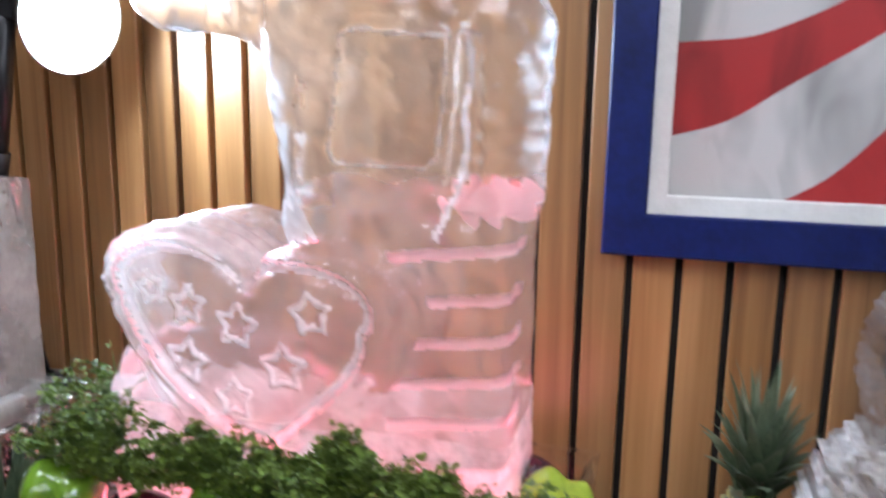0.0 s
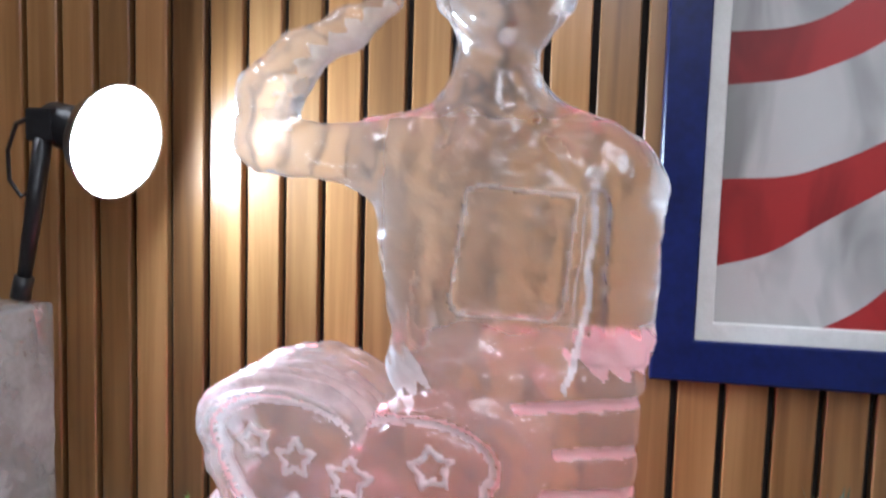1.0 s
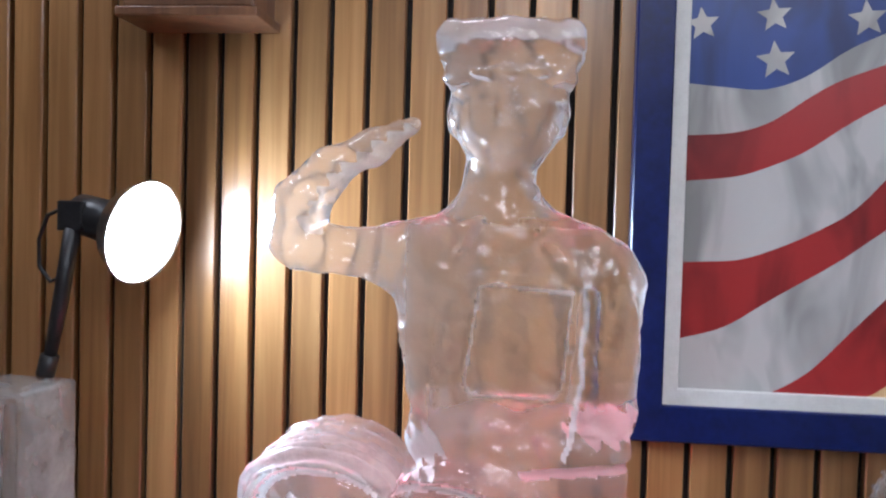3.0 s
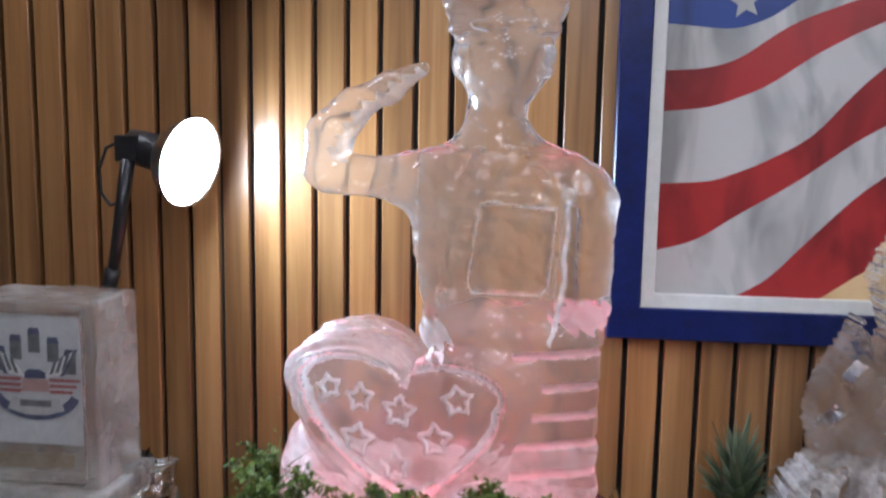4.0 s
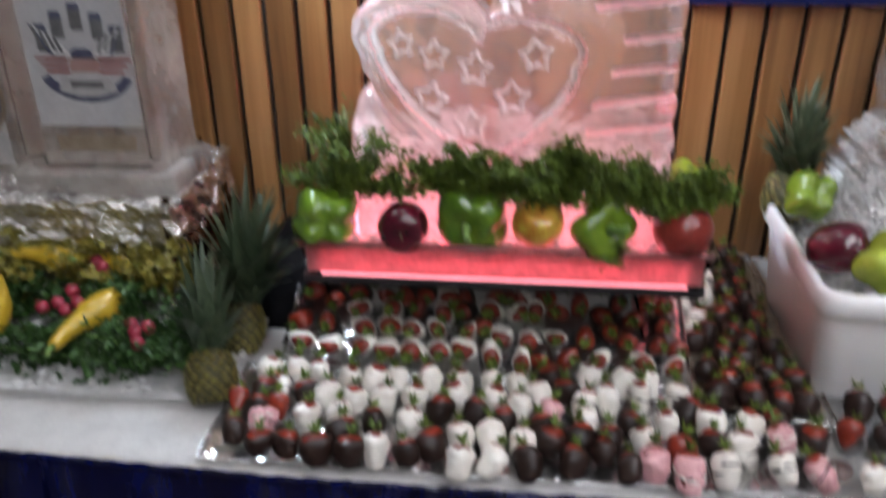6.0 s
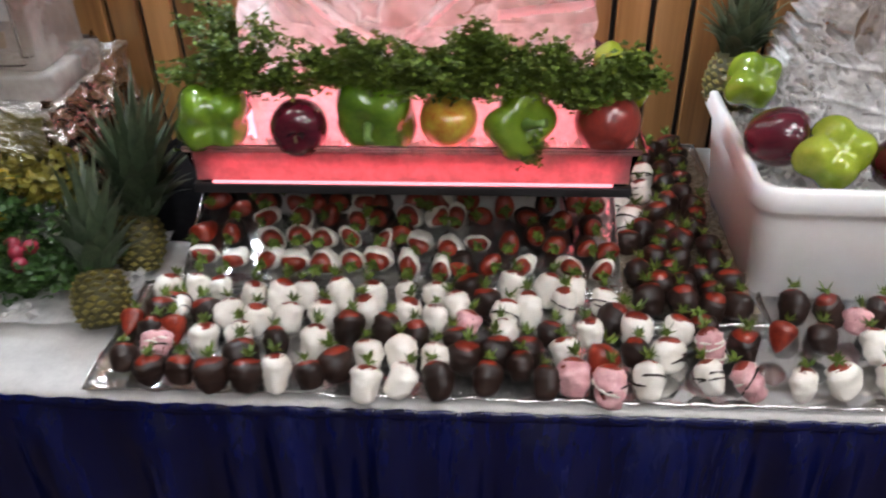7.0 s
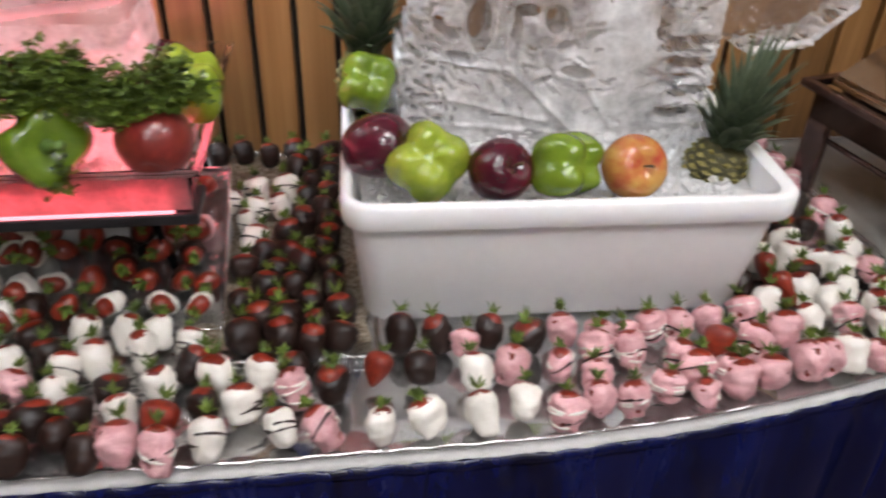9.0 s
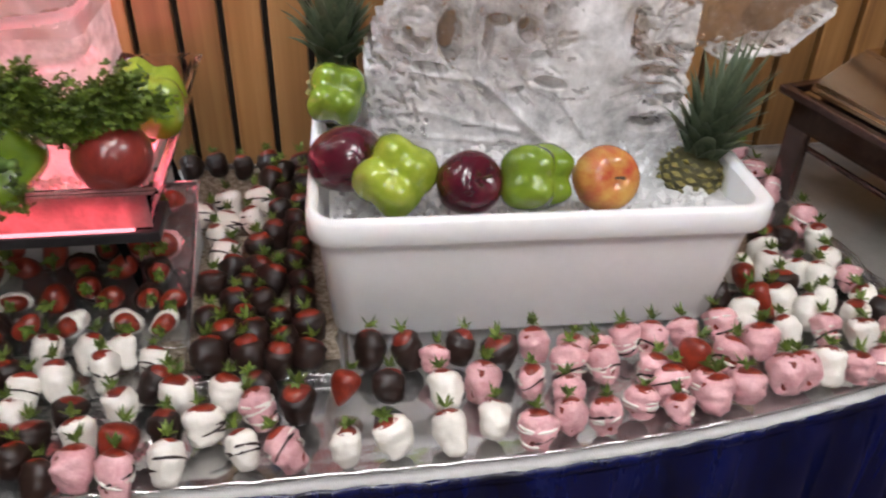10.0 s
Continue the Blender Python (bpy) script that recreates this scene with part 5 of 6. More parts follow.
def sprig_bunch(name, c, spread, count, label, seed, material="leaf", size=0.0128, up=0.6, category="parsley", stalks=14):
    rnd = random.Random(seed)
    th = base(name, c, label, category, "garnish")
    verts, faces = [], []
    bm = bmesh.new()
    sx, sy, sz = spread
    if category == "parsley" and stalks > 6:
        sx, sz = sx * 1.45, sz * 1.25
    ends = []
    for _ in range(stalks):
        e = Vector((rnd.gauss(0, 0.5) * sx, rnd.gauss(0, 0.45) * sy, abs(rnd.gauss(0.45, 0.3)) * sz))
        m = e * 0.5 + Vector((rnd.uniform(-1, 1) * 0.01, rnd.uniform(-1, 1) * 0.01, 0.012))
        s = Vector((e.x * 0.2 + rnd.uniform(-0.3, 0.3) * sx, e.y * 0.2, -0.005))
        tube(bm, [s, m, e], [0.0014, 0.0011, 0.0007], 5, False)
        ends.append((s, m, e))
    tagged(part("stalk", bm, M["leaf_stalk"], th, smooth=True), "thin green stalks", kind="stuff")
    if category == "parsley":
        size, count = 0.0074, int(count * 2.5)
    for _ in range(count):
        s, m, e = rnd.choice(ends)
        t = rnd.random() ** 0.6
        p = s * (1 - t) ** 2 + m * 2 * t * (1 - t) + e * t * t
        p = p + Vector((rnd.gauss(0, 1), rnd.gauss(0, 1), rnd.gauss(0, 0.8))) * size * 0.9
        if category == "parsley" and c[1] + p.y > 0.688 and -0.66 < c[0] + p.x < -0.15:
            p.y = 0.688 - c[1] - rnd.uniform(0, 0.03)
        d = Vector((rnd.gauss(0, 1), rnd.gauss(-0.3, 0.8), rnd.gauss(up, 0.7)))
        leaf_cluster(verts, faces, p, d.normalized(), size * rnd.uniform(0.6, 1.2), rnd)
    me = bpy.data.meshes.new("foliage")
    me.from_pydata(verts, [], faces)
    me.materials.append(M[material])
    lv = new("foliage", me)
    lv.parent = th
    tagged(lv, "many small curly leaves", kind="stuff")
    return th


for c, s, n, seed in (((-0.668, 0.69, 1.09), (0.075, 0.04, 0.08), 560, 1), ((-0.575, 0.68, 1.086), (0.08, 0.03, 0.04), 380, 2), ((-0.475, 0.672, 1.10), (0.09, 0.035, 0.06), 640, 3),
                      ((-0.375, 0.672, 1.096), (0.085, 0.035, 0.06), 560, 4), ((-0.285, 0.672, 1.09), (0.08, 0.04, 0.07), 580, 5), ((-0.195, 0.672, 1.082), (0.058, 0.04, 0.06), 560, 6), ((-0.425, 0.668, 1.088), (0.07, 0.03, 0.05), 380, 8), ((-0.330, 0.668, 1.086), (0.07, 0.03, 0.05), 380, 9), ((-0.232, 0.668, 1.086), (0.07, 0.03, 0.05), 380, 10), ((-0.168, 0.655, 1.076), (0.03, 0.03, 0.035), 300, 11), ((-0.122, 0.668, 1.088), (0.035, 0.03, 0.055), 420, 12), ((-0.665, 0.77, 1.10), (0.05, 0.04, 0.10), 260, 7)):
    sprig_bunch("parsley_bunch", c, s, n, "fresh curly green parsley laid along the lit tray", seed)
sprig_bunch("parsley_sprig", (-0.318, 0.672, 1.11), (0.035, 0.02, 0.15), 150, "tall thin parsley sprig standing above the garland", 21, stalks=4)
sprig_bunch("parsley_sprig", (-0.235, 0.640, 1.00), (0.02, 0.012, 0.03), 30, "small parsley sprig hanging over the tray edge", 22, stalks=3)


# ---- pineapples ----
def pineapple(at, turn, r=0.05, h=0.11, crown=0.15, leaves=56, seed=0, label="whole pineapple with a tall grey-green crown", leaf_tone="crown"):
    rnd = random.Random(seed)
    th = base("pineapple", (0, 0, 0), label, "pineapple", "pineapples")
    bm = bmesh.new()
    prof = [(0.0001, 0)] + [(r * (math.sin(math.pi * (0.1 + 0.8 * k / 12)) ** 0.45), h * k / 12) for k in range(13)] + [(0.0001, h)]
    lathe(bm, prof, 28, wobble=lambda a, z: 1 + 0.03 * math.sin(9 * a + z * 160) + 0.03 * math.sin(9 * a - z * 160))
    bmesh.ops.remove_doubles(bm, verts=bm.verts[:], dist=1e-5)
    body = part("body", bm, M["pine_skin"], th, "rough yellow-brown skin", smooth=True)
    bm = bmesh.new()
    for row in range(9):
        for k in range(12):
            a = 2 * math.pi * (k + 0.5 * (row % 2) + rnd.uniform(-0.12, 0.12)) / 12
            z = h * (row + 0.6) / 9.4
            rr = r * (math.sin(math.pi * (0.1 + 0.8 * z / h)) ** 0.45)
            c = Vector((rr * math.cos(a), rr * math.sin(a), z))
            n = Vector((math.cos(a), math.sin(a), 0))
            t = Vector((-n.y, n.x, 0))
            w, hh = rr * rnd.uniform(0.2, 0.25), h * rnd.uniform(0.048, 0.06)
            vs = [bm.verts.new(c + t * w), bm.verts.new(c + Vector((0, 0, hh))), bm.verts.new(c - t * w), bm.verts.new(c - Vector((0, 0, hh)))]
            top = bm.verts.new(c + n * rnd.uniform(0.004, 0.007) + Vector((0, 0, rnd.uniform(-0.003, 0.004))))
            for i in range(4):
                bm.faces.new((vs[i], vs[(i + 1) % 4], top))
    part("knobbly_rind", bm, M["pine_eye"], body, "raised diamond eyes", smooth=False)["kind"] = "stuff"
    verts, faces = [], []
    me = bpy.data.meshes.new("crown")
    for k in range(leaves):
        t = k / leaves
        a = k * 2.39996
        ln = crown * (0.45 + 0.55 * t) * rnd.uniform(0.8, 1.1)
        lean = 1.05 * (1 - t) ** 1.1 + 0.10
        w = 0.0155 * (1.1 - 0.5 * t) * (crown / 0.15)
        out = Vector((math.cos(a), math.sin(a), 0))
        side = Vector((-out.y, out.x, 0))
        i0 = len(verts)
        p = out * r * 0.25 * (1 - t) + Vector((0, 0, h + 0.03 * t))
        ang = lean * 0.55
        for s in range(6):
            u = s / 5
            ww = w * (1 - u ** 1.6) + 0.0003
            verts.append(tuple(p - side * ww + out * ww * 0.35))
            verts.append(tuple(p))
            verts.append(tuple(p + side * ww + out * ww * 0.35))
            p = p + (out * math.sin(ang) + Vector((0, 0, math.cos(ang)))) * ln / 5
            ang += lean * 0.16 + rnd.uniform(-0.03, 0.05)
        for s in range(5):
            b = i0 + 3 * s
            faces += [(b, b + 1, b + 4, b + 3), (b + 1, b + 2, b + 5, b + 4)]
    me.from_pydata(verts, [], faces)
    me.materials.append(M[leaf_tone])
    me.polygons.foreach_set("use_smooth", [True] * len(me.polygons))
    cr = new("crown", me)
    cr.parent = th
    tagged(cr, "stiff pointed leaves", kind="stuff")
    th.matrix_world = pose(*at, *turn)
    return th


pineapple((0.118, 1.015, 0.917), (2, 2, 0), 0.042, 0.10, 0.165, 60, 1, "pineapple with grey-green crown standing in the tub corner")
pineapple((0.613, 0.768, 0.875), (-3, 12, 0), 0.047, 0.085, 0.155, 72, 2, "pineapple half sunk in crushed ice, crown tilted outward")
pineapple((-0.868, 0.695, 0.766), (-24, 0, -6), 0.04, 0.09, 0.22, 60, 3, "pineapple with a big crown coloured dark for shade behind the greens", "crown_shaded")
pineapple((-0.862, 0.545, 0.768), (-40, 0, 18), 0.04, 0.085, 0.165, 60, 4, "pineapple leaning back on the ice, crown towards the wall", "crown_shaded")

# ---- bed of ice with squash and greens ----
ice_heap("ice_bed", -1.75, -0.845, 0.545, 0.80, 0.772, "shallow bed of crushed ice under fruit and greens", count=520, seed=8)


def squash(at, neck, size=1.0, label="yellow crookneck squash lying on greens"):
    """at: the fat end; neck: where the thin end points."""
    th = base("squash", (0, 0, 0), label, "squash", "squashes")
    bm = bmesh.new()
    path = [(0, 0, -0.005), (0, 0, 0.0), (0, 0, 0.02), (0.001, 0, 0.045), (0.003, 0, 0.07), (0.008, 0, 0.095), (0.016, 0, 0.12), (0.026, 0, 0.14), (0.032, 0, 0.15)]
    rad = [0.004, 0.015, 0.026, 0.029, 0.025, 0.018, 0.014, 0.0125, 0.010]
    tube(bm, [tuple(c * size for c in p) for p in path], [r * size for r in rad], 20)
    part("body", bm, M["squash"], th, smooth=True)
    bm = bmesh.new()
    tube(bm, [tuple(c * size for c in p) for p in ((0.031, 0, 0.149), (0.037, 0, 0.16), (0.045, 0, 0.168))], [0.007 * size, 0.005 * size, 0.006 * size], 8)
    part("stalk", bm, M["stem"], th, smooth=True)
    th.matrix_world = Matrix.Translation(at) @ (Vector(neck) - Vector(at)).to_track_quat("Z", "Y").to_matrix().to_4x4()
    return th


squash((-1.078, 0.712, 0.862), (-1.165, 0.597, 0.836), 0.95)
squash((-1.262, 0.600, 0.846), (-1.292, 0.738, 0.888), 0.95)
squash((-1.205, 0.795, 0.882), (-1.30, 0.80, 0.90), 0.75)
squash((-1.095, 0.79, 0.875), (-1.17, 0.80, 0.89), 0.65, "small yellow squash half hidden in greens")
squash((-1.40, 0.68, 0.86), (-1.48, 0.61, 0.85))
for c, s, n, seed in (((-1.02, 0.62, 0.79), (0.11, 0.06, 0.06), 300, 31), ((-1.18, 0.63, 0.79), (0.12, 0.06, 0.06), 320, 32), ((-1.36, 0.64, 0.79), (0.12, 0.07, 0.06), 300, 33), ((-1.1, 0.74, 0.80), (0.13, 0.06, 0.09), 340, 34),
                      ((-1.3, 0.75, 0.80), (0.13, 0.06, 0.09), 320, 35), ((-0.95, 0.66, 0.785), (0.07, 0.06, 0.06), 260, 36), ((-1.55, 0.68, 0.79), (0.14, 0.08, 0.08), 260, 37)):
    sprig_bunch("leafy_greens", c, s, n, "dark leafy greens heaped on the ice bed", seed, "kale", 0.017, 0.8, "greens", 14)
rnd = random.Random(12)
bm0 = bmesh.new()
bmesh.ops.create_icosphere(bm0, subdivisions=2, radius=0.0125)
for v in bm0.verts:
    v.co *= 1 + 0.07 * math.sin(v.co.x * 900) * math.sin(v.co.y * 900) * math.sin(v.co.z * 900)
for c, s, n, seed in (((-1.16, 0.79, 0.855), (0.10, 0.03, 0.05), 90, 41), ((-1.03, 0.80, 0.85), (0.08, 0.03, 0.05), 80, 42), ((-1.33, 0.79, 0.85), (0.10, 0.03, 0.05), 80, 43)):
    sprig_bunch("pale_lettuce", c, s, n, "pale yellow-green lettuce leaves behind the squash", seed, "lettuce", 0.026, 0.9, "lettuce", 8)
first_red = put("red_berry", bm0, M["raspberry"], label="small dark red berry among the greens", category="berry", group="red berries", smooth=True)
spots = [(-1.165, 0.675, 0.85), (-1.145, 0.685, 0.86), (-1.185, 0.69, 0.855), (-1.16, 0.70, 0.875), (-1.21, 0.68, 0.85), (-1.018, 0.628, 0.842), (-1.0, 0.64, 0.845), (-1.008, 0.612, 0.83), (-1.032, 0.645, 0.845), (-1.33, 0.70, 0.86), (-1.35, 0.715, 0.86), (-1.34, 0.68, 0.85), (-1.15, 0.775, 0.895), (-1.135, 0.765, 0.89)]
first_red.matrix_world = pose(*spots[0])
for p in spots[1:]:
    copy_thing(first_red, pose(*p, rnd.uniform(0, 300), rnd.uniform(0, 300), 0))

# ---- foil-covered platform and two ice blocks with frozen emblems ----
plat = base("foil_platform", (0, 0, 0), "stepped platform covered in crumpled silver foil", "platform")


def crumple(bm, amp, scale, seed):
    for v in bm.verts:
        n = v.co * scale
        v.co += Vector((noise.noise(n + Vector((seed, 0, 0))), noise.noise(n + Vector((0, seed, 9))), noise.noise(n + Vector((4, 0, seed))))) * amp
        n = v.co * scale * 2.7
        v.co += Vector((noise.noise(n), noise.noise(n + Vector((5, 5, 5))), noise.noise(n + Vector((9, 2, 4))))) * amp * 0.5


def foil_box(b, cuts=28, amp=0.007, seed=1):
    bm = bmesh.new()
    box(bm, *b)
    bmesh.ops.subdivide_edges(bm, edges=bm.edges[:], cuts=cuts, use_grid_fill=True)
    crumple(bm, amp, 15, seed)
    crumple(bm, amp * 0.5, 48, seed + 3)
    return bm


part("foil_top", foil_box((-1.80, -1.02, 0.835, 1.165, 0.76, 0.985), 34, 0.013, 2), M["foil"], plat, "crumpled shiny foil", smooth=False)
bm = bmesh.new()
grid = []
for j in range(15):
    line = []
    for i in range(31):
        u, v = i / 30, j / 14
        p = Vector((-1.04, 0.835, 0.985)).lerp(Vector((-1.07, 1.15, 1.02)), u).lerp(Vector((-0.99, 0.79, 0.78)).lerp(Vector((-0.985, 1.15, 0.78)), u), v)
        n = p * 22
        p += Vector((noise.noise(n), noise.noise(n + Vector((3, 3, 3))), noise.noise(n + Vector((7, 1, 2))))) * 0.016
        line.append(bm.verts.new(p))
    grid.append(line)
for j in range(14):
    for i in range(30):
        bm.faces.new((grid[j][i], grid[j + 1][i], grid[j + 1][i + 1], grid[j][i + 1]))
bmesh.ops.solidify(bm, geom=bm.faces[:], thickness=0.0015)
part("foil_flap", bm, M["foil_wood_tint"], plat, "foil sheet hanging over the side", smooth=False)

M["ink_blue"] = surface("frozen_blue_ink", (0.055, 0.06, 0.11), (0.11, 0.12, 0.18), 0.4, 40, 0.0)
M["ink_red"] = surface("frozen_red_ink", (0.26, 0.07, 0.065), (0.38, 0.14, 0.13), 0.4, 40, 0.0)
M["ink_tan"] = surface("brown_tinted_groove", (0.22, 0.17, 0.12), (0.34, 0.28, 0.21), 0.3, 30, 0.1, coat=0.5)
M["ink_grey"] = surface("frozen_grey_ink", (0.10, 0.10, 0.105), (0.19, 0.19, 0.19), 0.4, 40, 0.0)
M["ink_white"] = surface("frozen_white_ink", (0.62, 0.61, 0.6), (0.7, 0.69, 0.68), 0.4, 40, 0.0)
M["ink_rose"] = surface("faded_red_ink", (0.40, 0.24, 0.22), (0.5, 0.34, 0.31), 0.4, 40, 0.0)
M["ink_pale"] = surface("pale_grey_ink", (0.36, 0.36, 0.36), (0.5, 0.49, 0.48), 0.4, 40, 0.0)
M["ink_brown"] = surface("brown_red_ink", (0.07, 0.02, 0.014), (0.21, 0.05, 0.036), 0.4, 30, 0.0)


def ice_block(x0, x1, y0, y1, z0, z1, label, seed):
    th = base("ice_block", (0, 0, 0), label, "ice block", "ice blocks")
    bm = bmesh.new()
    box(bm, x0, x1, y0, y1, z0, z1, 0.008, 2)
    bmesh.ops.subdivide_edges(bm, edges=[e for e in bm.edges if e.calc_length() > 0.05], cuts=9, use_grid_fill=True)
    crumple(bm, 0.0025, 18, seed)
    part("body", bm, M["ice_block"], th, "cloudy ice", smooth=True)
    return th


def flat(parent, name, pts, y, material, label=""):
    bm = bmesh.new()
    fr = [bm.verts.new((x, y, z)) for x, z in pts]
    bk = [bm.verts.new((x, y + 0.0012, z)) for x, z in pts]
    bm.faces.new(fr)
    bm.faces.new(bk[::-1])
    for k in range(len(fr)):
        bm.faces.new((fr[k], bk[k], bk[(k + 1) % len(fr)], fr[(k + 1) % len(fr)]))
    bmesh.ops.recalc_face_normals(bm, faces=bm.faces[:])
    return part(name, bm, M[material], parent, label)


BX0, BX1, BY0, BZ0, BZ1 = -1.305, -1.04, 0.885, 1.035, 1.385
ice_a = ice_block(BX0, BX1, BY0, 1.04, BZ0 - 0.005, BZ1, "cloudy ice block with an emblem frozen behind its face", 3)
ice_block(BX0 - 0.03, BX1 + 0.02, BY0 - 0.02, 1.06, 0.985, BZ0 - 0.004, "low cloudy ice slab under an ice block on foil", 4)
PY = BY0 - 0.006
flat(ice_a, "white_panel", [(-1.262, 1.118), (-1.062, 1.118), (-1.07, 1.358), (-1.262, 1.362)], PY, "ice_panel", "white frozen panel")
for bx0, bx1, bz0, bz1 in ((-1.300, -1.266, 1.06, 1.375), (-1.060, -1.044, 1.06, 1.375), (-1.264, -1.062, 1.366, 1.38), (-1.264, -1.062, 1.045, 1.066)):
    bm = bmesh.new()
    box(bm, bx0, bx1, BY0 - 0.02, BY0 - 0.0005, bz0, bz1, 0.004)
    part("front_edge", bm, M["ice_clear"], ice_a, "clear raised edge of the block's face", smooth=True)
EX = -1.155
for k, (dx, top) in enumerate(((-0.068, 1.300), (-0.036, 1.322), (0.0, 1.336), (0.036, 1.320), (0.068, 1.298))):
    flat(ice_a, "tower", [(EX + dx - 0.011, top - 0.046), (EX + dx + 0.011, top - 0.046), (EX + dx + 0.011, top - 0.012), (EX + dx - 0.011, top - 0.012)], PY - 0.002, "ink_grey", "grey upright bar of the emblem")
    flat(ice_a, "tower_cap", [(EX + dx - 0.012, top - 0.012), (EX + dx + 0.012, top - 0.012), (EX + dx + 0.009, top), (EX + dx - 0.009, top)], PY - 0.002, "ink_blue", "blue cap")
for sgn in (-1, 1):
    flat(ice_a, "wing", [(EX + sgn * 0.018, 1.244), (EX + sgn * 0.05, 1.25), (EX + sgn * 0.08, 1.298), (EX + sgn * 0.06, 1.286), (EX + sgn * 0.035, 1.268)][::sgn], PY - 0.004, "ink_white", "pale wing shape")
    flat(ice_a, "wing_edge", [(EX + sgn * 0.05, 1.249), (EX + sgn * 0.058, 1.25), (EX + sgn * 0.086, 1.300), (EX + sgn * 0.080, 1.299)][::sgn], PY - 0.0055, "ink_blue", "dark wing edge")
    for k in range(3):
        z = 1.243 - k * 0.011
        flat(ice_a, "stripe", [(EX + sgn * 0.03, z - 0.006), (EX + sgn * (0.088 - 0.008 * k), z - 0.005), (EX + sgn * (0.086 - 0.008 * k), z), (EX + sgn * 0.026, z)][::sgn], PY - 0.0028, "ink_red", "red stripe")
    flat(ice_a, "anchor_arm", ([(EX + sgn * 0.088 * math.sin(0.18 * k), 1.222 - 0.058 * math.cos(0.18 * k)) for k in range(8)] + [(EX + sgn * 0.072 * math.sin(0.18 * k), 1.224 - 0.040 * math.cos(0.18 * k)) for k in range(7, -1, -1)])[::sgn], PY - 0.0028, "ink_blue", "dark curved arm")
    for k in range(4):
        flat(ice_a, "feather", [(EX + sgn * (0.03 + 0.012 * k), 1.252 + 0.004 * k), (EX + sgn * (0.036 + 0.012 * k), 1.252 + 0.004 * k), (EX + sgn * (0.046 + 0.012 * k), 1.278 + 0.006 * k), (EX + sgn * (0.041 + 0.012 * k), 1.280 + 0.006 * k)][::sgn], PY - 0.0062, "ink_grey", "thin grey feather mark")
flat(ice_a, "shield", [(EX - 0.018, 1.243), (EX + 0.022, 1.243), (EX + 0.022, 1.254), (EX + 0.012, 1.260), (EX - 0.010, 1.260), (EX - 0.018, 1.254)], PY - 0.006, "ink_blue", "small blue shield shape")
flat(ice_a, "middle_band", [(EX - 0.026, 1.218), (EX + 0.028, 1.218), (EX + 0.026, 1.241), (EX - 0.024, 1.241)], PY - 0.0035, "ink_rose", "faded red middle of the emblem")
flat(ice_a, "scroll", [(EX - 0.055, 1.184), (EX - 0.02, 1.174), (EX + 0.02, 1.174), (EX + 0.055, 1.184), (EX + 0.045, 1.208), (EX, 1.201), (EX - 0.045, 1.208)], PY - 0.0038, "ink_pale", "pale grey scroll")
flat(ice_a, "word_bar", [(EX - 0.03, 1.19), (EX + 0.03, 1.19), (EX + 0.03, 1.202), (EX - 0.03, 1.202)], PY - 0.0045, "ink_grey", "bar of unreadable writing")
flat(ice_a, "lower_groove", [(-1.235, 1.07), (-1.09, 1.072), (-1.085, 1.10), (-1.24, 1.098)], BY0 - 0.003, "ink_tan", "long dull brown groove")
ice_b = ice_block(-1.68, -1.365, 0.955, 1.12, 0.987, 1.31, "cloudy ice block with a round red and blue emblem frozen inside", 7)


def ring_pts(cx, cz, r, n=36, sq=1.0):
    return [(cx + r * math.cos(6.28319 * k / n), cz + r * sq * math.sin(6.28319 * k / n)) for k in range(n)]


flat(ice_b, "white_card", [(-1.540, 1.015), (-1.385, 1.012), (-1.382, 1.262), (-1.545, 1.268)], 0.952, "ink_pale", "white card frozen behind the disc")
flat(ice_b, "grey_wing", [(-1.405, 1.20), (-1.385, 1.19), (-1.375, 1.155), (-1.39, 1.118), (-1.415, 1.10)], 0.9505, "ink_grey", "grey smudged edge of the emblem")
flat(ice_b, "olive_rim", ring_pts(-1.461, 1.149, 0.090, 36, 1.07), 0.9492, "ink_tan", "olive outer rim")
flat(ice_b, "blue_ring", ring_pts(-1.461, 1.149, 0.081, 36, 1.07), 0.9478, "ink_blue", "dark blue ring")
flat(ice_b, "red_disc", ring_pts(-1.459, 1.149, 0.055, 36, 1.1), 0.9464, "ink_brown", "dull red inner disc")
flat(ice_b, "pale_centre", [(x + 0.004 * math.sin(z * 300), z) for x, z in ring_pts(-1.460, 1.138, 0.015, 18, 1.2)], 0.945, "ink_tan", "pale worn centre")

# ---- chafing dish ----
dish = base("chafing_dish", (0.92, 0.98, 0.7615), "dark bronze and steel chafing dish standing askew on the table", "chafing dish", rz=-77)
# its length runs along local x, away from the tub; depth along local y
def dpart(name, material, boxes, label="", bevel=0.003):
    bm = bmesh.new()
    for b in boxes:
        box(bm, *b, bevel)
    return part(name, bm, M[material], dish, label)


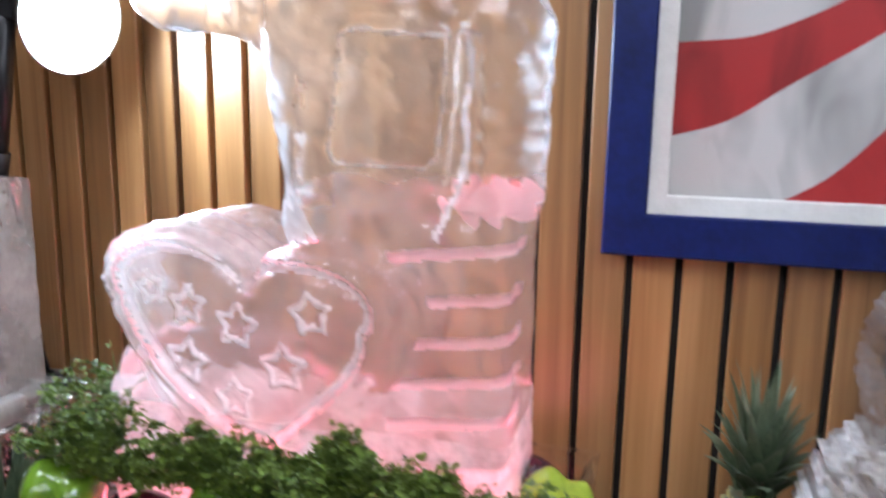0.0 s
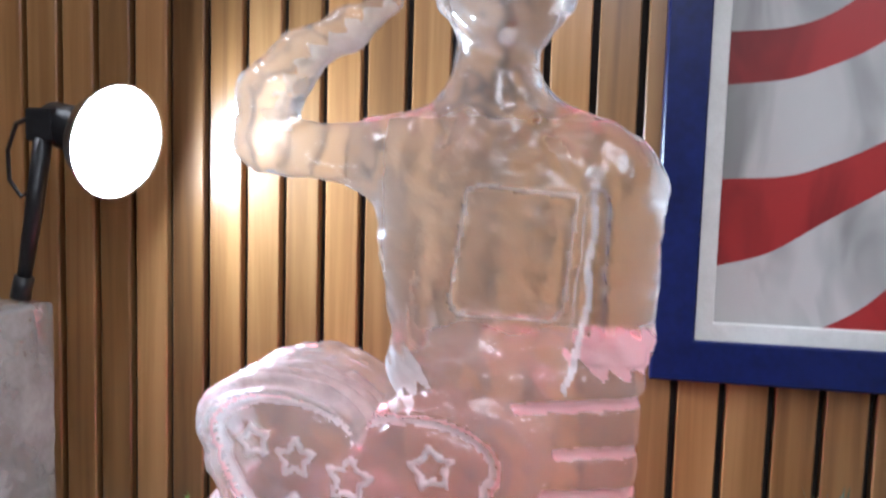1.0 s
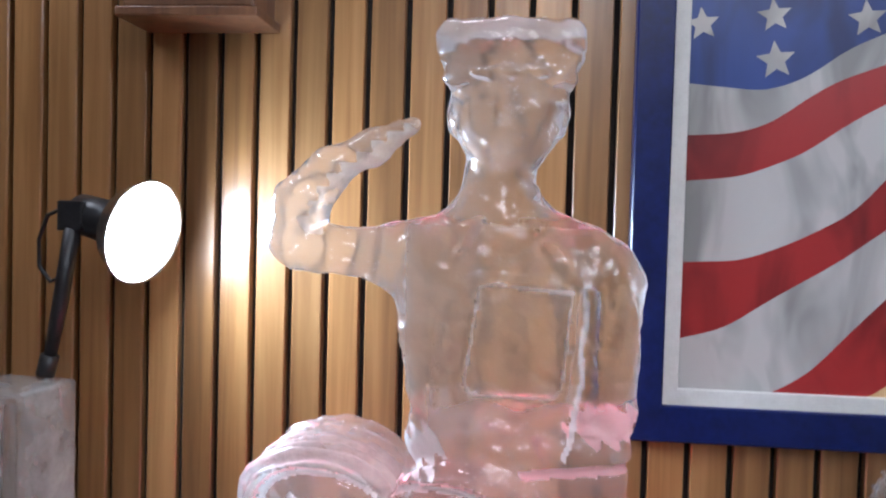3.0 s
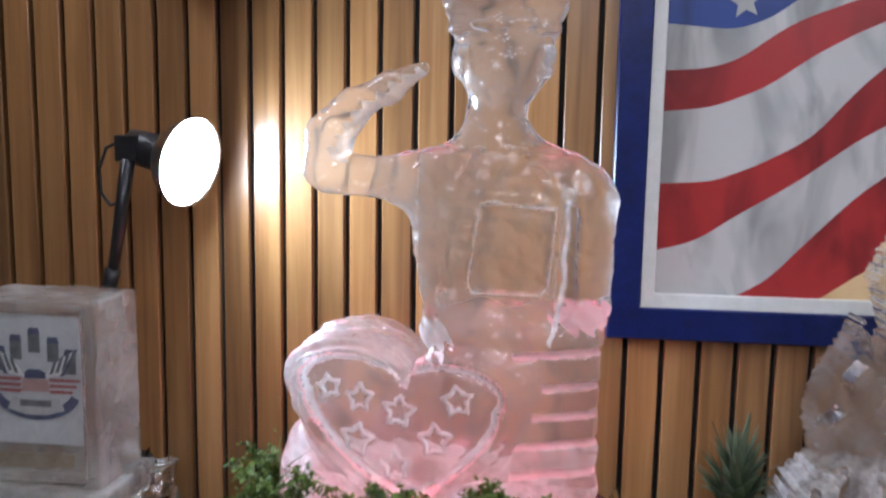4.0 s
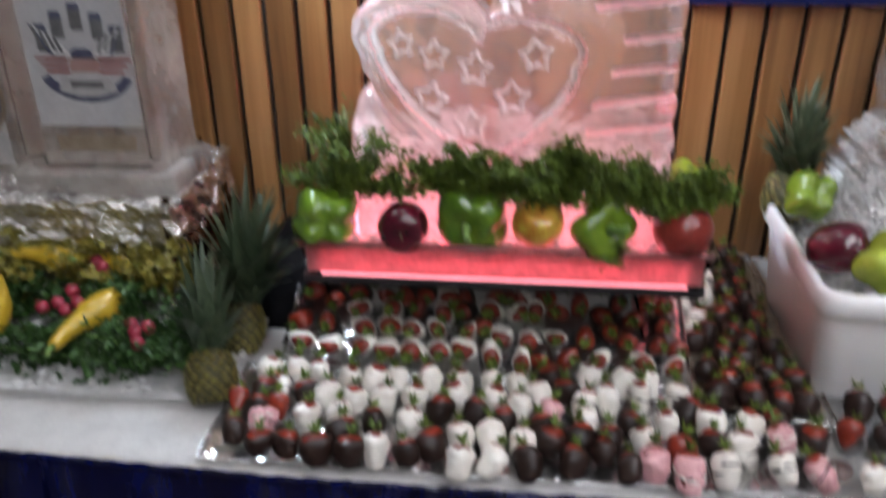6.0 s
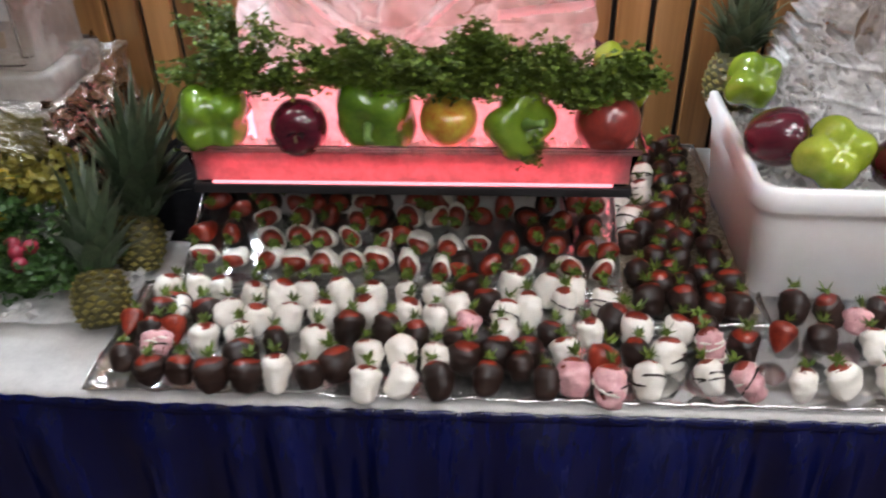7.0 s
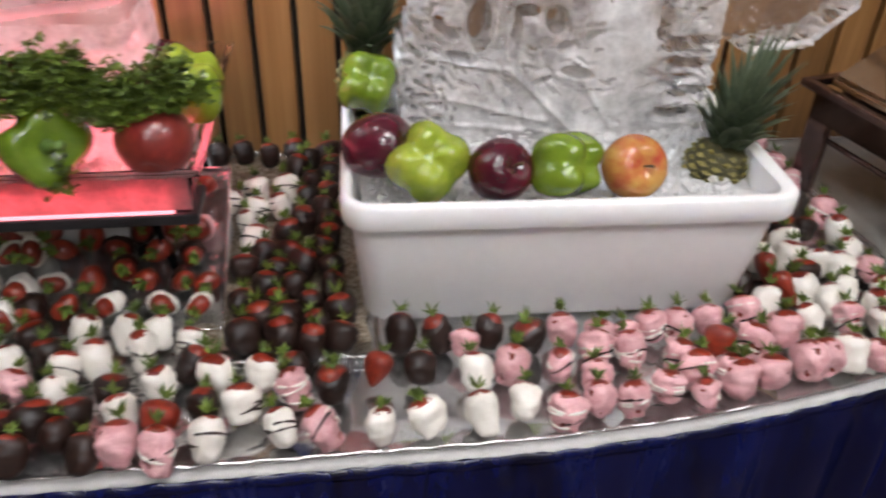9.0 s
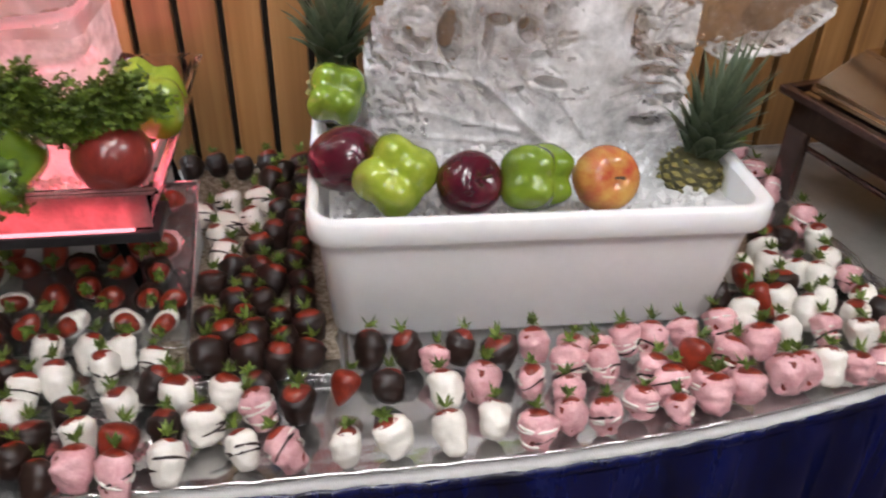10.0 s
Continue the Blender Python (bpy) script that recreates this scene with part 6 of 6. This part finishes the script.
DL, DD, DH = 0.42, 0.36, 0.176
for lx in (-0.02, DL - 0.03):
    for ly in (-0.02, DD - 0.02):
        dpart("leg", "dark_steel", [(lx, lx + 0.05, ly, ly + 0.012, 0, DH + 0.007)], "dark flat bar leg")
dpart("frame", "dark_steel", [(-0.04, DL + 0.04, -0.04, -0.022, DH + 0.008, DH + 0.022), (-0.04, DL + 0.04, DD + 0.0, DD + 0.018, DH + 0.008, DH + 0.022), (-0.04, -0.022, -0.022, DD, DH + 0.008, DH + 0.022), (DL + 0.022, DL + 0.04, -0.022, DD, DH + 0.008, DH + 0.022)], "dark top frame")
for ly in (-0.021, DD - 0.012):
    dpart("apron", "dark_bronze", [(-0.018, DL + 0.02, ly, ly + 0.006, DH - 0.045, DH + 0.008)], "dark mirror-like apron")
dpart("water_pan", "dark_bronze", [(-0.005, DL + 0.005, 0.02, DD - 0.03, DH - 0.065, DH + 0.02)], "dark water pan", 0.01)
bm = bmesh.new()
ln = [(-0.016, DH + 0.0235), (-0.014, DH + 0.036), (0.075, DH + 0.085), (DD - 0.11, DH + 0.085), (DD - 0.02, DH + 0.05), (DD - 0.02, DH + 0.0235)]
sides = [[bm.verts.new((x, y, z)) for y, z in ln] for x in (0.0, DL)]
for k in range(len(ln) - 1):
    bm.faces.new((sides[0][k], sides[0][k + 1], sides[1][k + 1], sides[1][k]))
bm.faces.new(sides[0][::-1])
bm.faces.new(sides[1])
bmesh.ops.recalc_face_normals(bm, faces=bm.faces[:])
bmesh.ops.bevel(bm, geom=bm.edges[:], offset=0.006, segments=2, affect="EDGES")
part("lid", bm, M["lid_steel"], dish, "polished steel lid tinted like the boards it reflects")
for ly in (-0.012, DD - 0.012):
    dpart("lower_bar", "dark_steel", [(-0.02, DL + 0.02, ly, ly + 0.008, 0.098, 0.107)], "thin dark cross bar")
bm = bmesh.new()
lathe(bm, [(0.0001, 0), (0.042, 0), (0.044, 0.004), (0.044, 0.055), (0.036, 0.06), (0.03, 0.056), (0.0001, 0.056)], 24, (0.16, 0.17, 0))
part("fuel_can", bm, M["steel"], dish, "small fuel can", smooth=True)

# ---- dipped strawberries ----
M["straw_red"] = surface("strawberry_flesh", (0.12, 0.010, 0.007), (0.29, 0.034, 0.013), 0.35, 90, 0.5, 260, 0.0015, coat=0.2, per_object=0.2)
M["choc"] = surface("dark_chocolate", (0.008, 0.0035, 0.0025), (0.023, 0.0095, 0.006), 0.45, 40, 0.25, 80, 0.002, per_object=0.3)
M["white_choc"] = surface("white_chocolate", (0.76, 0.72, 0.64), (0.84, 0.81, 0.74), 0.33, 40, 0.5, 110, 0.004, per_object=0.05)
M["pink_choc"] = surface("pink_candy_coating", (0.58, 0.265, 0.28), (0.78, 0.47, 0.48), 0.3, 50, 0.6, 110, 0.004, per_object=0.1)
M["calyx"] = surface("strawberry_leaf", (0.03, 0.07, 0.010), (0.17, 0.23, 0.035), 0.55, 60, 0.3, per_object=0.25)
PROFILE = ((0.0, 0.30), (0.04, 0.62), (0.12, 0.86), (0.25, 0.98), (0.42, 1.0), (0.62, 0.90), (0.80, 0.75), (0.91, 0.60), (0.97, 0.40), (1.0, 0.05))
TAPER = ((0.0, 0.30), (0.05, 0.72), (0.14, 0.95), (0.28, 1.0), (0.5, 0.88), (0.72, 0.62), (0.88, 0.38), (0.97, 0.18), (1.0, 0.03))


def make_berry(kind, fat, long, seed, turned=False):
    """A strawberry lying along y: leaves at +y, tip at -y."""
    rnd = random.Random(seed)
    if kind in "DP":
        fat, long = fat * 1.07, long * 0.93
    label = {"D": "strawberry dipped in dark chocolate", "W": "strawberry dipped in white chocolate", "P": "strawberry dipped in pink coating",
             "S": "white-dipped strawberry with thin dark drizzle", "R": "bare red strawberry with green leaves", "Q": "pink-dipped strawberry with thin drizzle"}[kind]
    bm = bmesh.new()
    seg, n = 20, 15
    ph = [rnd.uniform(0, 6) for _ in range(5)]
    table_of = TAPER if kind == "R" else PROFILE
    ts, rs = [p[0] for p in table_of], [p[1] for p in table_of]
    bend, flatness = rnd.uniform(-0.004, 0.004), rnd.uniform(0.8, 0.97)

    def point(t, a, grow=0.0):
        w = 1 + 0.07 * math.sin(2 * a + ph[0]) + 0.05 * math.sin(3 * a + ph[1] + 2 * t) + 0.04 * math.sin(5 * t + ph[4])
        r = fat * float(np.interp(t, ts, rs)) * w + grow
        return Vector((r * math.cos(a) + bend * math.sin(3.1 * t), long * (0.5 - t), r * math.sin(a) * flatness))

    rings = [[bm.verts.new(point(k / n, 2 * math.pi * i / seg, 0.0 if kind == "R" or k < 2 else -0.0014)) for i in range(seg)] for k in range(n + 1)]
    for a, b in zip(rings, rings[1:]):
        for i in range(seg):
            bm.faces.new((a[i], b[i], b[(i + 1) % seg], a[(i + 1) % seg]))
    bm.faces.new(rings[0])
    bm.faces.new(rings[-1][::-1])
    fruit = put("strawberry", bm, M["straw_red"], label=label + " on a tray", category="strawberry", group="dipped strawberries", smooth=True)
    if kind != "R":
        bm = bmesh.new()
        lean = rnd.uniform(0.06, 0.24) if kind == "D" else rnd.uniform(0.02, 0.12)
        if turned:
            lean = rnd.uniform(0.16, 0.3)
        start = 0.13 if turned else 0.03
        cut = [start + lean * (0.5 + 0.5 * math.sin(2 * math.pi * i / seg + ph[2])) + 0.022 * math.sin(6 * math.pi * i / seg + ph[3]) + rnd.uniform(-0.012, 0.012) for i in range(seg)]
        rough = 0.0056 if kind in "PQ" else 0.0030
        rows = []
        for k in range(n + 1):
            row = []
            for i in range(seg):
                t = cut[i] + (1.0 - cut[i]) * k / n
                a = 2 * math.pi * i / seg
                lump = noise.noise(Vector((math.cos(a) * 1.6 + seed, t * 4.5, math.sin(a) * 1.6))) + 0.5 * noise.noise(Vector((math.cos(a) * 4 + seed, t * 9, math.sin(a) * 4)))
                thick = 0.0016 * min(1.0, k / 1.5) + (rough * lump if k > 1 else 0) - (0.0006 if k == 0 else 0)
                foot = 0.0035 * max(0.0, (t - 0.86) / 0.14) * max(0.0, -math.sin(a))
                row.append(bm.verts.new(point(t, a, thick + foot)))
            rows.append(row)
        for a, b in zip(rows, rows[1:]):
            for i in range(seg):
                bm.faces.new((a[i], b[i], b[(i + 1) % seg], a[(i + 1) % seg]))
        bm.faces.new(rows[-1][::-1])
        coat = part("coating", bm, M[{"D": "choc", "W": "white_choc", "S": "white_choc", "P": "pink_choc", "Q": "pink_choc"}[kind]], fruit, "thick set coating", smooth=True)
    if kind in "SQ":
        for tone, times in (("choc", 3 if kind == "S" else 1), ("white_choc", 0 if kind == "S" else 3)):
            if not times:
                continue
            bm = bmesh.new()
            for s in range(times):
                t0, sway, a0 = rnd.uniform(0.3, 0.75), rnd.uniform(-0.22, 0.22), rnd.uniform(0, 6)
                tube(bm, [point(min(0.93, max(0.14, t0 + sway * math.sin(a * 0.9 + s))), a, 0.0018) for a in (a0 + 0.3 * k for k in range(13))], [0.0003] + [rnd.uniform(0.0009, 0.0019) for _ in range(11)] + [0.0003], 5)
            part("drizzle", bm, M[tone], coat, "thin dark chocolate drizzle" if tone == "choc" else "thin white drizzle", smooth=True)
    bm = bmesh.new()
    for k in range(13):
        a = 2 * math.pi * k / 13 + rnd.uniform(-0.4, 0.4)
        ln = fat * rnd.uniform(0.3, 0.8)
        d = Vector((math.cos(a), 0, math.sin(a)))
        s = Vector((-d.z, 0, d.x))
        lift = rnd.uniform(-0.2, 1.5)
        o = Vector((0, long * 0.5 + 0.001, 0))
        p1 = o + d * ln * 0.5 + Vector((0, 0.003 + lift * 0.004, 0))
        p2 = o + d * ln * 0.92 + Vector((0, 0.001 + lift * 0.012, 0))
        w = fat * rnd.uniform(0.10, 0.2)
        v = [bm.verts.new(q) for q in (o, p1 - s * w, p2, p1 + s * w, p1 + Vector((0, 0.0015, 0)))]
        for f in ((0, 1, 4), (1, 2, 4), (2, 3, 4), (3, 0, 4)):
            bm.faces.new([v[i] for i in f])
    bmesh.ops.remove_doubles(bm, verts=bm.verts[:], dist=1e-6)
    part("leafy_cap", bm, M["calyx"], fruit, "green leafy cap")
    return fruit


KINDS = {}
for kind in "DWPSRQ":
    KINDS[kind] = [make_berry(kind, fat, long, ord(kind) * 7 + j, j > 4) for j, (fat, long) in enumerate(((0.0172, 0.046), (0.0158, 0.043), (0.0188, 0.045), (0.0165, 0.049), (0.0180, 0.042), (0.0178, 0.045), (0.0168, 0.043)))]
placed = set()
rnd_b = random.Random(77)


def lay(kind, x, y, z, facing, tilt, among=range(5)):
    """facing: degrees round z (0: leaves to the wall); tilt: leaning degrees."""
    j = rnd_b.choice(among)
    s = rnd_b.uniform(1.0, 1.23)
    m = pose(x, y, z, tilt, 0, facing) @ pose(0, 0, 0, 0, rnd_b.uniform(0, 360) if among[0] == 0 else rnd_b.gauss(0, 70), 0) @ Matrix.Scale(s, 4)
    src = KINDS[kind][j]
    if (kind, j) not in placed:
        placed.add((kind, j))
        src.matrix_basis = m
    else:
        copy_thing(src, m @ Matrix.Scale(1 / src.scale[0], 4))


flat_taken, tilt_taken = [], []


def flat_berry(kind, x, y):
    """One berry leaning in a level tray."""
    flat_taken.append((x, y))
    lay(kind, x, y - 0.005, TOP + 0.0255, rnd_b.gauss(0, 24), rnd_b.gauss(57, 9))


def tilt_berry(kind, x, y):
    """One berry lying in the propped-up tray."""
    tilt_taken.append((x, y))
    lay(kind, x, y + 0.012, 0.788 + (y + 0.012 - 0.665) * 0.46, 180 + rnd_b.gauss(0, 16), rnd_b.gauss(13, 9), (5, 6))


def flat_row(kinds, xs, ys):
    for k, x, y in zip(kinds, xs, ys):
        flat_berry("Q" if k == "P" and rnd_b.random() < 0.5 else k, x, y)


def tilt_row(kinds, xs, ys):
    for k, x, y in zip(kinds, xs, ys):
        tilt_berry(rnd_b.choice("DRR") if k == "R" else k, x, y)


flat_row("DDDDDWDDWWDDDDPPSSPWW", [-0.795, -0.749, -0.707, -0.662, -0.614, -0.578, -0.532, -0.497, -0.455, -0.41, -0.361, -0.297, -0.25, -0.22, -0.182, -0.138, -0.085, -0.005, 0.044, 0.111, 0.162],
         [0.462, 0.44, 0.441, 0.434, 0.434, 0.439, 0.437, 0.459, 0.423, 0.431, 0.432, 0.439, 0.465, 0.434, 0.446, 0.43, 0.442, 0.452, 0.447, 0.443, 0.451])
flat_row("DRWWDWDWWWDWDDWDDSPDRD", [-0.778, -0.745, -0.692, -0.642, -0.592, -0.537, -0.496, -0.46, -0.412, -0.369, -0.325, -0.273, -0.241, -0.207, -0.154, -0.119, -0.096, -0.053, 0.009, 0.055, 0.11, 0.166],
         [0.516, 0.523, 0.503, 0.508, 0.501, 0.503, 0.537, 0.48, 0.481, 0.475, 0.479, 0.529, 0.493, 0.531, 0.536, 0.568, 0.498, 0.494, 0.513, 0.516, 0.537, 0.535])
flat_row("WDWDWWWWWWWWWWWWWWW", [-0.787, -0.778, -0.744, -0.71, -0.704, -0.671, -0.635, -0.582, -0.535, -0.651, -0.608, -0.572, -0.519, -0.469, -0.419, -0.373, -0.471, -0.412, -0.375],
         [0.621, 0.566, 0.623, 0.564, 0.621, 0.56, 0.551, 0.556, 0.565, 0.603, 0.605, 0.613, 0.614, 0.609, 0.617, 0.616, 0.576, 0.569, 0.562])
flat_row("DDDPDWSSWWD", [-0.443, -0.394, -0.338, -0.326, -0.301, -0.236, -0.184, -0.128, -0.089, -0.035, 0.008],
         [0.533, 0.522, 0.512, 0.551, 0.603, 0.587, 0.598, 0.609, 0.547, 0.544, 0.548])
flat_row("WWPPPPPPPPPWPPP", [0.231, 0.282, 0.328, 0.373, 0.417, 0.468, 0.507, 0.563, 0.606, 0.668, 0.694, 0.73, 0.766, 0.805, 0.848],
         [0.451, 0.466, 0.445, 0.461, 0.457, 0.474, 0.454, 0.477, 0.487, 0.501, 0.506, 0.508, 0.502, 0.506, 0.561])
flat_row("WPPPPPRPPPPP", [0.231, 0.279, 0.342, 0.383, 0.439, 0.498, 0.558, 0.513, 0.607, 0.665, 0.396, 0.555],
         [0.521, 0.529, 0.525, 0.499, 0.544, 0.527, 0.539, 0.497, 0.543, 0.565, 0.55, 0.492])
flat_row("DDPDDPPPPPPP", [0.144, 0.195, 0.227, 0.262, 0.314, 0.359, 0.407, 0.444, 0.484, 0.518, 0.568, 0.622],
         [0.604, 0.598, 0.576, 0.597, 0.583, 0.591, 0.577, 0.573, 0.589, 0.586, 0.593, 0.605])
flat_row("DDDDSSSSSSDDDDD", [-0.143, -0.099, -0.053, -0.003, -0.145, -0.066, -0.015, -0.13, -0.073, -0.057, -0.007, 0.043, 0.054, 0.026, 0.042],
         [1.128, 1.135, 1.12, 1.127, 0.999, 0.992, 0.997, 0.895, 0.885, 0.834, 0.863, 0.924, 0.841, 1.016, 0.812])
flat_row("DDDDDDDDDDDD", [-0.07, -0.021, 0.014, 0.055, -0.065, -0.019, 0.026, 0.068, -0.057, -0.007, 0.03, 0.065],
         [0.77, 0.759, 0.769, 0.758, 0.686, 0.682, 0.677, 0.661, 0.616, 0.611, 0.597, 0.604])
flat_row("PPPDDWPWWWWDRWRWWWPWWPWD", [0.868, 0.87, 0.87, 0.816, 0.779, 0.87, 0.874, 0.703, 0.751, 0.791, 0.814, 0.648, 0.703, 0.67, 0.708, 0.729, 0.761, 0.794, 0.861, 0.856, 0.708, 0.765, 0.81, 0.863],
         [1.087, 1.02, 0.951, 0.802, 0.805, 0.794, 0.848, 0.731, 0.727, 0.708, 0.692, 0.666, 0.702, 0.625, 0.647, 0.645, 0.616, 0.639, 0.687, 0.633, 0.579, 0.579, 0.562, 0.609])
tilt_row("RRDRRRWDRRWRRDPP", [-0.746, -0.708, -0.665, -0.617, -0.575, -0.544, -0.509, -0.474, -0.423, -0.396, -0.372, -0.332, -0.273, -0.205, -0.16, -0.129],
         [0.777, 0.764, 0.779, 0.774, 0.775, 0.781, 0.777, 0.778, 0.781, 0.781, 0.785, 0.783, 0.777, 0.778, 0.781, 0.777])
tilt_row("RWWRWDWWWRDRD", [-0.759, -0.66, -0.601, -0.553, -0.511, -0.47, -0.43, -0.384, -0.348, -0.308, -0.236, -0.179, -0.712],
         [0.724, 0.749, 0.751, 0.752, 0.75, 0.749, 0.755, 0.751, 0.754, 0.754, 0.751, 0.748, 0.72])
tilt_row("WWWWWDWWWRRRR", [-0.651, -0.606, -0.565, -0.522, -0.461, -0.44, -0.403, -0.36, -0.316, -0.264, -0.192, -0.145, -0.115],
         [0.711, 0.717, 0.713, 0.715, 0.711, 0.724, 0.705, 0.701, 0.707, 0.709, 0.706, 0.702, 0.698])
tilt_row("WWWWWWWWWDRWWW", [-0.753, -0.698, -0.643, -0.603, -0.559, -0.515, -0.466, -0.421, -0.371, -0.339, -0.297, -0.24, -0.175, -0.122],
         [0.682, 0.677, 0.675, 0.676, 0.674, 0.676, 0.677, 0.669, 0.666, 0.672, 0.673, 0.672, 0.671, 0.666])
for _ in range(1500):
    x, y = rnd_b.uniform(-0.765, -0.11), rnd_b.uniform(0.67, 0.855)
    if all(math.hypot(x - a, (y - b) * 1.1) > 0.0345 for a, b in tilt_taken):
        tilt_berry(rnd_b.choice("RDRD") if y > 0.75 or x > -0.3 else rnd_b.choice("WWRD"), x, y)
# more berries packed into the gaps of the full trays
for x0, x1, y0, y1, kinds, apart in ((-0.80, -0.36, 0.545, 0.64, "WWWWW", 0.0385), (-0.80, -0.12, 0.435, 0.545, "DDDWR", 0.0385), (-0.36, -0.12, 0.545, 0.64, "DDSWR", 0.0385),
                                     (-0.14, -0.02, 0.82, 1.01, "SSS", 0.043), (-0.075, 0.068, 0.60, 0.80, "DDDD", 0.0345), (-0.02, 0.068, 0.80, 1.12, "DDDD", 0.0345),
                                     (0.66, 0.88, 0.60, 0.80, "WWWD", 0.0385)):
    for _ in range(260):
        x, y = rnd_b.uniform(x0, x1), rnd_b.uniform(y0, y1)
        if all(math.hypot(x - a, y - b) > apart for a, b in flat_taken):
            flat_berry(rnd_b.choice(kinds), x, y)
for kind, js in KINDS.items():
    for j, src in enumerate(js):
        if (kind, j) not in placed:
            lay_at = pose(-0.83 + 0.012 * j, 0.46 + 0.04 * (ord(kind) % 5), TOP + 0.02, 20, 0, 0)
            src.matrix_basis = lay_at

# ---- boards of the wall ----
GAP = 0.0115


def gap_x(k):
    """Middle of the gap after board k; the boards left of the statue are a little narrower."""
    return -0.066 + 0.0737 * k if k >= -7 else -0.582 + 0.0686 * (k + 7)


def plank_mesh(width):
    bm = bmesh.new()
    box(bm, -width / 2, width / 2, 0, 0.021, 0, 2.4, 0.0022, 1)
    me = bpy.data.meshes.new("plank")
    bm.to_mesh(me)
    bm.free()
    me.materials.append(M["board"])
    return me


wide, narrow = plank_mesh(0.0737 - GAP), plank_mesh(0.0686 - GAP)
for k in range(-50, 54):
    ob = new("plank", wide if k > -7 else narrow)
    ob.location = ((gap_x(k - 1) + gap_x(k)) / 2, WALL, 0.3)
    ob.parent = wall_north
